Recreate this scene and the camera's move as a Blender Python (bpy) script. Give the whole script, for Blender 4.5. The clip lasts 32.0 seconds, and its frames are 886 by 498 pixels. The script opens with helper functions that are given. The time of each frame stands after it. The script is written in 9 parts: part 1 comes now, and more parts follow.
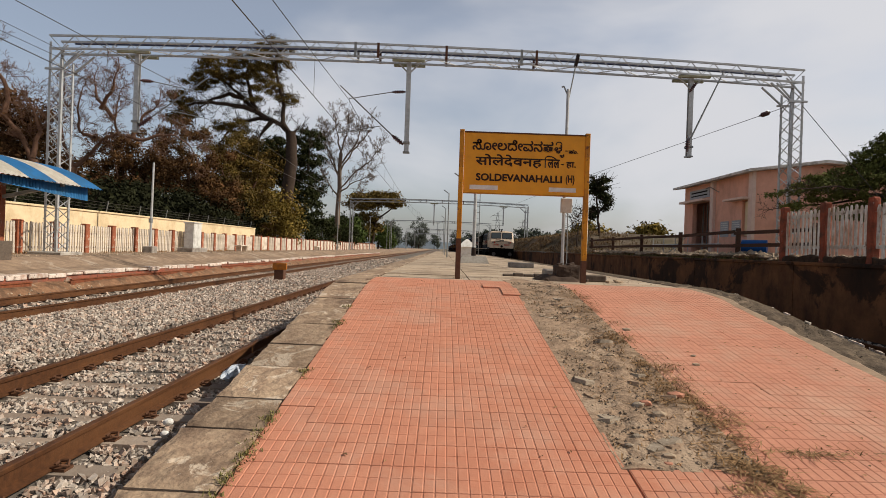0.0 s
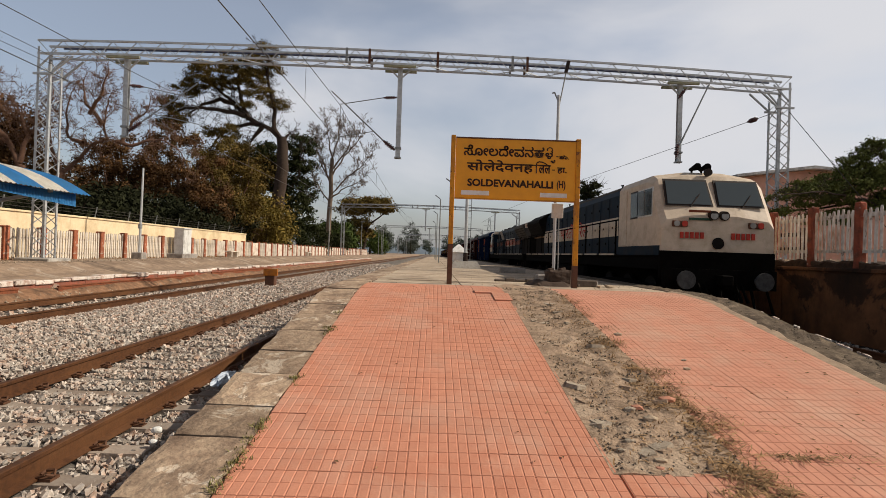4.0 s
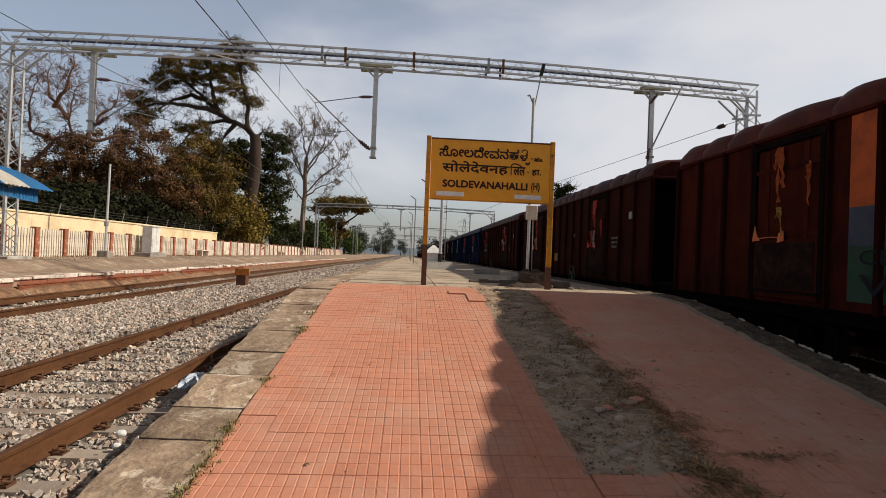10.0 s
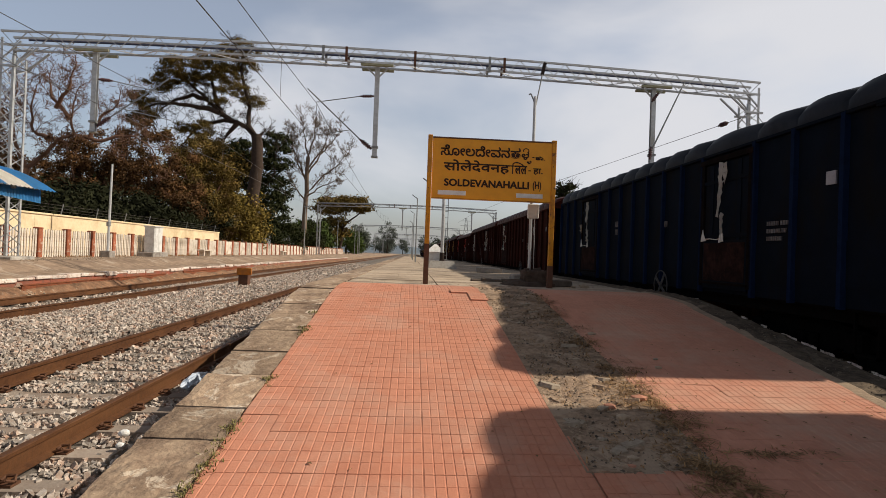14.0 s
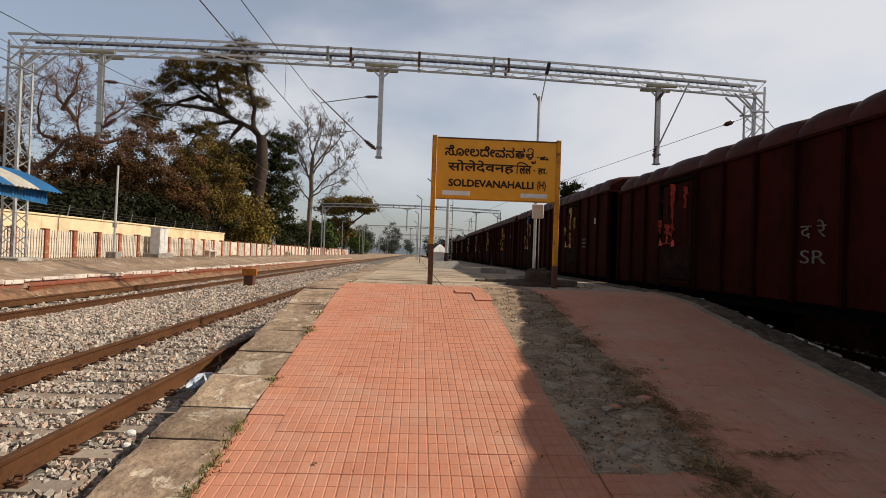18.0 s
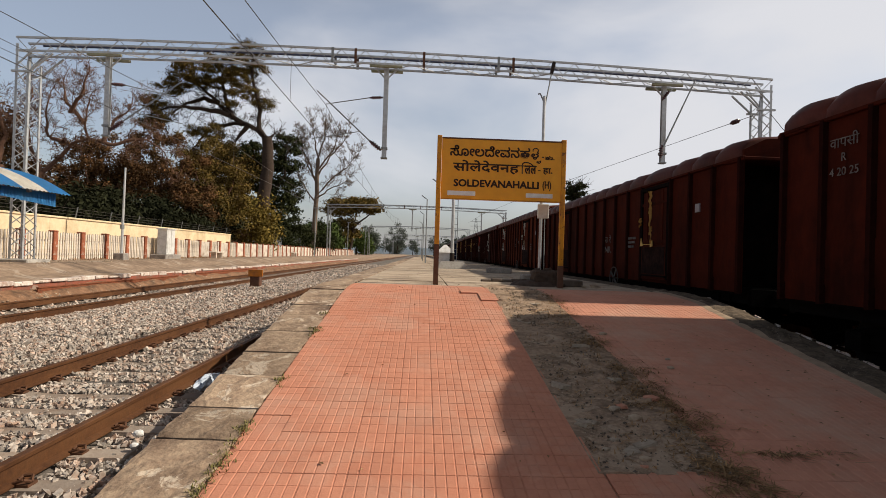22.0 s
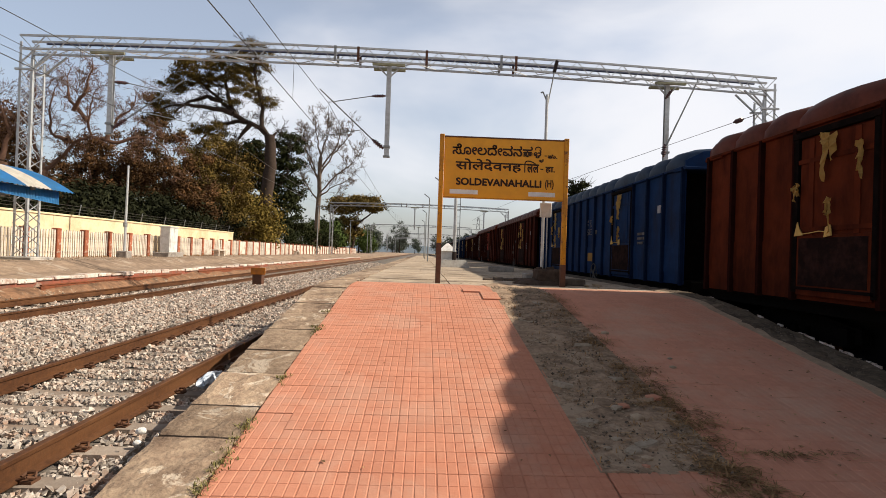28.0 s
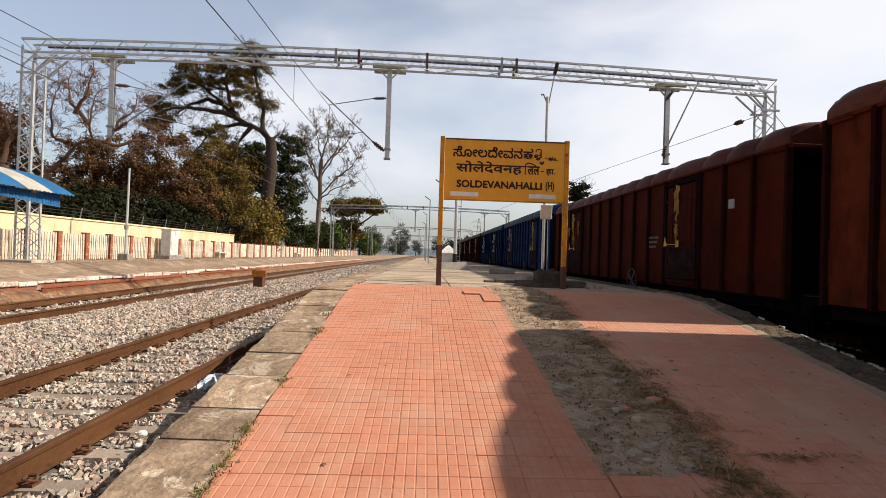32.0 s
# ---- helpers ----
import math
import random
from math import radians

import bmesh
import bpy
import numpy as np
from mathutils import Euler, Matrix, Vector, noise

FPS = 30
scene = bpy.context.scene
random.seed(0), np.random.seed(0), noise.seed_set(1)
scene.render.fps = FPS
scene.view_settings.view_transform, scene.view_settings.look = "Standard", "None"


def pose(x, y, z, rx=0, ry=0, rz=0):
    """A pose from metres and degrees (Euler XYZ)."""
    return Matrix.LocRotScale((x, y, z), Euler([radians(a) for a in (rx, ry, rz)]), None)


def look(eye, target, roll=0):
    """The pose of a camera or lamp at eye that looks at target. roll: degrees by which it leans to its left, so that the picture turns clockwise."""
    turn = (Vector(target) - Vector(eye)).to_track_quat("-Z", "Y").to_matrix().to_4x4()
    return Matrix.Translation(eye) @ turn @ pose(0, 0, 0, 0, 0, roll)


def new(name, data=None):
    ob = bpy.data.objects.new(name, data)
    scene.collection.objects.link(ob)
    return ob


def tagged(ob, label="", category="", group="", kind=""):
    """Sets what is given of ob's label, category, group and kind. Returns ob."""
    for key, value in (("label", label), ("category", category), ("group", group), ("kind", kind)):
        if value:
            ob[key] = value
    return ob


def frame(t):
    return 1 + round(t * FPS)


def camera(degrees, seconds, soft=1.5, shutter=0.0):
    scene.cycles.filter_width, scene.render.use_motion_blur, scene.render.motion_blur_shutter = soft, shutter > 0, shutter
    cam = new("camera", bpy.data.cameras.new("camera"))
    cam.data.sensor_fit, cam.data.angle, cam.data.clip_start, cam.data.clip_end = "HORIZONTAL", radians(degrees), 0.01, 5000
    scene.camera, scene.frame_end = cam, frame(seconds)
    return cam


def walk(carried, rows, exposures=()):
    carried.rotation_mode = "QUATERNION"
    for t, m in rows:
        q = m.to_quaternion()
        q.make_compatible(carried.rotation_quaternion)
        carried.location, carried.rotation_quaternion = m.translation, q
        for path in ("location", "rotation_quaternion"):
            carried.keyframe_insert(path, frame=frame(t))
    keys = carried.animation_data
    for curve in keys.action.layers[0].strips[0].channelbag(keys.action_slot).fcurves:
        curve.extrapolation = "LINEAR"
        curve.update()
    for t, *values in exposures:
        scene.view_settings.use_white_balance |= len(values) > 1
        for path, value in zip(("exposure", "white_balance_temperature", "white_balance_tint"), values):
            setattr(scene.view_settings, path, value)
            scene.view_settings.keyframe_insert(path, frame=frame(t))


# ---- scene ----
cam = camera(78.49, 32.0, soft=0.6)
# seconds, eye x y z, euler degrees
PATH = [
    (0, -0.001, 0.003, 1.521, 89.942, -2, -0.06),
    (0.5, 0, 0.003, 1.522, 89.933, -1.974, -0.12),
    (1, 0, 0.002, 1.522, 90.055, -2.022, -0.241),
    (1.5, 0.001, 0.001, 1.522, 90.124, -2.001, -0.325),
    (2, 0.002, -0.001, 1.522, 90.229, -1.985, -0.408),
    (2.5, 0.003, -0.003, 1.524, 90.267, -1.955, -0.44),
    (3, 0.003, -0.001, 1.523, 90.337, -1.943, -0.481),
    (3.5, 0.002, 0.004, 1.522, 90.453, -1.891, -0.674),
    (5.5, 0.001, 0.009, 1.522, 90.699, -2.048, -1.898),
    (6, 0, 0.015, 1.521, 90.76, -2.172, -2.258),
    (6.5, 0, 0.02, 1.52, 90.716, -2.284, -2.512),
    (7, 0.002, 0.021, 1.521, 90.68, -2.253, -2.768),
    (7.5, 0.004, 0.02, 1.523, 90.669, -2.253, -2.961),
    (8, 0.006, 0.019, 1.522, 90.624, -2.269, -3.223),
    (8.5, 0.008, 0.017, 1.523, 90.668, -2.273, -3.577),
    (9, 0.007, 0.018, 1.523, 90.734, -2.23, -3.613),
    (9.5, 0.008, 0.018, 1.522, 90.726, -2.279, -3.638),
    (10, 0.008, 0.018, 1.522, 90.712, -2.302, -3.585),
    (10.5, 0.007, 0.018, 1.522, 90.705, -2.299, -3.528),
    (11, 0.007, 0.019, 1.522, 90.692, -2.254, -3.442),
    (11.5, 0.009, 0.018, 1.522, 90.657, -2.262, -3.366),
    (12, 0.01, 0.017, 1.523, 90.609, -2.226, -3.44),
    (12.5, 0.01, 0.016, 1.523, 90.644, -2.172, -3.468),
    (13, 0.011, 0.016, 1.523, 90.637, -2.161, -3.473),
    (13.5, 0.011, 0.014, 1.523, 90.622, -2.141, -3.438),
    (14, 0.01, 0.014, 1.523, 90.596, -2.115, -3.388),
    (14.5, 0.008, 0.015, 1.523, 90.612, -2.086, -3.346),
    (16.5, 0.007, 0.016, 1.523, 90.586, -2.03, -3.092),
    (17, 0.007, 0.015, 1.523, 90.561, -2.007, -3.013),
    (17.5, 0.007, 0.016, 1.523, 90.654, -2.025, -2.987),
    (18, 0.009, 0.015, 1.524, 90.606, -2, -2.915),
    (18.5, 0.01, 0.012, 1.524, 90.575, -1.96, -2.769),
    (19, 0.012, 0.01, 1.525, 90.584, -1.962, -2.746),
    (19.5, 0.013, 0.009, 1.525, 90.625, -1.897, -2.703),
    (20, 0.013, 0.006, 1.525, 90.618, -1.875, -2.667),
    (20.5, 0.013, 0.005, 1.524, 90.58, -1.833, -2.628),
    (21, 0.013, 0.006, 1.524, 90.544, -1.81, -2.544),
    (21.5, 0.011, 0.008, 1.523, 90.632, -1.759, -2.445),
    (22, 0.011, 0.012, 1.522, 90.621, -1.783, -2.332),
    (22.5, 0.01, 0.015, 1.52, 90.614, -1.833, -2.288),
    (23, 0.009, 0.016, 1.521, 90.629, -1.773, -2.229),
    (23.5, 0.008, 0.017, 1.521, 90.619, -1.785, -2.228),
    (24, 0.009, 0.017, 1.521, 90.615, -1.872, -2.312),
    (24.5, 0.009, 0.017, 1.521, 90.575, -1.908, -2.28),
    (25, 0.009, 0.015, 1.523, 90.544, -1.939, -2.239),
    (25.5, 0.01, 0.014, 1.523, 90.526, -1.914, -2.292),
    (27.5, 0.011, 0.013, 1.524, 90.441, -1.93, -2.139),
    (28, 0.012, 0.013, 1.524, 90.455, -1.918, -2.093),
    (28.5, 0.012, 0.012, 1.525, 90.441, -1.888, -2.079),
    (29, 0.012, 0.012, 1.526, 90.446, -1.871, -2.09),
    (29.5, 0.012, 0.014, 1.526, 90.508, -1.83, -2.124),
    (30, 0.011, 0.015, 1.526, 90.541, -1.829, -2.134),
    (30.5, 0.012, 0.013, 1.526, 90.555, -1.778, -2.136),
    (31, 0.012, 0.013, 1.526, 90.555, -1.817, -2.114),
    (31.5, 0.012, 0.013, 1.526, 90.556, -1.85, -2.066),
    (32, 0.012, 0.011, 1.526, 90.675, -1.828, -2.015)
]
EXPOSURES = [(0, -0.14), (3, -0.12), (9, -0.07), (17, -0.05), (20, -0.04), (22, -0.02), (24, 0.05), (25, 0.21), (28, 0.32), (32, 0.34)]
walk(cam, [(t, pose(x, y, z, rx, ry, rz)) for t, x, y, z, rx, ry, rz in PATH], exposures=EXPOSURES)

# ---------------------------------------------------------------- light
SUN_EL = radians(37.3)
world = bpy.data.worlds.new("sky")
scene.world = world
world.use_nodes = True
wn, wl = world.node_tree.nodes, world.node_tree.links
wn.clear()
w_out = wn.new("ShaderNodeOutputWorld")
w_bg = wn.new("ShaderNodeBackground")
w_bg.inputs["Strength"].default_value = 0.13
w_sky = wn.new("ShaderNodeTexSky")
w_sky.sky_type = "NISHITA"
w_sky.sun_disc = False
w_sky.sun_elevation = SUN_EL
w_sky.sun_rotation = radians(90)
w_sky.air_density, w_sky.dust_density, w_sky.ozone_density = 1.0, 3.0, 1.0
w_co = wn.new("ShaderNodeTexCoord")
w_map = wn.new("ShaderNodeMapping")
w_map.inputs["Scale"].default_value = (1.0, 1.0, 2.3)
w_noise = wn.new("ShaderNodeTexNoise")
w_noise.inputs["Scale"].default_value = 1.9
w_noise.inputs["Detail"].default_value = 5
w_noise.inputs["Roughness"].default_value = 0.48
w_noise.inputs["Distortion"].default_value = 0.25
w_ramp = wn.new("ShaderNodeMapRange")
w_ramp.interpolation_type = "SMOOTHSTEP"
w_ramp.inputs["From Min"].default_value = 0.40
w_ramp.inputs["From Max"].default_value = 0.74
w_ramp.inputs["To Min"].default_value = 0.26
w_ramp.inputs["To Max"].default_value = 0.95
w_mix = wn.new("ShaderNodeMixRGB")
w_mix.inputs["Color2"].default_value = (5.85, 5.85, 6.1, 1)
wl.new(w_co.outputs["Generated"], w_map.inputs["Vector"])
wl.new(w_map.outputs["Vector"], w_noise.inputs["Vector"])
w_side = wn.new("ShaderNodeSeparateXYZ")
w_lean = wn.new("ShaderNodeMath")
w_lean.operation = "MULTIPLY_ADD"
w_lean.inputs[1].default_value = 0.30
wl.new(w_co.outputs["Generated"], w_side.inputs["Vector"])
wl.new(w_side.outputs["X"], w_lean.inputs[0])
wl.new(w_noise.outputs["Fac"], w_lean.inputs[2])
wl.new(w_lean.outputs["Value"], w_ramp.inputs["Value"])
w_sep = wn.new("ShaderNodeSeparateXYZ")
w_fade = wn.new("ShaderNodeMapRange")
w_fade.inputs["From Min"].default_value, w_fade.inputs["From Max"].default_value = 0.30, 0.85
w_fade.inputs["To Min"].default_value, w_fade.inputs["To Max"].default_value = 1.0, 0.95
w_mul = wn.new("ShaderNodeMath")
w_mul.operation = "MULTIPLY"
wl.new(w_co.outputs["Generated"], w_sep.inputs["Vector"])
wl.new(w_sep.outputs["Z"], w_fade.inputs["Value"])
wl.new(w_ramp.outputs["Result"], w_mul.inputs[0])
wl.new(w_fade.outputs["Result"], w_mul.inputs[1])
wl.new(w_mul.outputs["Value"], w_mix.inputs["Fac"])
wl.new(w_sky.outputs["Color"], w_mix.inputs["Color1"])
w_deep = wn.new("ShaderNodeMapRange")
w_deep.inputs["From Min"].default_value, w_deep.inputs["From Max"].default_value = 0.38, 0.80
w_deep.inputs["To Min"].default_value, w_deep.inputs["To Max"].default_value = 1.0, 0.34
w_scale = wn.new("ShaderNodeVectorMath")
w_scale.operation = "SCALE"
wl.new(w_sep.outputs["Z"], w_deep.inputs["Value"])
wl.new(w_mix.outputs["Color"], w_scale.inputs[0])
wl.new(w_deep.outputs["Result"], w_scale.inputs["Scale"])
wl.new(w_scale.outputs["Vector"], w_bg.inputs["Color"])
wl.new(w_bg.outputs["Background"], w_out.inputs["Surface"])

sun = new("sun", bpy.data.lights.new("sun", "SUN"))
sun.data.energy, sun.data.angle, sun.data.color = 5.0, radians(0.9), (1.0, 0.92, 0.79)
sun.matrix_world = look((60, -1.5, 60 * math.tan(SUN_EL)), (0, 0, 0))

# ---------------------------------------------------------------- materials
def mat(name, a, b=None, rough=0.85, scale=6.0, metal=0.0, bump=0.15, stain=None, stain_scale=0.8, stain_amt=0.5,
        vary=0.0, bscale=None, island=False, spec=0.18, streak=None, patch=None, world=False):
    """Two-scale noise surface: a..b grain, optional stain colour, optional per-object variation."""
    m = bpy.data.materials.new(name)
    m.use_nodes = True
    n, l = m.node_tree.nodes, m.node_tree.links
    p = n["Principled BSDF"]
    p.inputs["Roughness"].default_value, p.inputs["Metallic"].default_value = rough, metal
    p.inputs["Specular IOR Level"].default_value = spec
    b = b or tuple(c * 0.75 for c in a)
    co = n.new("ShaderNodeTexCoord")
    geo_src = n.new("ShaderNodeNewGeometry").outputs["Position"] if world else co.outputs["Object"]
    no = n.new("ShaderNodeTexNoise")
    no.inputs["Scale"].default_value, no.inputs["Detail"].default_value = scale, 6
    no.inputs["Roughness"].default_value = 0.65
    l.new(geo_src, no.inputs["Vector"])
    mr = n.new("ShaderNodeMapRange")
    mr.inputs["From Min"].default_value, mr.inputs["From Max"].default_value = 0.3, 0.7
    l.new(no.outputs["Fac"], mr.inputs["Value"])
    mx = n.new("ShaderNodeMixRGB")
    mx.inputs["Color1"].default_value, mx.inputs["Color2"].default_value = (*a, 1), (*b, 1)
    l.new(mr.outputs["Result"], mx.inputs["Fac"])
    col = mx.outputs["Color"]
    if stain:
        s = n.new("ShaderNodeTexNoise")
        s.inputs["Scale"].default_value, s.inputs["Detail"].default_value = stain_scale, 5
        s.inputs["Roughness"].default_value = 0.7
        if streak:
            mp = n.new("ShaderNodeMapping")
            mp.inputs["Scale"].default_value = streak
            l.new(geo_src, mp.inputs["Vector"])
            l.new(mp.outputs["Vector"], s.inputs["Vector"])
        else:
            l.new(geo_src, s.inputs["Vector"])
        sr = n.new("ShaderNodeMapRange")
        sr.inputs["From Min"].default_value, sr.inputs["From Max"].default_value = 0.46, 0.66
        sr.inputs["To Max"].default_value = stain_amt
        l.new(s.outputs["Fac"], sr.inputs["Value"])
        sm = n.new("ShaderNodeMixRGB")
        sm.inputs["Color2"].default_value = (*stain, 1)
        l.new(col, sm.inputs["Color1"])
        l.new(sr.outputs["Result"], sm.inputs["Fac"])
        col = sm.outputs["Color"]
    if patch:
        # crisp-edged patches: colour, scale, threshold, amount
        q = n.new("ShaderNodeTexNoise")
        q.inputs["Scale"].default_value, q.inputs["Detail"].default_value = patch[1], 7
        q.inputs["Roughness"].default_value, q.inputs["Distortion"].default_value = 0.7, 0.6
        oq = n.new("ShaderNodeVectorMath")
        oq.inputs[1].default_value = (7.3, 2.1, 4.4)
        l.new(geo_src, oq.inputs[0])
        l.new(oq.outputs["Vector"], q.inputs["Vector"])
        qr = n.new("ShaderNodeMapRange")
        qr.inputs["From Min"].default_value, qr.inputs["From Max"].default_value = patch[2], patch[2] + 0.035
        qr.inputs["To Max"].default_value = patch[3]
        l.new(q.outputs["Fac"], qr.inputs["Value"])
        qm = n.new("ShaderNodeMixRGB")
        qm.inputs["Color2"].default_value = (*patch[0], 1)
        l.new(col, qm.inputs["Color1"])
        l.new(qr.outputs["Result"], qm.inputs["Fac"])
        col = qm.outputs["Color"]
    if vary:
        if island:
            oi = n.new("ShaderNodeNewGeometry")
            rnd = oi.outputs["Random Per Island"]
        else:
            oi = n.new("ShaderNodeObjectInfo")
            rnd = oi.outputs["Random"]
        vr = n.new("ShaderNodeMapRange")
        vr.inputs["To Min"].default_value, vr.inputs["To Max"].default_value = 1 - vary, 1 + vary
        l.new(rnd, vr.inputs["Value"])
        hs = n.new("ShaderNodeHueSaturation")
        l.new(vr.outputs["Result"], hs.inputs["Value"])
        l.new(col, hs.inputs["Color"])
        col = hs.outputs["Color"]
    l.new(col, p.inputs["Base Color"])
    if bump:
        bn = n.new("ShaderNodeTexNoise")
        bn.inputs["Scale"].default_value, bn.inputs["Detail"].default_value = bscale or scale * 4, 4
        l.new(geo_src, bn.inputs["Vector"])
        bp = n.new("ShaderNodeBump")
        bp.inputs["Strength"].default_value, bp.inputs["Distance"].default_value = bump, 0.02
        l.new(bn.outputs["Fac"], bp.inputs["Height"])
        l.new(bp.outputs["Normal"], p.inputs["Normal"])
    return m


M_GROUND = mat("dry_earth", (0.30, 0.23, 0.16), (0.20, 0.155, 0.11), 0.95, 3, stain=(0.13, 0.12, 0.06), stain_scale=0.25, stain_amt=0.6, bump=0.4)
M_BALLAST = mat("ballast_bed", (0.22, 0.19, 0.16), (0.06, 0.052, 0.045), 0.95, 16, bump=1.0, bscale=22, stain=(0.24, 0.17, 0.12), stain_scale=0.6)
M_STONE = mat("ballast_stone", (0.52, 0.455, 0.39), (0.32, 0.265, 0.215), 0.9, 30, bump=0.2, vary=0.42, island=True, stain=(0.36, 0.195, 0.12), stain_scale=6.0, stain_amt=0.75)
M_RAIL = mat("rusty_rail_steel", (0.125, 0.052, 0.022), (0.06, 0.027, 0.014), 0.6, 20, metal=0.25, bump=0.15, stain=(0.19, 0.085, 0.035), stain_scale=3, streak=(1, 0.3, 1))
M_RAILTOP = mat("worn_rail_head", (0.26, 0.20, 0.16), (0.18, 0.13, 0.10), 0.33, 25, metal=0.75, bump=0.05)
M_SLEEPER = mat("concrete_sleeper", (0.36, 0.29, 0.23), (0.27, 0.21, 0.165), 0.92, 12, bump=0.3, vary=0.15, stain=(0.22, 0.13, 0.08), stain_scale=2.5)
M_CLIP = mat("rusty_clip", (0.13, 0.06, 0.032), (0.075, 0.035, 0.02), 0.8, 30)
M_TILE = mat("terracotta_paver", (0.575, 0.254, 0.160), (0.485, 0.206, 0.131), 0.8, 9, bump=0.18, bscale=60, vary=0.045, stain=(0.52, 0.30, 0.215), stain_scale=1.3, stain_amt=0.6, patch=((0.49, 0.185, 0.11), 0.9, 0.57, 0.35), world=True, spec=0.03)
M_TILE_D = mat("dusty_terracotta_paver", (0.62, 0.295, 0.196), (0.535, 0.244, 0.162), 0.85, 9, bump=0.18, bscale=60, vary=0.04, stain=(0.56, 0.35, 0.25), stain_scale=0.9, stain_amt=0.7, world=True, spec=0.03)
M_GROUT = mat("paver_joint", (0.46, 0.255, 0.17), (0.36, 0.185, 0.12), 0.95, 20)
M_COPING = mat("coping_stone", (0.46, 0.335, 0.225), (0.27, 0.18, 0.12), 0.92, 7, bump=0.9, bscale=22, vary=0.2, stain=(0.13, 0.082, 0.056), stain_scale=1.7, stain_amt=0.85, patch=((0.56, 0.45, 0.34), 2.6, 0.56, 0.85))
M_OILY = mat("grimy_shoulder_soil", (0.20, 0.15, 0.105), (0.09, 0.068, 0.05), 0.95, 12, bump=0.8, bscale=30, spec=0.05, stain=(0.05, 0.038, 0.03), stain_scale=2.2, stain_amt=0.7, patch=((0.30, 0.22, 0.155), 2.6, 0.60, 0.7))
# Oily ballast, darkened further with the shade beneath the train.
M_TRACKDIRT = mat("oily_shade_dark_ballast", (0.05, 0.04, 0.033), (0.02, 0.016, 0.013), 0.95, 14, bump=0.8, bscale=24, spec=0.05)
M_DIRT = mat("dirt_strip", (0.46, 0.325, 0.22), (0.26, 0.18, 0.125), 0.95, 18, bump=0.9, bscale=34, stain=(0.155, 0.108, 0.076), stain_scale=3.0, stain_amt=0.85, streak=(0.7, 1.5, 1), patch=((0.44, 0.33, 0.235), 1.9, 0.56, 0.65), spec=0.03)
M_SLAB = mat("dusty_platform_slab", (0.53, 0.41, 0.295), (0.38, 0.285, 0.20), 0.93, 5, bump=0.4, vary=0.08, stain=(0.20, 0.145, 0.10), stain_scale=1.0, stain_amt=0.85, streak=(0.8, 1.3, 1), patch=((0.50, 0.41, 0.31), 0.9, 0.55, 0.6), world=True)
M_BRICK = mat("platform_side_masonry", (0.22, 0.17, 0.13), (0.15, 0.115, 0.09), 0.95, 6, bump=0.5, stain=(0.08, 0.06, 0.05), stain_scale=1.5)
M_REDBRICK = mat("red_painted_masonry", (0.33, 0.10, 0.06), (0.20, 0.07, 0.045), 0.9, 5, bump=0.5, stain=(0.16, 0.10, 0.07), stain_scale=1.6, stain_amt=0.9, patch=((0.34, 0.26, 0.20), 1.3, 0.58, 0.8))
M_WALL_R = mat("old_retaining_wall", (0.225, 0.095, 0.040), (0.10, 0.043, 0.020), 0.93, 1.8, bump=0.5, bscale=9, stain=(0.03, 0.018, 0.012), stain_scale=1.1, stain_amt=0.85, streak=(1, 1, 0.45), patch=((0.014, 0.010, 0.008), 0.42, 0.535, 0.75))
M_GALV = mat("galvanised_steel", (0.54, 0.54, 0.53), (0.40, 0.40, 0.40), 0.5, 8, metal=0.35, bump=0.05, stain=(0.38, 0.35, 0.31), stain_scale=2)
M_GALV_D = mat("weathered_steel", (0.30, 0.30, 0.29), (0.22, 0.22, 0.21), 0.55, 8, metal=0.4, bump=0.05)
M_SIGN = mat("yellow_sign_paint", (0.82, 0.36, 0.012), (0.76, 0.32, 0.01), 0.5, 4, bump=0.04, stain=(0.66, 0.28, 0.015), stain_scale=3, stain_amt=0.5, spec=0.4)
M_SIGNPOST = mat("rusting_yellow_post", (0.62, 0.27, 0.02), (0.50, 0.21, 0.02), 0.65, 8, bump=0.15, stain=(0.30, 0.12, 0.03), stain_scale=3, stain_amt=0.8, patch=((0.13, 0.05, 0.028), 6.0, 0.575, 0.9))
M_RUST = mat("rust", (0.14, 0.065, 0.04), (0.09, 0.045, 0.03), 0.85, 12)
M_BLACK = mat("black_paint", (0.03, 0.018, 0.012), (0.02, 0.012, 0.01), 0.6, 10, bump=0)
M_LETTER = mat("brown_black_brush_paint", (0.048, 0.022, 0.010), (0.03, 0.014, 0.008), 0.6, 10, bump=0)
M_WHITE = mat("white_paint", (0.78, 0.75, 0.70), (0.68, 0.65, 0.60), 0.7, 6, bump=0.1, stain=(0.48, 0.42, 0.34), stain_scale=2.5)
# Grime and steel taken to near black: underside shade is in both colours.
M_UNDER = mat("grimy_shade_dark_underframe", (0.0055, 0.0045, 0.004), (0.003, 0.0025, 0.002), 0.9, 8, bump=0.2, spec=0.03)
M_WHEEL = mat("shade_dark_wheel_steel", (0.010, 0.008, 0.007), (0.005, 0.0045, 0.004), 0.8, 8, metal=0.2)
M_INSUL = mat("brown_insulator", (0.10, 0.045, 0.04), (0.07, 0.03, 0.03), 0.25, 6, bump=0, spec=0.5)
M_WIRE = mat("copper_wire", (0.10, 0.085, 0.07), (0.07, 0.06, 0.05), 0.5, 5, metal=0.5, bump=0)
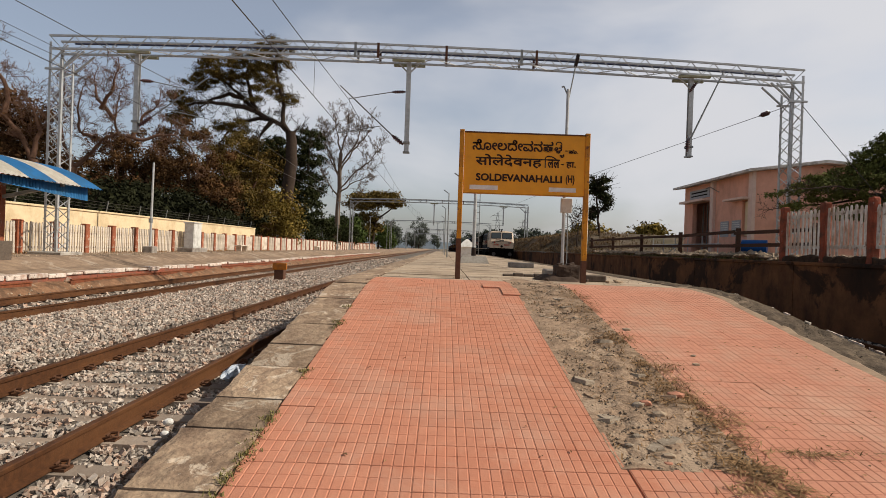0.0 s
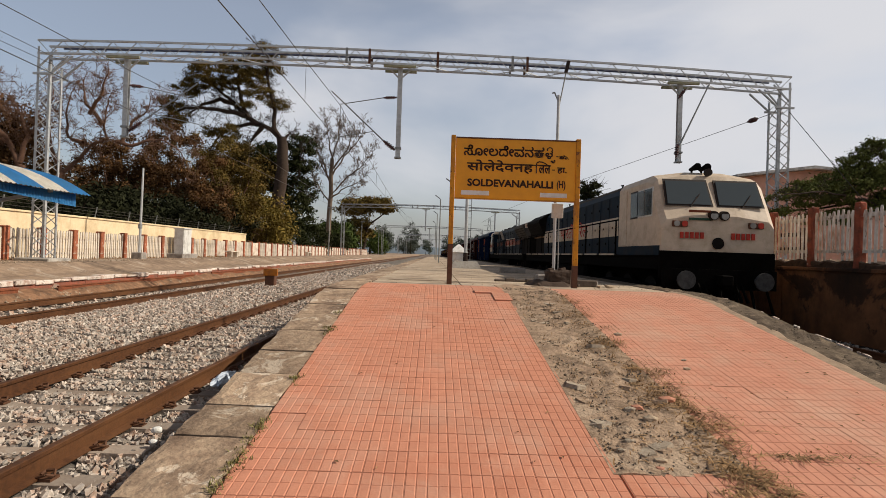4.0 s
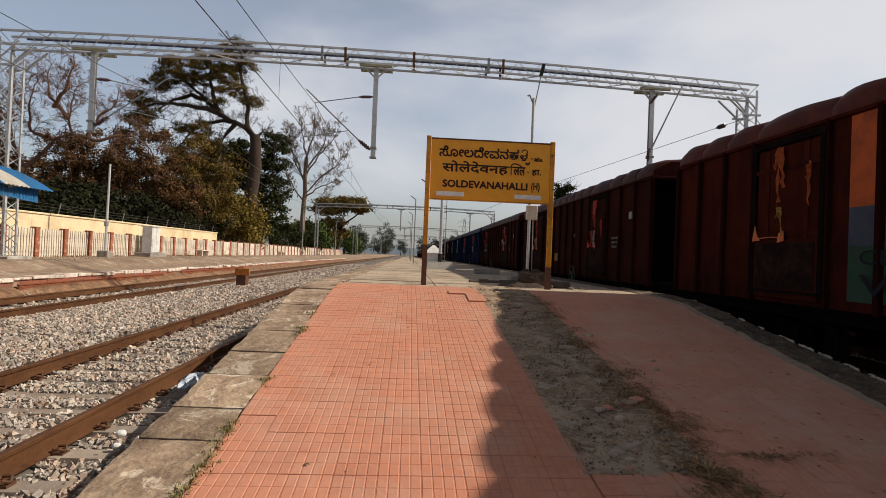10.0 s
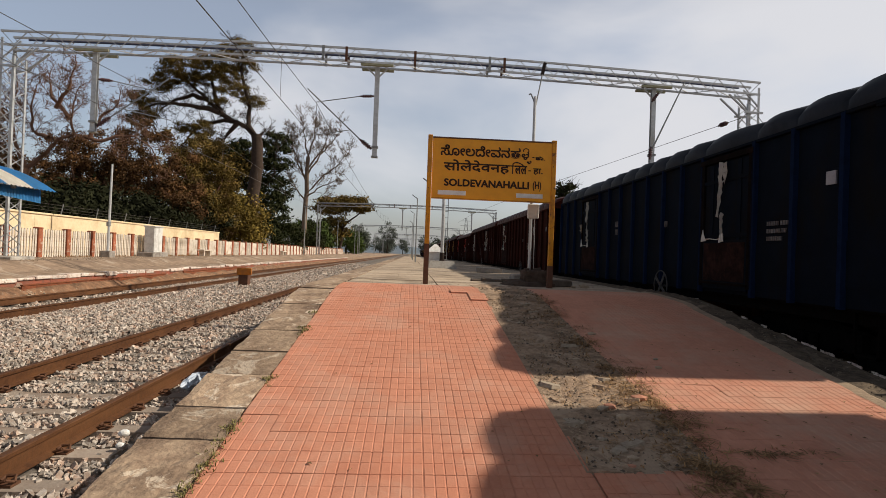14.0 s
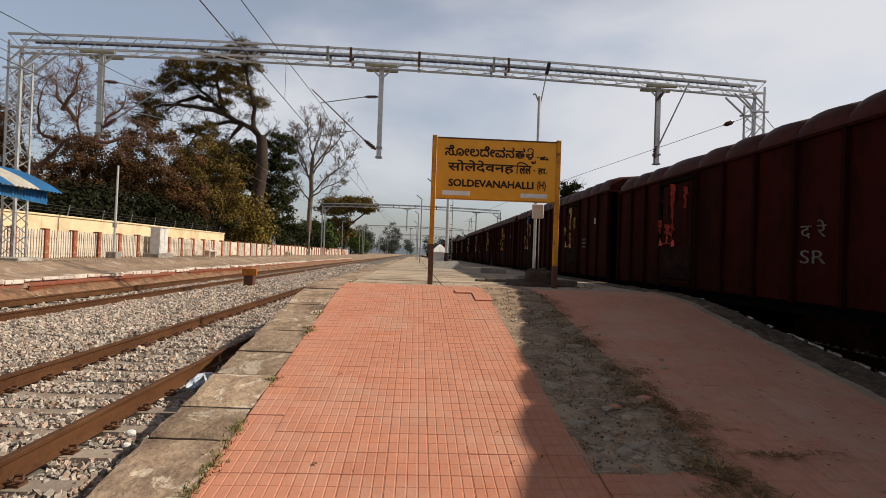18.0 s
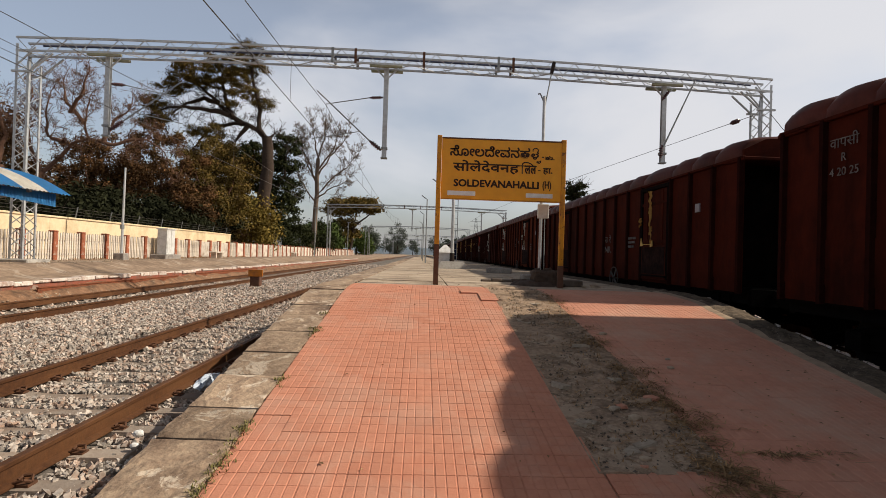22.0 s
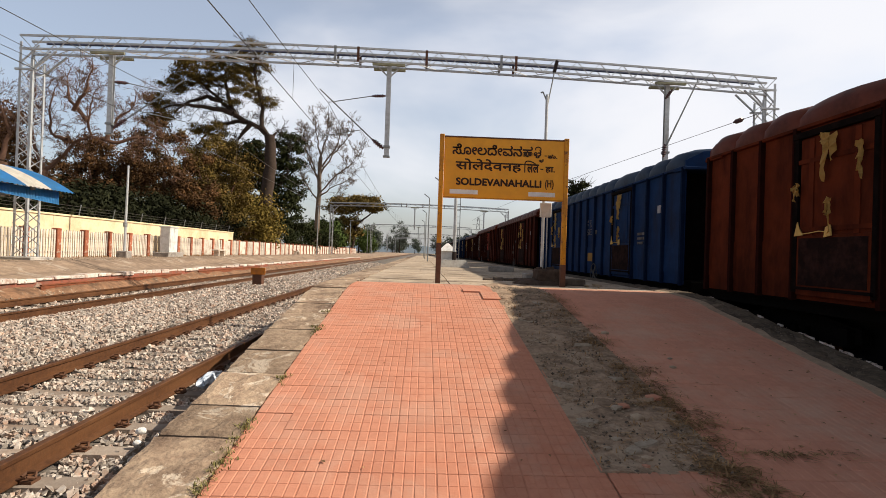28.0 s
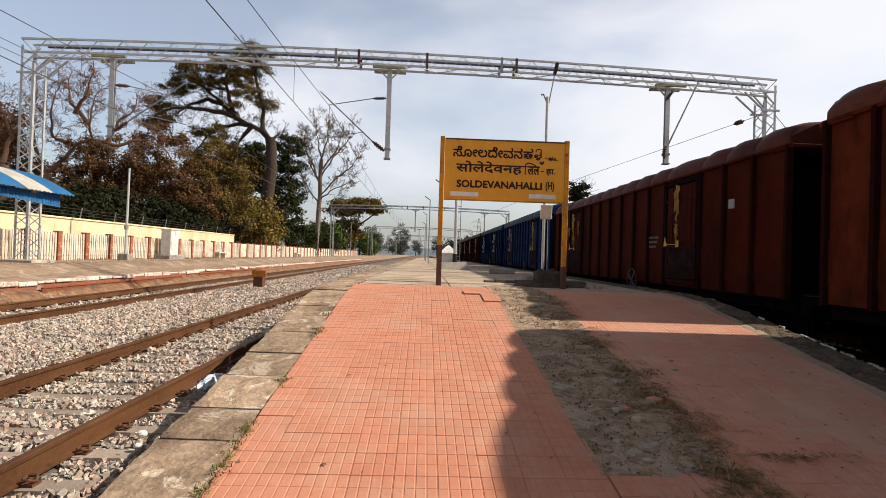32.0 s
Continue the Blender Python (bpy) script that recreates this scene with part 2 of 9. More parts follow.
M_CONCP = mat("pale_cast_concrete", (0.50, 0.46, 0.40), (0.36, 0.32, 0.275), 0.92, 7, bump=0.4, stain=(0.24, 0.20, 0.165), stain_scale=2.5, stain_amt=0.6)
M_SAND = mat("tan_dust", (0.46, 0.335, 0.225), (0.33, 0.235, 0.155), 0.95, 10, bump=0.6, bscale=40, stain=(0.20, 0.14, 0.10), stain_scale=3)


# ---------------------------------------------------------------- mesh helpers
def part(name, bm, material, parent=None, label="", smooth=False):
    """Links a bmesh (or shares a mesh) as ONE object under a thing or part."""
    if isinstance(bm, bmesh.types.BMesh):
        me = bpy.data.meshes.new(name)
        bm.to_mesh(me)
        bm.free()
        me.materials.append(material)
        if smooth:
            me.shade_smooth()
    else:
        me = bm
    ob = new(name, me)
    if parent is not None:
        ob.parent = parent
    if label:
        ob["label"] = label
    return ob


def mesh_of(name, verts, faces, material, smooth=False):
    me = bpy.data.meshes.new(name)
    me.from_pydata(verts, [], faces)
    me.materials.append(material)
    if smooth:
        me.shade_smooth()
    return me


def thing(name, label, category, m=None, group="", kind=""):
    e = new(name)
    e.empty_display_size = 0.2
    if m is not None:
        e.matrix_basis = m
    return tagged(e, label, category, group, kind)


def box(bm, x0, x1, y0, y1, z0, z1, bevel=0.0):
    r = bmesh.ops.create_cube(bm, size=1.0)
    vs = r["verts"]
    for v in vs:
        v.co = Vector((x0 if v.co.x < 0 else x1, y0 if v.co.y < 0 else y1, z0 if v.co.z < 0 else z1))
    if bevel:
        es = list({e for v in vs for e in v.link_edges})
        bmesh.ops.bevel(bm, geom=es, offset=bevel, segments=1, affect="EDGES", clamp_overlap=True)
    return vs


def boxes(*items, bevel=0.0):
    bm = bmesh.new()
    for it in items:
        box(bm, *it, bevel=bevel)
    return bm


def bar(bm, a, b, w, h=None, sides=4):
    """A straight bar from a to b; sides 4: a flat bar w by h, else a tube of diameter w."""
    a, b = Vector(a), Vector(b)
    d = b - a
    q = d.to_track_quat("Z", "Y").to_matrix().to_4x4()
    h = h or w
    if sides == 4:
        r = bmesh.ops.create_cube(bm, size=1.0)
        for v in r["verts"]:
            v.co = Vector((v.co.x * w, v.co.y * h, (v.co.z + 0.5) * d.length))
    else:
        r = bmesh.ops.create_cone(bm, cap_ends=True, segments=sides, radius1=w / 2, radius2=h / 2, depth=d.length)
        for v in r["verts"]:
            v.co.z += d.length / 2
    bmesh.ops.transform(bm, matrix=Matrix.Translation(a) @ q, verts=r["verts"])
    return r["verts"]


def bars(*items):
    bm = bmesh.new()
    for it in items:
        bar(bm, *it)
    return bm


def loft(bm, rings, closed=True, caps=True):
    """Skin rings of points (equal counts)."""
    rs = [[bm.verts.new(p) for p in r] for r in rings]
    n = len(rs[0])
    for a, b in zip(rs, rs[1:]):
        for i in range(n if closed else n - 1):
            j = (i + 1) % n
            bm.faces.new((a[i], a[j], b[j], b[i]))
    if caps and closed:
        bm.faces.new(list(reversed(rs[0])))
        bm.faces.new(rs[-1])
    return rs


def text_mesh(body, size, material, depth=0.004, squeeze=1.0, bold=0.0):
    """Flat lettering in the xz plane, facing -y, left end at x=0 and baseline at z=0; returns mesh and width."""
    c = bpy.data.curves.new("lettering", "FONT")
    c.body, c.size, c.extrude, c.offset = body, size, depth / 2, bold
    c.resolution_u = 3
    ob = bpy.data.objects.new("lettering", c)
    scene.collection.objects.link(ob)
    dg = bpy.context.evaluated_depsgraph_get()
    me = bpy.data.meshes.new_from_object(ob.evaluated_get(dg))
    bpy.data.objects.remove(ob)
    bpy.data.curves.remove(c)
    xs = [v.co.x for v in me.vertices] or [0, 1]
    x0 = min(xs)
    for v in me.vertices:
        v.co = Vector(((v.co.x - x0) * squeeze, -v.co.z, v.co.y))
    me.materials.clear()
    me.materials.append(material)
    return me, (max(xs) - x0) * squeeze


M_FENCE_P = mat("orange_red_pillar_paint", (0.40, 0.125, 0.062), (0.26, 0.085, 0.045), 0.85, 6, bump=0.3, vary=0.2, stain=(0.20, 0.10, 0.06), stain_scale=2, patch=((0.50, 0.36, 0.27), 3.0, 0.60, 0.7))
M_PICKET = mat("cream_picket_paint", (0.70, 0.62, 0.52), (0.56, 0.48, 0.39), 0.85, 8, bump=0.2, vary=0.14, stain=(0.30, 0.20, 0.13), stain_scale=2.5, stain_amt=0.75)
M_PICKET_R = mat("peeling_white_picket", (0.80, 0.75, 0.68), (0.60, 0.53, 0.44), 0.88, 9, bump=0.4, vary=0.15, stain=(0.34, 0.17, 0.085), stain_scale=2.6, stain_amt=0.8, streak=(1, 1, 0.4), patch=((0.16, 0.08, 0.045), 3.4, 0.60, 0.7))
M_YELLOW = mat("pale_yellow_wash", (0.78, 0.62, 0.40), (0.70, 0.54, 0.33), 0.9, 3, bump=0.15, stain=(0.42, 0.30, 0.16), stain_scale=0.7, stain_amt=0.55)
M_PLAT_L = mat("earthy_platform_surface", (0.385, 0.272, 0.185), (0.20, 0.138, 0.095), 0.95, 3.2, bump=0.7, stain=(0.17, 0.115, 0.08), stain_scale=0.9, stain_amt=0.85, streak=(1, 0.45, 1), patch=((0.43, 0.345, 0.265), 0.7, 0.57, 0.7))
M_COPE_W = mat("flaking_white_edge_paint", (0.72, 0.63, 0.55), (0.55, 0.44, 0.36), 0.9, 6, bump=0.5, vary=0.18, stain=(0.36, 0.19, 0.13), stain_scale=4, stain_amt=0.8, patch=((0.22, 0.15, 0.11), 4.0, 0.58, 0.85))
M_BLUE_ROOF = mat("blue_roof_sheet", (0.06, 0.27, 0.58), (0.05, 0.22, 0.48), 0.5, 3, bump=0.04, stain=(0.10, 0.22, 0.36), stain_scale=1.5)
M_WHITE_ROOF = mat("white_roof_sheet", (0.80, 0.76, 0.68), (0.70, 0.66, 0.58), 0.55, 3, bump=0.04, stain=(0.55, 0.48, 0.38), stain_scale=1.5)
M_PINK = mat("pink_wall_wash", (0.80, 0.42, 0.30), (0.70, 0.36, 0.255), 0.9, 3, bump=0.12, stain=(0.45, 0.24, 0.165), stain_scale=0.9, stain_amt=0.5, streak=(1, 1, 0.5))
M_PINKTRIM = mat("pale_pink_trim", (0.80, 0.60, 0.50), (0.70, 0.50, 0.41), 0.9, 4, bump=0.1)
M_ROOFEDGE = mat("weathered_roof_edge", (0.74, 0.69, 0.63), (0.56, 0.50, 0.45), 0.9, 5, bump=0.2, stain=(0.16, 0.12, 0.10), stain_scale=1.6, stain_amt=0.8)
M_DARK = mat("dark_interior", (0.02, 0.018, 0.016), (0.014, 0.012, 0.01), 0.9, 5, bump=0)
M_POSTER = mat("pale_paper_notice", (0.42, 0.42, 0.42), (0.33, 0.33, 0.34), 0.8, 8, bump=0)
M_TIMBER = mat("brown_old_rail", (0.085, 0.040, 0.024), (0.05, 0.027, 0.018), 0.85, 8, bump=0.2)
M_DRUM = mat("blue_plastic_drum", (0.02, 0.10, 0.32), (0.015, 0.08, 0.26), 0.4, 5, bump=0.02)
M_BARK = mat("grey_brown_bark", (0.065, 0.043, 0.031), (0.034, 0.024, 0.018), 0.95, 4, bump=0.6, bscale=12)
M_BARK_L = mat("brown_bare_bark", (0.19, 0.102, 0.064), (0.10, 0.056, 0.038), 0.95, 4, bump=0.5, bscale=12)
M_BARK_P = mat("pale_grey_bark", (0.20, 0.145, 0.105), (0.12, 0.085, 0.062), 0.95, 4, bump=0.4, bscale=12)
M_CONC = mat("stained_concrete", (0.36, 0.32, 0.28), (0.25, 0.22, 0.19), 0.92, 6, bump=0.4, stain=(0.11, 0.09, 0.075), stain_scale=2.2, stain_amt=0.75)
M_DKSTONE = mat("dark_rubble_stone", (0.15, 0.115, 0.09), (0.085, 0.065, 0.05), 0.95, 8, bump=0.5, vary=0.2, island=True)
M_RUBBLE = mat("tan_rubble", (0.40, 0.31, 0.22), (0.26, 0.19, 0.13), 0.95, 8, bump=0.4, vary=0.35, island=True)
M_ENAMEL = mat("pale_grey_enamel", (0.68, 0.66, 0.62), (0.58, 0.56, 0.52), 0.5, 6, bump=0.03, stain=(0.42, 0.37, 0.32), stain_scale=3)
M_MARKER = mat("amber_marker_paint", (0.60, 0.20, 0.02), (0.32, 0.11, 0.025), 0.7, 8, bump=0.1, stain=(0.2, 0.09, 0.04), stain_scale=5)
M_STRAW = mat("dull_bank_grass", (0.27, 0.175, 0.09), (0.12, 0.075, 0.038), 0.95, 5, bump=0, vary=0.4, island=True)
M_TWIG = mat("dry_grass_blade", (0.43, 0.262, 0.125), (0.17, 0.095, 0.045), 0.95, 5, bump=0, vary=0.45, island=True)
M_GREENGRASS = mat("green_grass_blade", (0.26, 0.22, 0.08), (0.15, 0.14, 0.05), 0.95, 5, bump=0, vary=0.35, island=True)


def leaf_mat(name, a, b, vary=0.35):
    m = mat(name, a, b, 0.75, 0.6, bump=0, vary=vary, island=True, spec=0.04)
    p = m.node_tree.nodes["Principled BSDF"]
    p.inputs["Subsurface Weight"].default_value = 0.0
    return m


L_OLIVE = leaf_mat("olive_leaves", (0.185, 0.120, 0.030), (0.045, 0.036, 0.012), vary=0.5)
L_DARK = leaf_mat("dark_green_leaves", (0.038, 0.040, 0.014), (0.014, 0.018, 0.007))
L_BROWN = leaf_mat("rusty_brown_leaves", (0.160, 0.080, 0.032), (0.028, 0.018, 0.009), vary=0.5)
L_YELLOW = leaf_mat("yellow_green_leaves", (0.23, 0.155, 0.034), (0.11, 0.085, 0.022))
L_FRESH = leaf_mat("fresh_green_leaves", (0.075, 0.10, 0.025), (0.045, 0.065, 0.018))
# Paler, bluer green: distance haze is mixed into this leaf colour.
L_FAR = leaf_mat("hazy_green_leaves", (0.115, 0.125, 0.095), (0.075, 0.088, 0.07), vary=0.2)
L_BUSH = leaf_mat("deep_green_leaves", (0.15, 0.155, 0.042), (0.06, 0.07, 0.02))
# Darker copy of the dark green leaves; undergrowth shade is in its colour.
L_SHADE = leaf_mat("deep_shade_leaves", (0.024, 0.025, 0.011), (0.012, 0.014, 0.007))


# ---------------------------------------------------------------- ground and tracks
RAIL_X = {"a": (-4.55, -2.81), "b": (-10.24, -8.50), "c": (6.36, 8.10)}
PLAT_Z, EDGE_L, EDGE_R, CREST = 0.88, -2.0, 5.55, 10.4


def ramp_z(y):
    """Height of the paved ramp, flattening into the platform at its crest."""
    z = -0.08 + (y - 3.35) * 0.1414
    if z < -0.5:
        return -0.5
    if z > PLAT_Z - 0.12:
        k = (z - (PLAT_Z - 0.12)) / 0.24
        return min(PLAT_Z, PLAT_Z - 0.12 + 0.24 * (k - k * k / 2) if k < 1 else PLAT_Z)
    return z


def build_ground():
    bm = bmesh.new()
    box(bm, -900, 900, -300, 1800, -1.5, -0.55)
    g = part("ground", bm, M_GROUND)
    tagged(g, "dry brown earth with sparse weeds reaching to the horizon", "ground", kind="structure")
    for nm, x0, x1, lab in (("ballast_bed", -12.0, -1.95, "grey ballast bed under two tracks"), ("ballast_bed", 5.0, 9.7, "dark ballast under the goods track")):
        bm = bmesh.new()
        box(bm, x0, x1, -30, 900, -0.8, -0.22)
        tagged(part(nm, bm, M_BALLAST if x0 < 0 else M_TRACKDIRT), lab, "ballast", kind="structure")


def rail_ring(x, y):
    s = [(-.068, -.172), (.068, -.172), (.068, -.160), (.014, -.140), (.012, -.045), (.034, -.035), (.036, -.006), (.026, 0), (-.026, 0), (-.036, -.006), (-.034, -.035), (-.012, -.045), (-.014, -.140), (-.068, -.160)]
    return [(x + a, y, b) for a, b in s]


def build_track(key, label, far, singles, clips):
    t = thing("railway_track", label, "railway track", group="railway tracks", kind="structure")
    xa, xb = RAIL_X[key]
    for x in (xa, xb):
        bm = bmesh.new()
        loft(bm, [rail_ring(x, y) for y in (-25, 0, 10, 30, 80, 200, 700)])
        r = part("rail", bm, M_RAIL, t)
        r.data.materials.append(M_RAILTOP)
        for p in r.data.polygons:
            if p.normal.z > 0.9 and p.center.z > -0.01:
                p.material_index = 1
    mid = (xa + xb) / 2
    bm = bmesh.new()
    prof = [(-1.37, -.01, .115), (-.9, -.01, .11), (-.5, -.045, .10), (.5, -.045, .10), (.9, -.01, .11), (1.37, -.01, .115)]
    loft(bm, [[(a, -w, z - .40), (a, -w * .85, z - .17), (a, w * .85, z - .17), (a, w, z - .40)] for a, z, w in prof])
    sl = part("sleeper", bm, M_SLEEPER, t)
    cl = bmesh.new()
    for sx in (-1, 1):
        pts = [(sx * .05, -.05, -.155), (sx * .12, -.055, -.13), (sx * .155, -.02, -.15), (sx * .13, .03, -.125), (sx * .06, .04, -.135), (sx * .05, 0, -.15)]
        for a, b in zip(pts, pts[1:]):
            bar(cl, a, b, 0.022, sides=5)
        box(cl, sx * .045, sx * .15, -.05, .05, -.185, -.165)
    clip = part("rail_clip", cl, M_CLIP, t)
    y0 = 0.35
    sl.location = (mid, y0, 0)
    clip.location = (xa, y0, 0)
    n = 0
    rest, rest_f = [], []
    y = y0 - 0.6 * 6
    base_v = [v.co.copy() for v in sl.data.vertices]
    base_f = [tuple(p.vertices) for p in sl.data.polygons]
    while y < far:
        if n < singles:
            o = part("sleeper", sl.data, None, t)
            o.location = (mid + random.uniform(-.01, .01), y, random.uniform(-.006, .006))
        else:
            k = len(rest)
            rest += [(v.x + mid, v.y + y, v.z) for v in base_v]
            rest_f += [tuple(i + k for i in f) for f in base_f]
        if n < clips:
            for x in (xa, xb):
                o = part("rail_clip", clip.data, None, t)
                o.location = (x, y, 0)
        n += 1
        y += 0.6
    if rest:
        o = new("sleeper_row", mesh_of("sleeper_row", rest, rest_f, M_SLEEPER))
        o.parent = t
        o["kind"] = "stuff"
    bpy.data.objects.remove(sl)
    bpy.data.objects.remove(clip)
    return t


def build_stones():
    """Loose ballast stones, one object of stuff."""
    rng = np.random.default_rng(3)
    cube = np.array([(x, y, z) for x in (-1, 1) for y in (-1, 1) for z in (-1, 1)]) * .72
    fc = np.array([(0, 1, 3), (0, 3, 2), (4, 6, 7), (4, 7, 5), (0, 4, 5), (0, 5, 1), (2, 3, 7), (2, 7, 6), (0, 2, 6), (0, 6, 4), (1, 5, 7), (1, 7, 3)])
    zones = [(-8.3, -2.05, -3, 2.2, 480, .03), (-8.3, -2.05, 2.2, 8.5, 850, .0225), (-8.3, -2.05, 8.5, 16, 520, .027), (-8.6, -2.3, 16, 34, 150, .038), (-8.6, -2.6, 34, 70, 14, .06), (-12, -8.2, 8, 30, 60, .036), (5.6, 9.4, 4, 14, 60, .04)]
    V, Fs, k = [], [], 0
    for x0, x1, ya, yb, dens, sz in zones:
        n = int((x1 - x0) * (yb - ya) * dens)
        X, Y = rng.uniform(x0, x1, n), rng.uniform(ya, yb, n)
        # a heap between the tracks, flat cribs between the rails
        mid = np.clip(1 - np.abs(X + 6.5) / 1.9, 0, 1)
        Z = -0.215 + 0.17 * np.clip(mid * 2.2, 0, 1) + rng.uniform(-.02, .03, n)
        ok = np.ones(n, bool)
        for xa, xb in RAIL_X.values():
            for r in (xa, xb):
                ok &= np.abs(X - r) > 0.075
            on = (X > xa - 0.52) & (X < xb + 0.52)
            ph = np.abs((Y - 0.35 + 0.3) % 0.6 - 0.3)
            ok &= ~(on & (ph < 0.105) & (rng.random(n) > 0.05)) | (np.abs(X - (-9.37)) < 2.0)
        X, Y, Z = X[ok], Y[ok], Z[ok]
        n = len(X)
        s = sz * rng.uniform(.55, 1.45, (n, 1, 1)) * rng.uniform(.5, 1.5, (n, 1, 3))
        pts = cube[None] * s * rng.uniform(.45, 1.25, (n, 8, 1)) * rng.uniform(.6, 1.3, (n, 8, 3))
        a = rng.uniform(0, 6.28, n)
        b = rng.uniform(-1.2, 1.2, n)
        ca, sa, cb, sb = np.cos(a)[:, None], np.sin(a)[:, None], np.cos(b)[:, None], np.sin(b)[:, None]
        px, py, pz = pts[..., 0], pts[..., 1], pts[..., 2]
        py, pz = py * cb - pz * sb, py * sb + pz * cb
        px, py = px * ca - py * sa, px * sa + py * ca
        P = np.stack([px + X[:, None], py + Y[:, None], pz + Z[:, None]], -1).reshape(-1, 3)
        V.append(P)
        Fs.append((fc[None] + (np.arange(n) * 8)[:, None, None] + k).reshape(-1, 3))
        k += n * 8
    V, Fs = np.concatenate(V), np.concatenate(Fs)
    me = bpy.data.meshes.new("ballast_stones")
    me.vertices.add(len(V))
    me.vertices.foreach_set("co", V.ravel())
    me.loops.add(Fs.size)
    me.loops.foreach_set("vertex_index", Fs.ravel().astype(np.int32))
    me.polygons.add(len(Fs))
    me.polygons.foreach_set("loop_start", np.arange(0, Fs.size, 3, dtype=np.int32))
    me.update(calc_edges=True)
    me.shade_flat()
    me.materials.append(M_STONE)
    tagged(new("ballast_stones", me), "loose crushed grey and tan ballast stones along the rails", "ballast", kind="stuff")
    # the raised shoulder between the two tracks
    bm = bmesh.new()
    prof = [(-8.3, -.30), (-7.6, -.05), (-5.5, -.05), (-4.9, -.22), (-4.8, -.4), (-8.3, -.4)]
    loft(bm, [[(x, y, z) for x, z in prof] for y in (-20, 10, 40, 400)])
    tagged(part("ballast_shoulder", bm, M_BALLAST), "raised ballast heap between the tracks", "ballast", kind="structure")


build_ground()
build_track("a", "main line with rusty rails on concrete sleepers", 260, 70, 45)
build_track("b", "second line with rusty rails half sunk in ballast", 200, 40, 0)
build_track("c", "goods line in the shade beside the platform", 200, 20, 0)
build_stones()


# ---------------------------------------------------------------- the platform
def sheet(name, x0, x1, ys, zf, thick, material, parent=None, nx=1, rough=0.0):
    """A slab that follows the ramp: top surface zf(y) and a flat underside."""
    bm = bmesh.new()
    xs = [x0 + (x1 - x0) * i / nx for i in range(nx + 1)]
    rings = []
    for y in ys:
        top = [(x, y, zf(y) + (random.uniform(-rough, rough) if 0 < i < nx else 0)) for i, x in enumerate(xs)]
        rings.append(top + [(x1, y, zf(y) - thick), (x0, y, zf(y) - thick)])
    loft(bm, rings)
    bmesh.ops.recalc_face_normals(bm, faces=bm.faces)
    return part(name, bm, material, parent)


RAMP_YS = [-20, 0.3] + [0.6 + 0.4 * i for i in range(27)] + [12, 20, 60, 140]


def build_platform():
    bm = bmesh.new()
    loft(bm, [[(EDGE_L + .06, y, ramp_z(y) - .10), (EDGE_R - .05, y, ramp_z(y) - .10), (EDGE_R - .05, y, -1.2), (EDGE_L + .06, y, -1.2)] for y in RAMP_YS])
    bmesh.ops.recalc_face_normals(bm, faces=bm.faces)
    p = part("platform", bm, M_BRICK)
    tagged(p, "masonry station platform ending in a long ramp", "platform", kind="structure")
    return p


platform = build_platform()


def right_edge(y):
    """Where the goods-side paving runs out under the soil shoulder."""
    return 5.0 - 0.05 * max(0.0, 9.5 - y)


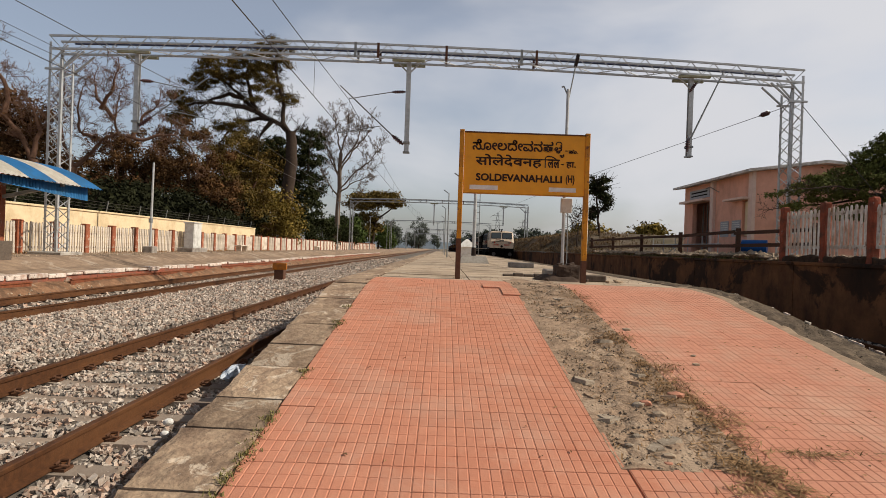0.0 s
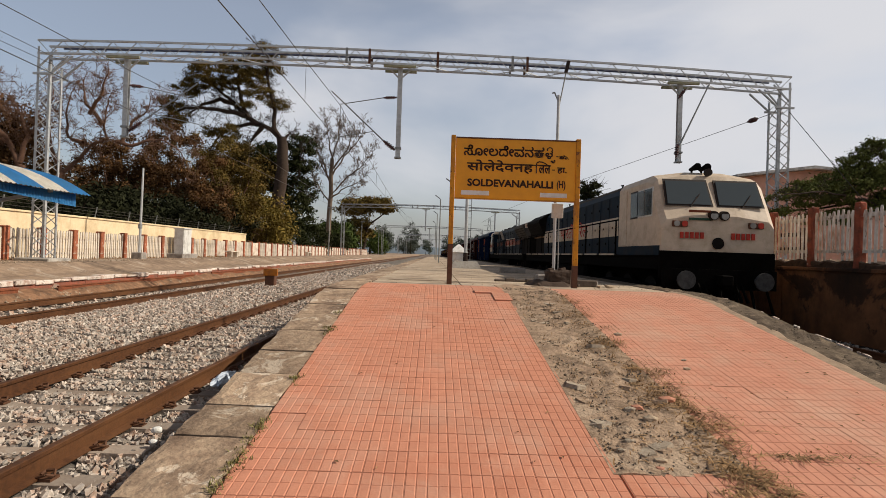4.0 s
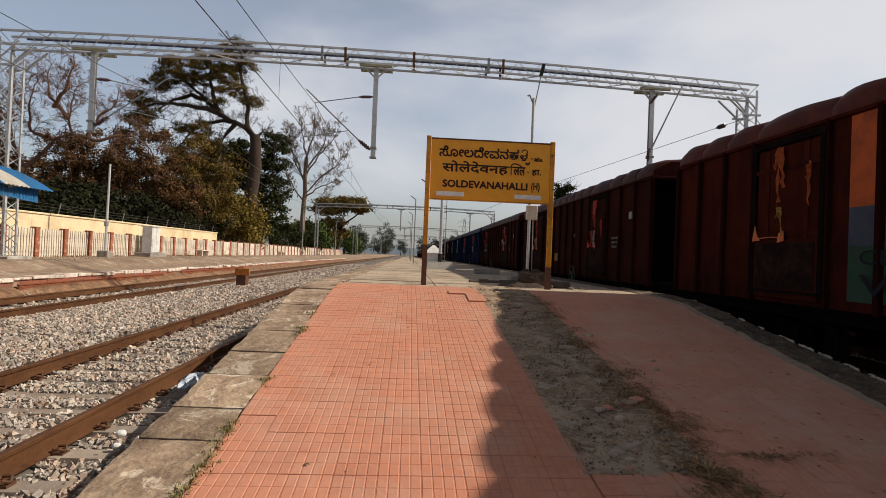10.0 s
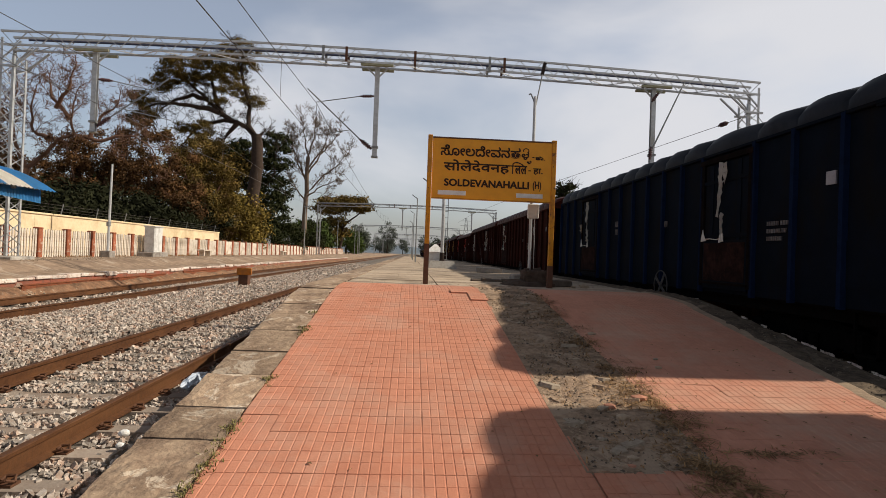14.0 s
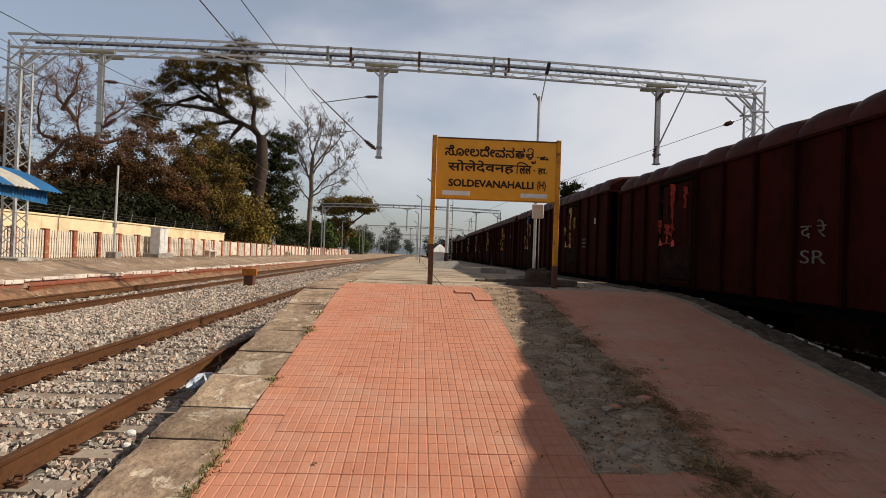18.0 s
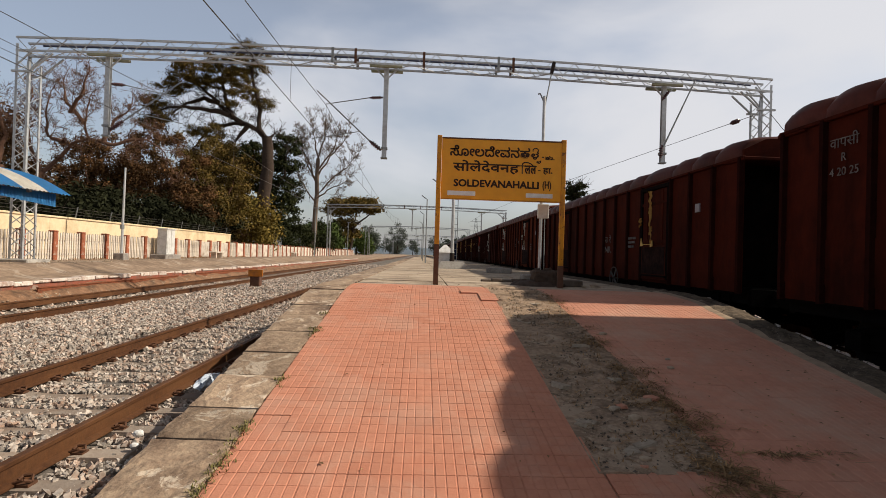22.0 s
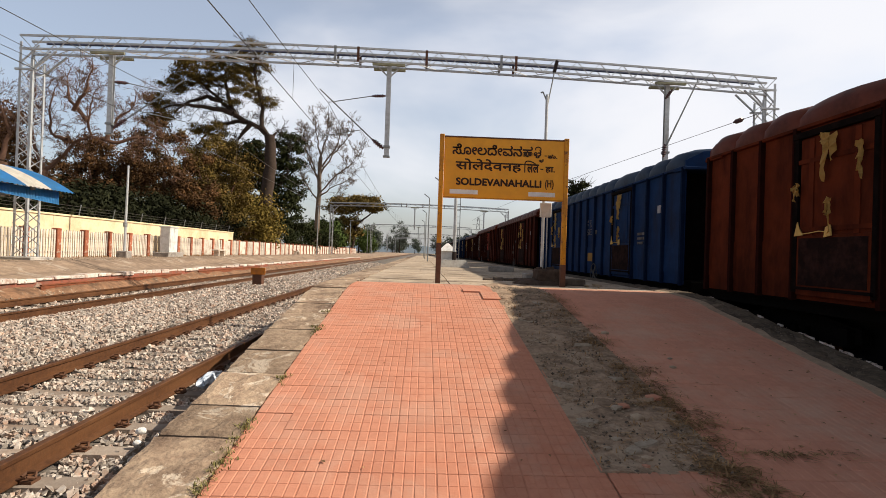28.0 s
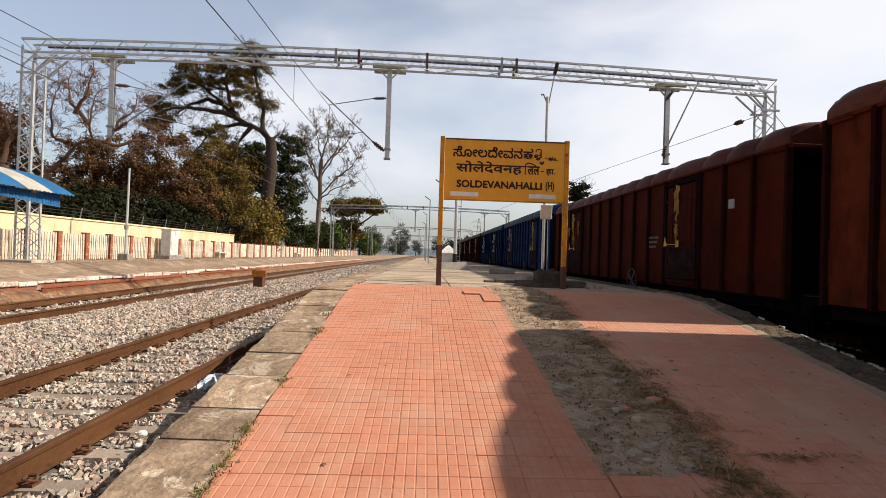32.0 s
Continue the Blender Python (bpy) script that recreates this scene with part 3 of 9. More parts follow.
def build_paving():
    # middle dirt strip and left-over bed under the pavers
    s = sheet("dirt_strip", 1.33, 2.37, [3.86 + 0.2 * i for i in range(39)] + [12], lambda y: ramp_z(y) + 0.002, 0.11, M_DIRT, nx=8, rough=0.018)
    tagged(s, "bare dirt and broken concrete strip between the red pavings", "dirt strip", kind="structure")
    s = sheet("paving_bed", 1.331, 2.369, [1.0, 2.2, 3.0, 3.86], lambda y: ramp_z(y) - 0.016, 0.09, M_GROUT)
    tagged(s, "dusty mortar bed under the cross row of pavers", "paving", kind="structure")
    for nm, x0, x1 in (("paving_bed", -1.32, 1.33), ("paving_bed", 2.37, 5.02)):
        s = sheet(nm, x0, x1, [1.0] + [1.4 + 0.4 * i for i in range(26)], lambda y: ramp_z(y) - 0.016, 0.09, M_GROUT)
        tagged(s, "dark red mortar bed under the pavers", "paving", kind="structure")
    # one paver: a plate with 4 x 2 raised pads
    bm = bmesh.new()
    hs = 0.1505
    box(bm, -hs, hs, -hs, hs, -0.03, -0.0032)
    for i in range(4):
        for j in range(2):
            x0, y0 = -hs + i * 2 * hs / 4, -hs + j * 2 * hs / 2
            a, b = x0 + .0018, x0 + 2 * hs / 4 - .0018
            c, d = y0 + .0008, y0 + 2 * hs / 2 - .0008
            vs = box(bm, a, b, c, d, -0.0042, 0.0)
            for v in vs:
                if v.co.z > -0.003:
                    v.co.x += .0055 if v.co.x < (a + b) / 2 else -.0055
                    v.co.y += .0028 if v.co.y < (c + d) / 2 else -.0028
    tile_me = bpy.data.meshes.new("paver")
    bmesh.ops.delete(bm, geom=[f for f in bm.faces if f.normal.z < -0.5], context="FACES")
    bm.to_mesh(tile_me)
    bm.free()
    tile_me.materials.append(M_TILE)
    rng = random.Random(5)

    dusty_me = tile_me.copy()
    dusty_me.materials.clear()
    dusty_me.materials.append(M_TILE_D)

    def lay(owner, x0, cols, ya, yb, me):
        y = ya
        while y < yb:
            for i in range(cols):
                yc = y + 0.15
                if x0 + .15 + i * .303 > right_edge(yc) + .10:
                    continue
                o = part("paver", me, None, owner)
                sl = math.degrees(math.atan((ramp_z(yc + .15) - ramp_z(yc - .15)) / .3))
                sunk = -0.005 if rng.random() < 0.02 else (0.028 if 0.5 < x0 + i * .303 < 0.8 and 9.75 < yc < 10.05 else 0.022 if 0.8 < x0 + i * .303 and x0 < 0 and 9.4 < yc < 9.75 else 0.0)
                o.matrix_basis = pose(x0 + 0.1515 + i * 0.303, yc, ramp_z(yc) + rng.uniform(-.0012, .0012) + sunk, sl + rng.uniform(-.18, .18), rng.uniform(-.18, .18), rng.uniform(-.25, .25))
            y += 0.303
    a = thing("paved_walkway", "salmon red chequered concrete pavers in long rows", "paving", group="red pavings", kind="structure")
    lay(a, -1.36, 9, 1.082, 11.3, tile_me)
    b = thing("paved_walkway", "salmon red chequered pavers strewn with dry grass", "paving", group="red pavings", kind="structure")
    lay(b, 2.36, 9, 1.082, 11.0, dusty_me)
    c = thing("paved_walkway", "short cross row of red pavers over the dirt strip", "paving", group="red pavings", kind="structure")
    lay(c, 1.382, 3, 1.185, 3.7, tile_me)


def build_coping():
    rng = random.Random(8)
    left = thing("platform_coping", "weathered tan stone slabs along the platform edge", "coping", kind="structure")
    y = 0.6
    while y < 60:
        L = rng.uniform(0.48, 0.95) if y < 14 else 2.5
        n, m = (8, 8) if y < 14 else (2, 2)
        skew, dz, tilt = rng.uniform(-.025, .025), rng.uniform(-.008, .006), rng.uniform(-.012, .012)
        bm = bmesh.new()
        rings = []
        for i in range(n + 1):
            e = rng.uniform(-.018, .014)
            xl, xr = EDGE_L + e, -1.37 + rng.uniform(-.025, .02)
            top = []
            for k in range(m + 1):
                x = xl + .012 + (xr - xl - .012) * k / m
                gap = .012 + rng.uniform(0, .012)
                yy = y + gap + (L - 2 * gap) * i / n + skew * (k / m - .5)
                rim = -.012 if (i in (0, n) or k == 0) else rng.uniform(-.008, .006)
                top.append((x, yy, ramp_z(yy) + dz + rim + tilt * (i / n - .5)))
            rings.append([(xl, top[0][1], top[0][2] - .12), (xl, top[0][1], top[0][2] - .015)] + top + [(xr, top[-1][1], top[-1][2] - .12)])
        loft(bm, rings)
        bmesh.ops.recalc_face_normals(bm, faces=bm.faces)
        part("coping_slab", bm, M_COPING, left)
        y += L
    bm = bmesh.new()
    rings = []
    for i in range(90):
        yy = 0.6 + i * .2 if i < 70 else 14.6 + (i - 70) * 3
        z = ramp_z(yy)
        w = [rng.uniform(-.02, .02) for _ in range(6)]
        e = right_edge(yy) + w[4] * 2.5
        ring = [(e - .04, yy, z - .03), (e + .03, yy, z + .008)]
        for q in range(1, 6):
            x = e + .03 + (5.52 + w[2] - e) * q / 6
            ring.append((x, yy, z + .012 + rng.uniform(-.012, .02)))
        rings.append(ring + [(5.54 + w[2], yy, z - .02), (5.58 + w[3], yy, z - .12), (5.60, yy, z - .5), (e - .04, yy, z - .5)])
    loft(bm, rings)
    bmesh.ops.recalc_face_normals(bm, faces=bm.faces)
    tagged(part("shoulder", bm, M_OILY), "grimy soil shoulder along the goods track", "shoulder", kind="structure")
    bm = bmesh.new()
    rings = []
    for i in range(80):
        yy = 0.7 + i * .135
        z = ramp_z(yy)
        e = right_edge(yy) + .06 * noise.noise((yy * 1.3, 2, 0)) + .02 * noise.noise((yy * 6, 2, 0))
        w2 = .05 + .06 * noise.noise((yy * 2.1, 7, 0))
        rings.append([(e - .10, yy, z - .01), (e - .05, yy, z + .004), (e + w2, yy, z + .016), (e + w2 + .10, yy, z - .01)])
    loft(bm, rings)
    bmesh.ops.recalc_face_normals(bm, faces=bm.faces)
    tagged(part("dust_drift", bm, M_SAND), "tan dust drifted along the edge of the paving", "dust", kind="structure")
    fl = thing("whitewash_flakes", "flaked white kerb paint along the broken platform edge", "paint flakes", kind="structure")
    for ya, yb in ((7.42, 7.72), (7.05, 7.3), (6.72, 6.95), (8.55, 8.72), (8.1, 8.2), (8.98, 9.05), (10.1, 10.18), (6.3, 6.5), (5.9, 6.15)):
        bm = bmesh.new()
        n = 6
        rings = []
        for i in range(n + 1):
            yy = ya + (yb - ya) * i / n
            z = ramp_z(yy) + .012
            wd = .008 + rng.uniform(0, .022) * (1 if 0 < i < n else 0)
            xx = 5.52 + rng.uniform(-.012, .012)
            rings.append([(xx - wd, yy, z - .03), (xx - wd, yy, z + .004), (xx + wd, yy, z + .0), (xx + wd, yy, z - .03)])
        loft(bm, rings)
        bmesh.ops.recalc_face_normals(bm, faces=bm.faces)
        part("flake", bm, M_COPE_W, fl)


def build_flat():
    top = thing("platform_floor", "dusty pale concrete slabs with dirt-filled joints", "platform floor", kind="structure")
    rng = random.Random(4)
    y = 11.35
    while y < 110:
        L = rng.uniform(1.5, 2.4) if y < 40 else 8
        xs = [-1.34, 0.6, 2.3, 3.7, 5.03]
        for xa, xb in zip(xs, xs[1:]):
            bm = bmesh.new()
            box(bm, xa + .008, xb - .008, y + .012, y + L - .012, PLAT_Z - .1, PLAT_Z + rng.uniform(-.012, .006), bevel=.006)
            part("floor_slab", bm, M_SLAB, top)
        y += L


build_paving()
build_coping()
build_flat()


# ---------------------------------------------------------------- station name board
SIGN_Y = 11.8


def build_sign():
    s = thing("station_sign", "orange-yellow station name board on two rusting posts", "sign board")
    bx0, bx1, bz0, bz1 = 0.40, 3.03, 2.76, 4.06
    part("board", boxes((bx0, bx1, SIGN_Y - .03, SIGN_Y + .03, bz0, bz1), bevel=.006), M_SIGN, s)
    for x in (0.345, 3.075):
        bm = boxes((x - .05, x + .05, SIGN_Y - .055, SIGN_Y + .055, 0.80, 4.12), bevel=.008)
        part("post", bm, M_SIGNPOST, s)
    part("post_foot", boxes((0.345 - .054, 0.345 + .054, SIGN_Y - .059, SIGN_Y + .059, .8, 1.75)), M_RUST, s, "rusted brown post foot")
    part("post_foot", boxes((3.075 - .054, 3.075 + .054, SIGN_Y - .059, SIGN_Y + .059, .8, 1.36)), M_RUST, s, "rusted brown post foot")
    part("top_trim", boxes((bx0, bx1, SIGN_Y - .045, SIGN_Y + .045, bz1, bz1 + .025)), M_RUST, s, "brown rusted trim strip")
    part("bottom_trim", boxes((bx0, bx1, SIGN_Y - .04, SIGN_Y + .04, bz0 - .02, bz0)), M_SIGNPOST, s)
    part("white_patch", boxes((0.54, 1.15, SIGN_Y - .034, SIGN_Y - .02, 2.828, 2.925), bevel=.004), M_WHITE, s, "worn white painted strip")
    part("white_patch", boxes((2.26, 2.85, SIGN_Y - .034, SIGN_Y - .02, 2.828, 2.925), bevel=.004), M_WHITE, s, "worn white painted strip")

    def line(body, x0, x1, z0, z1, bold=0.006):
        """Lettering fitted between x0 and x1 and between z0 and z1; brush-thick strokes from shifted copies."""
        me, w = text_mesh(body, 0.27, M_LETTER)
        zs = [v.co.z for v in me.vertices]
        lo, hi = min(zs), max(zs)
        bm = bmesh.new()
        for k, (dx, dz) in enumerate(((0, 0), (1, .5), (-1, -.5), (.5, -1), (-.5, 1), (1, -.6), (-1, .6))):
            old = set(bm.verts)
            bm.from_mesh(me)
            for v in bm.verts:
                if v not in old:
                    v.co.x = v.co.x * (x1 - x0 - 2 * bold) / max(w, .01) + dx * bold + bold
                    v.co.z = z0 + bold + (v.co.z - lo) * (z1 - z0 - 2 * bold) / (hi - lo) + dz * bold
                    v.co.y -= k * .0004
        bpy.data.meshes.remove(me)
        o = part("lettering", bm, M_LETTER, s)
        o.location = (x0, SIGN_Y - .033, 0)
    line("SOLDEVANAHALLI", 0.67, 2.54, 3.02, 3.185, .008)
    line("(H)", 2.62, 2.81, 2.985, 3.205, .004)
    line("ಸೋಲದೇವನಹ", 0.575, 2.33, 3.685, 3.925, .006)
    line("ಳ", 2.35, 2.52, 3.665, 3.85, .006)
    line("ಳ", 2.47, 2.575, 3.575, 3.655, .005)
    # the vowel hook over the last letter
    hook = [(2.45 + .062 * math.cos(q), 3.865 + .05 * math.sin(q)) for q in (-.6, 0, .6, 1.2, 1.8, 2.4, 3.0, 3.6)]
    part("lettering", bars(*[((p[0], SIGN_Y - .033, p[1]), (q[0], SIGN_Y - .033, q[1]), .022, .022, 6) for p, q in zip(hook, hook[1:])]), M_LETTER, s)
    line("-", 2.59, 2.64, 3.715, 3.735, .003)
    line("ಹಾ.", 2.66, 2.87, 3.67, 3.765, .004)
    line("सोलेदेवनह", 0.65, 2.10, 3.325, 3.605, .007)
    line("ल", 2.215, 2.35, 3.345, 3.535, .007)
    line("ल", 2.34, 2.475, 3.345, 3.535, .007)
    hook = [(2.165, 3.345), (2.165, 3.53), (2.175, 3.575), (2.22, 3.60), (2.29, 3.595), (2.35, 3.57), (2.40, 3.535)]
    part("lettering", bars(*[((p[0], SIGN_Y - .033, p[1]), (q[0], SIGN_Y - .033, q[1]), .026, .026, 6) for p, q in zip(hook, hook[1:])], ((2.09, SIGN_Y - .0335, 3.52), (2.48, SIGN_Y - .0335, 3.52), .024, .024, 6)), M_LETTER, s)
    line("-", 2.51, 2.57, 3.42, 3.44, .004)
    line("हा.", 2.62, 2.83, 3.345, 3.49, .005)


build_sign()


# ---------------------------------------------------------------- the far platform on the left
M_PILLAR_R = mat("peeling_red_pillar", (0.34, 0.085, 0.045), (0.21, 0.06, 0.035), 0.9, 7, bump=0.5, vary=0.15, stain=(0.09, 0.045, 0.03), stain_scale=3, stain_amt=0.85, patch=((0.45, 0.33, 0.26), 5.0, 0.63, 0.8))
M_SPARE = mat("red_rusted_rail", (0.27, 0.082, 0.036), (0.15, 0.05, 0.024), 0.8, 12, bump=0.2, stain=(0.10, 0.045, 0.025), stain_scale=3)
M_TOE = mat("washed_brown_soil", (0.33, 0.18, 0.10), (0.15, 0.078, 0.045), 0.95, 6, bump=0.9, bscale=20, stain=(0.085, 0.055, 0.036), stain_scale=2.0, stain_amt=0.85, patch=((0.36, 0.27, 0.19), 1.6, 0.6, 0.7))
def build_left_platform():
    bm = bmesh.new()
    prof = [(-11.12, -1.2), (-11.12, .40), (-11.9, .50), (-13.0, .80), (-70, .80), (-70, -1.2)]
    loft(bm, [[(x, y, z) for x, z in prof] for y in (-60, 10, 30, 80, 420)])
    bmesh.ops.recalc_face_normals(bm, faces=bm.faces)
    tagged(part("left_platform", bm, M_PLAT_L), "low earthen platform sloping up to the fence", "platform", kind="structure")
    edge = thing("platform_edging", "red masonry kerb with flaking white top", "kerb", kind="structure")
    rng = random.Random(2)
    y = 4.0
    while y < 95:
        L = 1.5 if y < 45 else 5
        part("kerb_face", boxes((-11.2, -11.085, y + .005, y + L - .005, -.4, .36)), M_REDBRICK, edge)
        n_cap = 2 if y < 45 else 1
        for q in range(n_cap):
            ya, yb = y + L * q / n_cap, y + L * (q + 1) / n_cap
            part("kerb_cap", boxes((-11.45, -11.05 + rng.uniform(-.03, .04), ya + rng.uniform(.01, .07), yb - .01, .30 + rng.uniform(-.03, .04), .43 + rng.uniform(-.04, .02)), bevel=.02), M_COPE_W, edge)
        y += L
    bm = bmesh.new()
    rings = []
    for i in range(120):
        yy = 4 + i * .75
        h = rng.uniform(-.05, .07)
        rings.append([(-11.14, yy, .21 + h), (-10.85, yy, .09 + h * .8), (-10.6 + rng.uniform(-.08, .08), yy, -.09 + h * .5), (-10.42, yy, -.21), (-11.14, yy, -.3)])
    loft(bm, rings)
    bmesh.ops.recalc_face_normals(bm, faces=bm.faces)
    tagged(part("soil_toe", bm, M_TOE), "brown soil washed against the foot of the kerb", "soil", kind="structure")
    # rails laid along the foot of the kerb
    for x, dz, ya, yb in ((-10.95, .255, 8, 14.5), (-10.92, .235, 16, 25), (-10.96, .26, 27, 37)):
        bm = bmesh.new()
        loft(bm, [[(a, b, c + dz) for a, b, c in rail_ring(x, y)] for y in (ya, yb)])
        tagged(part("spare_rail", bm, M_SPARE), "rusty red spare rail half buried along the kerb", "rail", group="spare rails")


def build_left_fence():
    f = thing("picket_fence", "cream picket fence with orange-red pillars along the platform", "fence")
    bm = boxes((-.13, .13, -.13, .13, 0, 1.22), bevel=.02)
    box(bm, -.145, .145, -.145, .145, 1.20, 1.27, bevel=.03)
    pil = part("pillar", bm, M_FENCE_P, f)
    bm = bmesh.new()
    loft(bm, [[(-.015, -w, z), (.015, -w, z), (.015, w, z), (-.015, w, z)] for w, z in ((.047, 0), (.047, 1.12), (.03, 1.2))])
    pick = part("picket", bm, M_PICKET, f)
    bm = boxes((-.03, .03, 0, 1.62, .22, .30))
    rail = part("fence_rail", bm, M_PICKET, f)
    bm = boxes((-.05, .05, 0, 1.62, 0, 1.15), bevel=.02)
    solid = part("solid_panel", bm, M_PICKET, f)
    for i in range(60):
        y = 12.25 + i * 1.88
        o = part("pillar", pil.data, None, f)
        o.location = (-15.5, y, .78)
        if y < 36 or (y < 60 and i % 2):
            o = part("fence_rail", rail.data, None, f)
            o.location = (-15.5, y + .13, .78)
            o = part("fence_rail", rail.data, None, f)
            o.location = (-15.5, y + .13, 1.36)
            for j in range(10):
                o = part("picket", pick.data, None, f)
                o.matrix_basis = pose(-15.44, y + .23 + j * .158, .78 + random.uniform(-.02, .02), 0, random.uniform(-1, 1), random.uniform(-2, 2))
        else:
            o = part("solid_panel", solid.data, None, f)
            o.location = (-15.5, y + .13, .78 + random.uniform(-.03, .03))
    for o in (pil, pick, rail, solid):
        bpy.data.objects.remove(o)


def build_left_wall():
    w = thing("boundary_wall", "pale yellow boundary wall topped with barbed wire", "wall", kind="structure")
    for i in range(8):
        y = 2 + i * 6
        bm = boxes((-17.5, -17.3, y, y + 5.99, .6, 2.72))
        part("wall_panel", bm, M_YELLOW, w)
        part("wall_cap", boxes((-17.56, -17.24, y, y + 5.99, 2.72, 2.80)), M_YELLOW, w)
    for y in [4 + 3 * i for i in range(16)]:
        part("wire_post", bars(((-17.4, y, 2.8), (-17.3, y, 3.35), .04)), M_GALV_D, w)
    for z in (2.95, 3.1, 3.25):
        part("barbed_wire", bars(((-17.33, 2, z), (-17.33, 50, z), .015)), M_WIRE, w)


def build_shelter():
    s = thing("platform_shelter", "arched platform shelter with blue and white roof sheets", "shelter")
    cx, hw, ze, rise = -13.4, 2.1, 3.05, .78
    def arc(u):
        return cx + hw * u, ze + rise * (1 - abs(u) ** 1.8)
    for i in range(12):
        y0 = 18.0 - 1.05 * (i + 1)
        bm = bmesh.new()
        N, K = 14, 13
        rings = []
        for a in range(N + 1):
            u = 1 - 2 * a / N
            x, z = arc(u)
            rings.append([(x, y0 + 1.05 * k / (K - 1), z + (.018 if k % 2 else -.018)) for k in range(K)])
        loft(bm, rings, closed=False)
        bmesh.ops.solidify(bm, geom=bm.faces[:], thickness=.012)
        part("roof_sheet", bm, M_BLUE_ROOF if i % 2 == 0 else M_WHITE_ROOF, s, "blue corrugated sheet" if i % 2 == 0 else "white corrugated sheet")
    for sx in (1, -1):
        bm = bmesh.new()
        rings = [[(cx + sx * 1.82, y, 3.06), (cx + sx * (1.82 + (.012 if k % 2 else 0)), y, 2.65 + min(.2, (17.7 - y) * .055))] for k, y in enumerate([5.8 + .06 * j for j in range(198)])]
        loft(bm, rings, closed=False)
        bmesh.ops.solidify(bm, geom=bm.faces[:], thickness=.012)
        part("fascia", bm, M_BLUE_ROOF, s, "blue corrugated fascia")
    for y in (7, 11.7, 16.4):
        part("column", bars(((cx, y, .78), (cx, y, 3.6), .18)), M_FENCE_P, s, "brown painted steel column")
        part("arm", bars(((cx, y, 2.6), (cx + 1.9, y, 3.05), .1), ((cx, y, 2.6), (cx - 1.9, y, 3.05), .1), ((cx - 1.9, y, 3.03), (cx + 1.9, y, 3.03), .08)), M_GALV_D, s)
    for x in (cx - 1.9, cx - 1, cx, cx + 1, cx + 1.9):
        part("purlin", bars(((x, 5.6, arc((x - cx) / hw)[1] - .06), (x, 17.9, arc((x - cx) / hw)[1] - .06), .06)), M_GALV_D, s)


def build_left_small():
    c = thing("relay_cabinet", "pale grey steel relay cabinet on a concrete plinth", "cabinet")
    part("plinth", boxes((-15.2, -14.3, 31.1, 33.0, .76, 1.05), bevel=.03), M_CONC, c)
    part("cabinet_body", boxes((-15.05, -14.5, 31.6, 32.6, 1.05, 2.48), bevel=.015), M_ENAMEL, c)
    part("cabinet_top", boxes((-15.1, -14.45, 31.55, 32.65, 2.48, 2.55), bevel=.01), M_ENAMEL, c)
    part("cabinet_door", boxes((-14.5, -14.485, 31.68, 32.08, 1.15, 2.4), (-14.5, -14.485, 32.12, 32.52, 1.15, 2.4)), M_ENAMEL, c)
    p = thing("lamp_post", "thin pale steel post in a concrete footing", "post")
    part("pole", bars(((-14.6, 27.1, .78), (-14.55, 27.1, 5.3), .13, .09, 12)), M_GALV, p)
    part("footing", boxes((-14.85, -14.35, 26.85, 27.35, .76, 1.12), bevel=.03), M_CONC, p)
    part("collar", bars(((-14.6, 27.1, 2.3), (-14.6, 27.1, 2.5), .2, .2, 12)), M_GALV_D, p)
    for y in (38.5, 62):
        b = thing("platform_bench", "pale concrete bench beside the fence", "bench", group="platform benches")
        part("seat", boxes((-14.75, -14.3, y, y + 1.6, 1.18, 1.26), bevel=.01), M_PICKET, b)
        for dy in (.2, 1.3):
            part("leg", boxes((-14.7, -14.35, y + dy, y + dy + .12, .78, 1.18)), M_PICKET, b)
    k = thing("stone_plinth", "dark grey granite plinth with pale rubble on top", "plinth")
    part("block", boxes((-14.6, -12.75, 14.9, 16.1, .72, 1.30), bevel=.02), M_DKSTONE, k)
    bm = bmesh.new()
    bmesh.ops.create_icosphere(bm, subdivisions=2, radius=.5)
    for v in bm.verts:
        v.co = Vector((v.co.x * 1.1 - 13.9, v.co.y * .8 + 15.5, max(v.co.z * .75, 0) + 1.3)) + Vector((random.uniform(-.05, .05), random.uniform(-.05, .05), random.uniform(-.03, .03)))
    part("rubble_heap", bm, M_RUBBLE, k)
    m = thing("line_marker", "amber painted track marker post between the lines", "marker")
    part("post_block", boxes((-6.95, -6.55, 22.5, 22.85, -.15, .46), bevel=.03), M_RUST, m)
    part("plate", boxes((-7.0, -6.42, 22.44, 22.5, .40, .68), bevel=.01), M_MARKER, m)
    for y in (70, 101, 132):
        q = thing("lamp_post", "thin grey steel lamp post on the platform", "post", group="far platform posts")
        part("pole", bars(((-13.6, y, .78), (-13.6, y, 7.0), .14, .1, 10)), M_GALV_D, q)
        part("lamp_head", boxes((-13.8, -13.1, y - .1, y + .1, 6.95, 7.08), bevel=.02), M_GALV_D, q)


build_left_platform()
build_left_fence()
build_left_wall()
build_shelter()
build_left_small()


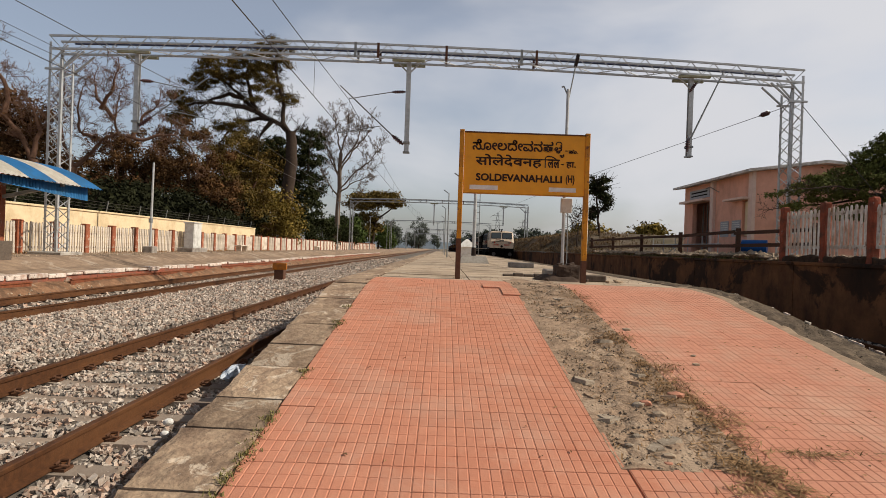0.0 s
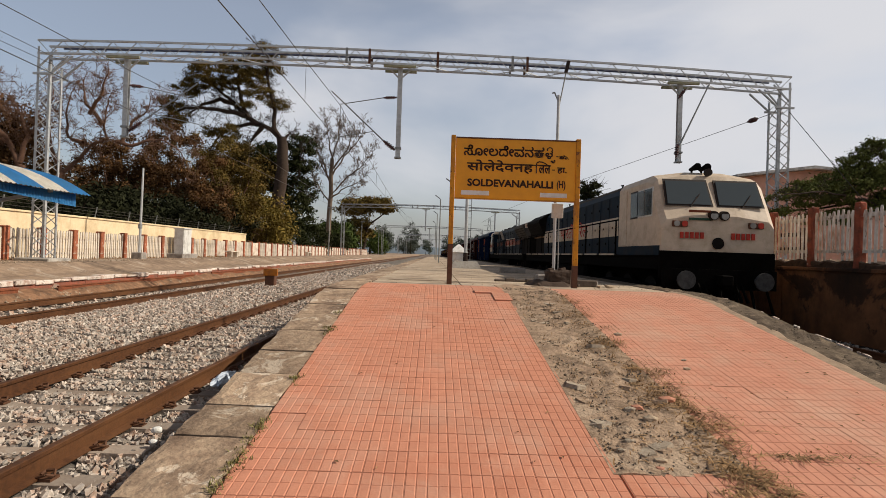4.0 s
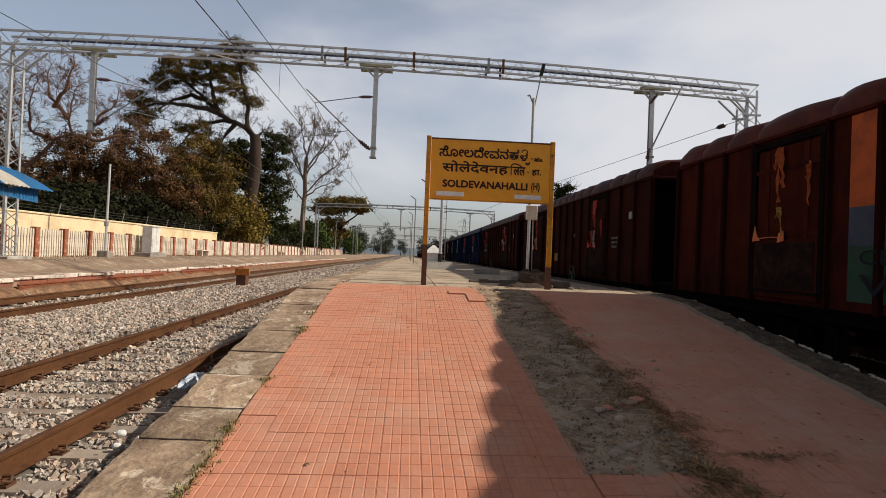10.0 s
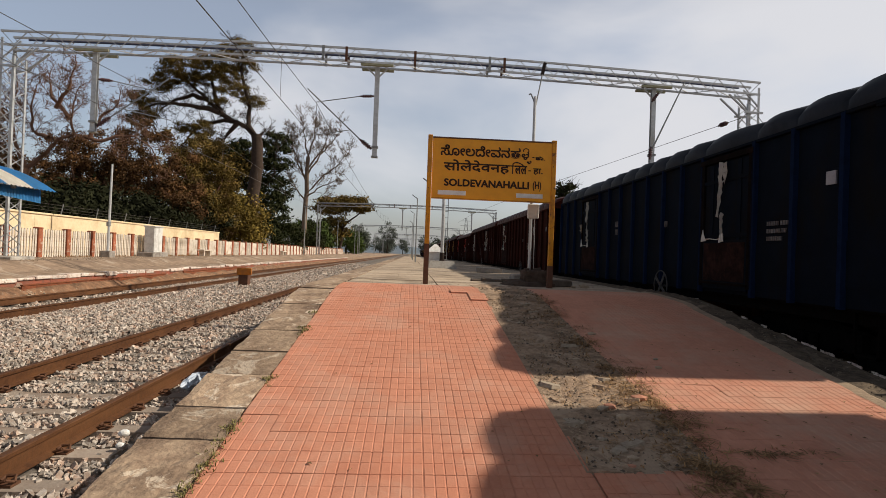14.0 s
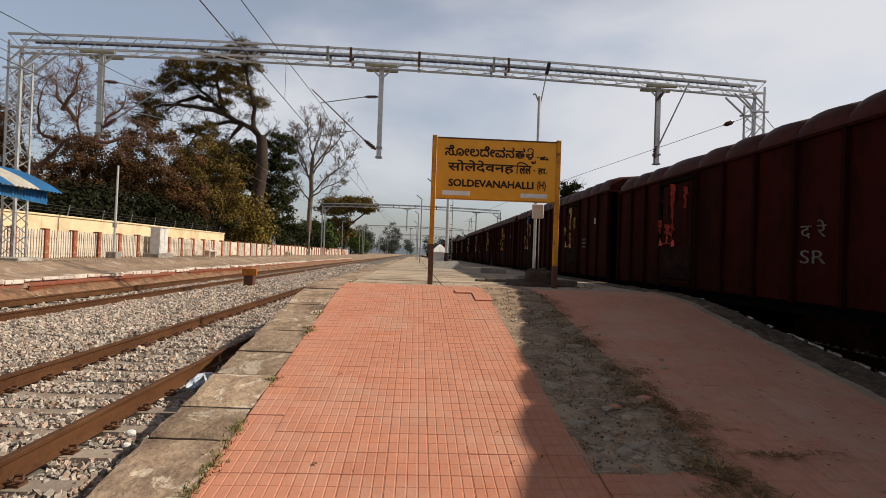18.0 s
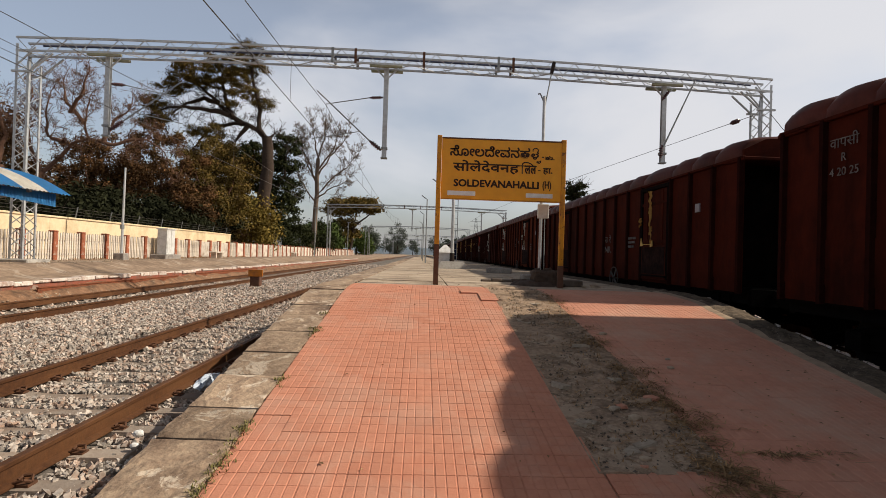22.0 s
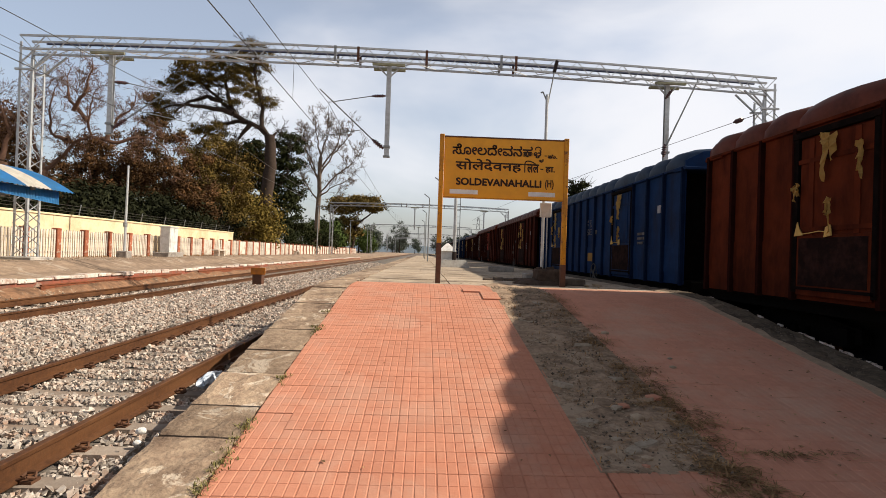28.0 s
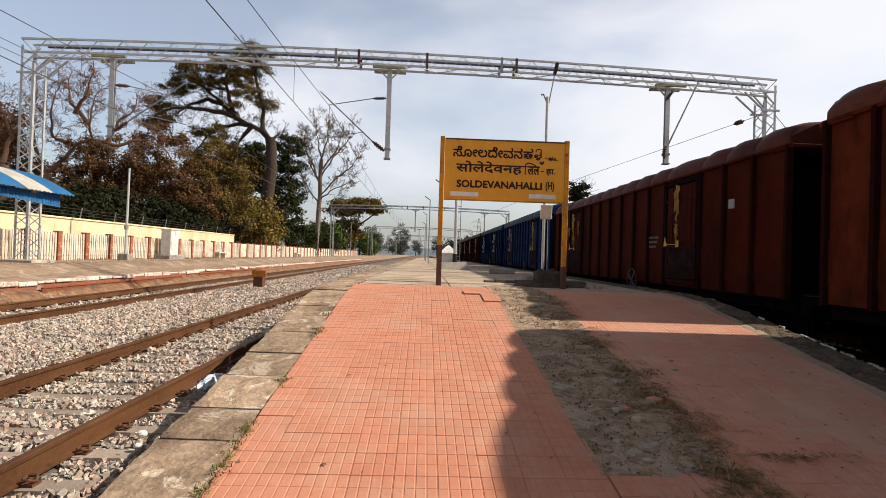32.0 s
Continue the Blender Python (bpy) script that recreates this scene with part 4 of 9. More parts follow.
# ---------------------------------------------------------------- the bank and building on the right
def stones_stuff(name, label, n, region, size, material, seed, zf, flat=.6):
    rng = np.random.default_rng(seed)
    V, Fs = [], []
    base = [(1, 0, 0), (-1, 0, 0), (0, 1, 0), (0, -1, 0), (0, 0, 1), (0, 0, -1), (.7, .7, .3), (-.7, -.7, .3)]
    fc = [(0, 2, 4), (2, 1, 4), (1, 3, 4), (3, 0, 4), (2, 0, 5), (1, 2, 5), (3, 1, 5), (0, 3, 5)]
    for i in range(n):
        x, y = rng.uniform(region[0], region[1]), rng.uniform(region[2], region[3])
        s = size * rng.uniform(.4, 1.5)
        a = rng.uniform(0, 6.28)
        k = len(V)
        for p in base[:6]:
            q = np.array(p) * s * rng.uniform(.6, 1.2, 3) * (1, rng.uniform(.6, 1), flat)
            V.append((x + q[0] * math.cos(a) - q[1] * math.sin(a), y + q[0] * math.sin(a) + q[1] * math.cos(a), zf(x, y) + q[2] + s * flat * .3))
        Fs += [tuple(j + k for j in f) for f in fc]
    return tagged(new(name, mesh_of(name, V, Fs, material)), label, name.replace("_", " "), kind="stuff")


def grass_stuff(name, label, pts, h, material, seed, blades=9, spread=.07, lean=.6):
    """Tufts of thin bent blades."""
    rng = np.random.default_rng(seed)
    V, Fs = [], []
    for x, y, z in pts:
        for _ in range(blades):
            a = rng.uniform(0, 6.28)
            l = h * rng.uniform(.4, 1.2)
            ox, oy = x + rng.normal(0, spread), y + rng.normal(0, spread)
            ln = lean * rng.uniform(.2, 1.3)
            dx, dy = math.cos(a) * l * ln, math.sin(a) * l * ln
            w = l * .05 + .0025
            px, py = -math.sin(a) * w, math.cos(a) * w
            k = len(V)
            up = l * max(.1, 1 - ln * .6)
            V += [(ox - px, oy - py, z), (ox + px, oy + py, z), (ox + dx * .45 + px * .7, oy + dy * .45 + py * .7, z + up * .65), (ox + dx * .45 - px * .7, oy + dy * .45 - py * .7, z + up * .65), (ox + dx, oy + dy, z + up)]
            Fs += [(k, k + 1, k + 2, k + 3), (k + 3, k + 2, k + 4)]
    return tagged(new(name, mesh_of(name, V, Fs, material)), label, "dry grass", kind="stuff")


def bank_z(x, y):
    rise = max(0.0, min(1.0, (y - 34) / 14)) * max(0.0, min(1.0, (x - 9.9) / 2.5)) * 1.9
    return 1.5 + rise + (.12 * noise.noise((x * .7, y * .7, 0)) if x > 9.9 else 0)


def build_bank():
    w = thing("retaining_wall", "dark stained concrete retaining wall beside the goods line", "retaining wall", kind="structure")
    y = -20
    while y < 130:
        L = 5.8
        part("wall_panel", boxes((9.6, 9.95, y + .015, y + L - .015, -1.2, 1.40)), M_WALL_R, w)
        part("wall_cap", boxes((9.55, 9.98, y + .01, y + L - .01, 1.40, 1.50), bevel=.02), M_WALL_R, w)
        y += L
    bm = bmesh.new()
    xs = [9.94, 10.4, 11.2, 12.2, 14, 18, 26, 45, 120]
    ys = [-60, 0, 10, 16, 22, 28, 32, 35, 38, 41, 44, 48, 53, 60, 70, 85, 110, 150, 420]
    vs = [[bm.verts.new((x, y, bank_z(x, y) - .02)) for x in xs] for y in ys]
    for a, b in zip(vs, vs[1:]):
        for i in range(len(xs) - 1):
            bm.faces.new((a[i], a[i + 1], b[i + 1], b[i]))
    bmesh.ops.solidify(bm, geom=bm.faces[:], thickness=-2.0)
    tagged(part("bank", bm, M_GROUND), "raised earth bank with dry weeds behind the wall", "bank", kind="structure")
    stones_stuff("rubble", "loose tan rubble and broken sticks along the wall top", 2600, (9.9, 12.6, 14.6, 36), .13, M_RUBBLE, 11, lambda x, y: bank_z(x, y) + .10 + .12 * noise.noise((x * 1.1, y * .6, 5)))
    rng = np.random.default_rng(6)
    pts = []
    for _ in range(4200):
        x, y = 9.95 + abs(rng.normal(0, 3)), rng.uniform(36, 100)
        if noise.noise((x * .5, y * .35, 1)) > -.12:
            pts.append((x, y, bank_z(x, y) - .02))
    grass_stuff("dry_grass", "tall straw-brown dry grass on the bank", pts, .36, M_STRAW, 7, blades=9, spread=.25, lean=1.2)
    pts = [(9.9 + rng.uniform(.05, .5), rng.uniform(10, 40), 1.5) for _ in range(160)]
    grass_stuff("weeds", "small green weeds on the wall top", pts, .18, M_GREENGRASS, 8, blades=8)


M_DKSOIL = mat("dark_brown_kerb", (0.075, 0.042, 0.025), (0.03, 0.019, 0.013), 0.95, 8, bump=0.5)


def build_right_fence():
    f = thing("picket_fence", "peeling white picket fence with rusty red pillars on the wall", "fence")
    ys = [15.65, 13.99, 12.42, 10.8, 9.2, 7.6, 6.0]
    rng = random.Random(41)
    for y in ys:
        bm = boxes((9.76, 9.96, y - .095, y + .095, 1.48, 3.05), bevel=.03)
        bmesh.ops.subdivide_edges(bm, edges=[e for e in bm.edges if e.calc_length() > .5], cuts=7)
        for v in bm.verts:
            v.co += Vector((noise.noise(v.co * 6), noise.noise(v.co * 6 + Vector((3, 0, 0))), 0)) * .018
        part("pillar", bm, M_PILLAR_R, f)
    for ya, yb in zip(ys, ys[1:]):
        part("fence_rail", boxes((9.84, 9.90, yb + .10, ya - .10, 2.70, 2.79)), M_PICKET_R, f)
        part("fence_rail", boxes((9.84, 9.90, yb + .10, ya - .10, 1.86, 1.94)), M_PICKET_R, f)
        bm = boxes((9.72, 9.99, yb + .09, ya - .09, 1.44, 1.66), bevel=.05)
        bmesh.ops.subdivide_edges(bm, edges=[e for e in bm.edges if e.calc_length() > .5], cuts=9)
        for v in bm.verts:
            v.co += Vector((noise.noise(v.co * 5) * .05, 0, noise.noise(v.co * 4 + Vector((0, 7, 0))) * .09))
        part("fence_kerb", bm, M_DKSOIL, f, "dark earth heaped under the pickets")
        n = 9
        for j in range(n):
            y = yb + .18 + j * (ya - yb - .36) / (n - 1)
            h = rng.uniform(1.28, 1.36)
            z0 = 1.56 + rng.choice((0, .03, .06, .12, .22, .34)) * rng.uniform(.6, 1)
            w, lean = rng.uniform(.036, .044), rng.uniform(-.015, .015)
            bm = bmesh.new()
            loft(bm, [[(9.812, y - w * k + o, z), (9.83, y - w * k + o, z), (9.83, y + w * k + o, z), (9.812, y + w * k + o, z)] for z, k, o in ((z0, .55, 0), (z0 + .10, .9, 0), (2.2, 1, lean * .5), (1.5 + h, 1, lean), (1.56 + h, .55, lean))])
            bmesh.ops.recalc_face_normals(bm, faces=bm.faces)
            part("picket", bm, M_PICKET_R, f)


def build_building():
    b = thing("station_building", "single-storey pink station building with an open doorway", "building")
    x0, x1, y0, y1, zb, zt = 14.5, 24.0, 25.3, 32.65, 1.3, 5.62
    # facade towards the line in pieces round its openings: door 29.2-31.6, window niche 25.9-27.2
    for a, c, z0, z1 in ((y0, 25.55, zb, zt), (26.35, 29.3, zb, zt), (31.6, y1, zb, zt), (29.3, 31.6, 4.62, zt), (25.55, 26.35, 4.35, zt), (25.55, 26.35, zb, 2.6)):
        part("wall", boxes((x0, x0 + .25, a, c, z0, z1)), M_PINK, b)
    part("wall", boxes((x0 + .25, x1, y0, y0 + .25, zb, zt)), M_PINK, b)
    part("gable", _gable(x0, x1, y0), M_PINK, b)
    part("wall", boxes((x0 + .25, x1, y1 - .25, y1, zb, zt)), M_PINK, b)
    part("wall", boxes((x1 - .25, x1, y0 + .25, y1 - .25, zb, zt)), M_PINK, b)
    part("inner_floor", boxes((x0 + .25, x1 - .25, y0 + .25, y1 - .25, zb, 1.62)), M_CONC, b)
    part("inner_wall", boxes((x0 + 3.2, x0 + 3.35, y0 + .25, y1 - .25, 1.6, zt)), M_DARK, b)
    for y in (29.1, 25.42):
        part("pilaster", boxes((x0 - .16, x0 - .003, y - .17, y + .17, zb, zt)), M_PINKTRIM, b)
    part("sunshade", boxes((x0 - .55, x0 - .003, 29.3, 32.2, 4.62, 4.74)), M_PINKTRIM, b, "thin concrete canopy over the doorway")
    part("sunshade", boxes((x0 - .5, x0 - .003, 25.5, 27.3, 4.36, 4.46)), M_PINKTRIM, b, "thin concrete canopy over the window")
    part("sign_panel", boxes((x0 - .05, x0 - .003, 29.6, 31.9, 4.85, 5.35)), M_POSTER, b, "weathered notice board over the door")
    part("sign_bars", boxes((x0 - .056, x0 - .045, 29.8, 31.7, 5.16, 5.24), (x0 - .056, x0 - .045, 29.8, 31.7, 4.98, 5.05)), M_DARK, b)
    part("window", boxes((x0 + .12, x0 + .15, 25.58, 26.32, 2.65, 4.3)), M_YELLOW, b, "yellowish closed shutter")
    part("window_bar", boxes((x0 + .09, x0 + .12, 25.93, 25.97, 2.65, 4.3)), M_TIMBER, b)
    for y in (26.45, 27.55):
        nt = part("notice", boxes((x0 - .02, x0 - .003, y, y + .80, 2.62, 3.42)), M_POSTER, b, "pale grey paper notice")
        for i in range(6):
            part("text_row", boxes((x0 - .024, x0 - .018, y + .08, y + .72, 3.30 - i * .11, 3.335 - i * .11)), M_ENAMEL, nt)
    for y in (29.35, 29.85, 30.35, 30.85, 31.35):
        part("gate_bar", boxes((x0 + .5, x0 + .54, y, y + .04, 1.62, 4.5)), M_GALV_D, b)
    for y0_, y1_, z0_, z1_ in ((29.9, 30.3, 2.9, 3.5), (30.4, 30.75, 3.2, 3.75), (29.45, 29.75, 3.55, 3.8), (30.0, 30.5, 2.2, 2.6)):
        part("wall_notice", boxes((x0 + 3.16, x0 + 3.195, y0_ + 1.2, y1_ + 1.2, z0_, z1_)), M_WHITE, b, "white notice on the inner wall")
    part("roof", _roof(x0, x1, y0, y1), M_ROOFEDGE, b, "thin sloping roof slab with a pale edge")
    part("lamp_bracket", bars(((x0 - .02, 28.6, 5.0), (x0 - .5, 28.6, 5.25), .04), ((x0 - .5, 28.6, 5.25), (x0 - .7, 28.6, 5.15), .06)), M_GALV_D, b)


def _gable(x0, x1, y0):
    bm = bmesh.new()
    ring = [(x0, 5.62), (x1, 5.62), ((x0 + x1) / 2 - 1.7, 6.05)]
    loft(bm, [[(x, y, z) for x, z in ring] for y in (y0, y0 + .25)])
    bmesh.ops.recalc_face_normals(bm, faces=bm.faces)
    return bm


def _roof(x0, x1, y0, y1):
    bm = bmesh.new()
    xm = (x0 + x1) / 2 - 1.7
    ring = [(x0 - .55, 5.56), (x0 - .55, 5.68), (xm, 6.2), (x1 + .5, 5.68), (x1 + .5, 5.56), (xm, 6.06)]
    loft(bm, [[(x, y, z) for x, z in ring] for y in (y0 - .45, y1 + .45)])
    bmesh.ops.recalc_face_normals(bm, faces=bm.faces)
    return bm


def build_right_small():
    r = thing("boundary_railing", "old brown railing of reused rails on short posts", "railing")
    ys = [16.0, 20.2, 25.1, 30.0, 35.0, 40.0]
    for y in ys:
        part("post", boxes((10.93, 11.07, y - .07, y + .07, 1.4, 2.66), bevel=.015), M_TIMBER, r)
    for ya, yb in zip(ys, ys[1:]):
        for z in (2.0, 2.48):
            part("rail", bars(((10.86, ya, z + random.uniform(-.04, .04)), (10.86, yb, z + random.uniform(-.04, .04)), .07, .12)), M_TIMBER, r)
    g = thing("ramp_railing", "thin white pipe railing in front of the building", "railing")
    for y in (26, 27.6, 29.2, 30.8, 32.4, 34):
        part("baluster", bars(((13.2, y, 1.4), (13.2, y, 2.75), .05, .05, 8)), M_GALV, g)
    for z in (2.2, 2.72):
        part("pipe", bars(((13.2, 25.8, z), (13.2, 34.2, z), .05, .05, 8)), M_GALV, g)
    part("pipe", bars(((13.2, 29.2, 2.72), (13.2, 32.0, 1.6), .05, .05, 8)), M_GALV, g)
    w = thing("marker_pole", "thin white pole on the bank beside the railing", "pole")
    part("pole", bars(((10.2, 38.5, 1.4), (10.2, 38.5, 4.95), .13, .12, 10)), M_WHITE, w)
    d = thing("water_drum", "blue plastic drum lying behind the railing", "drum")
    bm = bmesh.new()
    bar(bm, (11.2, 20.3, 2.0), (11.85, 19.8, 2.0), .48, sides=24)
    part("drum_body", bm, M_DRUM, d)
    part("stand", boxes((11.15, 11.95, 19.7, 20.4, 1.42, 1.77)), M_DKSTONE, d)


build_bank()
build_right_fence()
build_building()
build_right_small()


# ---------------------------------------------------------------- things on the platform
M_FOOT = mat("dark_mortared_rubble", (0.10, 0.066, 0.048), (0.04, 0.027, 0.02), 0.95, 9, bump=0.7, bscale=26, stain=(0.11, 0.082, 0.064), stain_scale=3)


def build_lamp():
    t = thing("platform_lamp", "slim grey lamp post with a slanted lamp and meter box", "lamp post")
    x, y = 2.79, 12.6
    part("pole", bars(((x, y, .95), (x - .0, y, 5.32), .08, .07, 12)), M_GALV, t)
    part("conduit", bars(((x + .10, y - .02, .95), (x + .085, y - .02, 2.45), .022, .022, 8)), M_GALV_D, t)
    part("arm", bars(((x + .02, y, 5.1), (x + .10, y, 5.55), .03, .03, 8), ((x + .10, y, 5.55), (x + .17, y, 5.95), .03, .03, 8)), M_GALV_D, t)
    part("lamp_head", bars(((x + .15, y, 5.86), (x + .205, y, 6.12), .10, .07)), M_BLACK, t, "dark slanted lamp head")
    part("hook", bars(((x - .02, y, 5.2), (x - .10, y, 5.38), .025), ((x - .10, y, 5.38), (x - .15, y, 5.36), .03)), M_GALV_D, t)
    part("meter_box", boxes((x - .10, x + .15, y - .17, y - .05, 2.44, 2.77), bevel=.012), M_ENAMEL, t, "pale grey meter box")
    b = thing("rubble_footing", "dark mortared stone footing of the lamp post", "footing")
    bm = bmesh.new()
    box(bm, 2.62, 3.16, 12.3, 12.9, .86, 1.24, bevel=.04)
    bmesh.ops.subdivide_edges(bm, edges=bm.edges[:], cuts=4, use_grid_fill=True)
    for v in bm.verts:
        v.co += Vector((noise.noise(v.co * 7), noise.noise(v.co * 7 + Vector((5, 0, 0))), noise.noise(v.co * 8 + Vector((0, 5, 0))) * .7)) * .035
    part("footing_core", bm, M_FOOT, b)
    bm = bmesh.new()
    loft(bm, [[(2.72 + math.cos(a) * r * 1.25, 12.6 + math.sin(a) * r, z + .02 * math.sin(5 * a)) for a in [math.tau * k / 18 for k in range(18)]] for r, z in ((.50, .86), (.43, .92), (.36, .97), (.2, 1.0))])
    part("soil_mound", bm, M_FOOT, b)
    for i, (x, dz, sz) in enumerate(((2.70, .33, .09), (2.95, .34, .11), (2.40, -.02, .07), (3.26, .0, .08))):
        bm = bmesh.new()
        bmesh.ops.create_cube(bm, size=sz)
        for v in bm.verts:
            v.co = Vector((v.co.x * 1.5, v.co.y, v.co.z * .7)) * random.uniform(.7, 1.2)
        bmesh.ops.bevel(bm, geom=bm.edges[:], offset=.012, segments=1, affect="EDGES")
        o = part("stone", bm, M_FOOT, b)
        o.matrix_basis = pose(x, 12.22 if dz < .1 else 12.45, .92 + dz, random.uniform(-15, 15), random.uniform(-15, 15), random.uniform(0, 60))
    for x0, x1, y, z1 in ((3.32, 3.80, 12.5, 1.02),):
        o = thing("concrete_beam", "short broken concrete beam lying on the platform", "beam")
        part("beam_body", boxes((x0, x1, y, y + .25, .87, z1), bevel=.02), M_DKSTONE, o)
        part("beam_end", boxes((x1 - .04, x1 + .02, y + .02, y + .2, .88, z1 - .02), bevel=.015), M_CONC, o)


def build_signal():
    t = thing("signal_post", "white and black signal post with a ladder", "signal post")
    x, y = 1.5, 26
    part("pole", bars(((x, y, .95), (x, y, 4.8), .17, .15, 14)), M_GALV, t)
    part("black_sleeve", bars(((x, y, .98), (x, y, 1.62), .24, .22, 14)), M_BLACK, t, "black painted sleeve")
    part("ladder_stile", bars(((x + .22, y, .95), (x + .22, y, 4.6), .03)), M_GALV_D, t)
    for i in range(12):
        part("rung", bars(((x + .06, y, 1.2 + i * .3), (x + .24, y, 1.2 + i * .3), .022)), M_GALV_D, t)
    bm = bmesh.new()
    loft(bm, [[(x - .72, y - .6, .86), (x + .72, y - .6, .86), (x + .72, y + .6, .86), (x - .72, y + .6, .86)], [(x - .55, y - .45, 1.22), (x + .55, y - .45, 1.22), (x + .55, y + .45, 1.22), (x - .55, y + .45, 1.22)]])
    part("base", bm, M_CONCP, t, "pale concrete block base")
    h = thing("small_hut", "small white hut with a pyramid roof farther down the platform", "hut")
    part("hut_body", boxes((1.55, 2.95, 49.4, 50.8, .86, 1.75), bevel=.03), M_WHITE, h)
    bm = bmesh.new()
    rings = []
    for u in (0, .25, .5, .75, .93):
        w = .85 * (1 - u) ** .9
        z = 1.74 + .78 * u
        rings.append([(2.25 - w, 50.1 - w, z), (2.25 + w, 50.1 - w, z), (2.25 + w, 50.1 + w, z), (2.25 - w, 50.1 + w, z)])
    loft(bm, rings)
    part("hut_roof", bm, M_WHITE, h)
    for xx, yy in ((.95, 31), (0.35, 40), (0.2, 55), (.1, 72)):
        q = thing("platform_lamp", "tall thin lamp post farther down the platform", "lamp post", group="far lamp posts")
        part("pole", bars(((xx, yy, .86), (xx, yy, 5.6), .10, .08, 10)), M_GALV_D, q)
        part("lamp_head", bars(((xx - .05, yy, 5.6), (xx - .4, yy, 5.85), .08, .06)), M_GALV_D, q)
    for xx, yy, l in ((3.05, 21.0, .95), (3.1, 14.1, .9)):
        o = thing("concrete_slab", "broken concrete slab lying on the platform", "slab", group="loose slabs")
        part("slab_body", boxes((xx - l / 2, xx + l / 2, yy - .25, yy + .25, .87, 1.08), bevel=.03), M_CONC, o)
    o = thing("debris_row", "low row of dark broken kerb stones on the platform", "kerb stones")
    for i in range(7):
        part("kerb_stone", boxes((1.55 + i * .26, 1.80 + i * .26, 13.6, 13.82, .86, .94 + random.uniform(-.02, .03)), bevel=.02), M_DKSTONE, o)
    st = thing("gravel_heap", "white stones and grit heaped on the platform", "stones")
    for i in range(12):
        bm = bmesh.new()
        bmesh.ops.create_cube(bm, size=random.uniform(.05, .12))
        for v in bm.verts:
            v.co = Vector((v.co.x * 1.8, v.co.y, v.co.z * .5)) * random.uniform(.7, 1.2)
        q = part("stone", bm, M_RUBBLE, st)
        q.matrix_basis = pose(3.7 + random.uniform(-.6, .5), 12.3 + random.uniform(-.25, .5), .895, 0, random.uniform(-8, 8), random.uniform(0, 90))


M_BAG = mat("shiny_pale_plastic", (0.62, 0.66, 0.72), (0.42, 0.47, 0.54), 0.25, 14, bump=0.3, spec=0.5)
M_SHGRAVEL = mat("cinder_gravel", (0.22, 0.17, 0.125), (0.10, 0.078, 0.058), 0.95, 12, bump=0.4, vary=0.5, island=True)
M_CHIP = mat("pale_concrete_chip", (0.44, 0.36, 0.27), (0.29, 0.225, 0.165), 0.92, 20, bump=0.5)


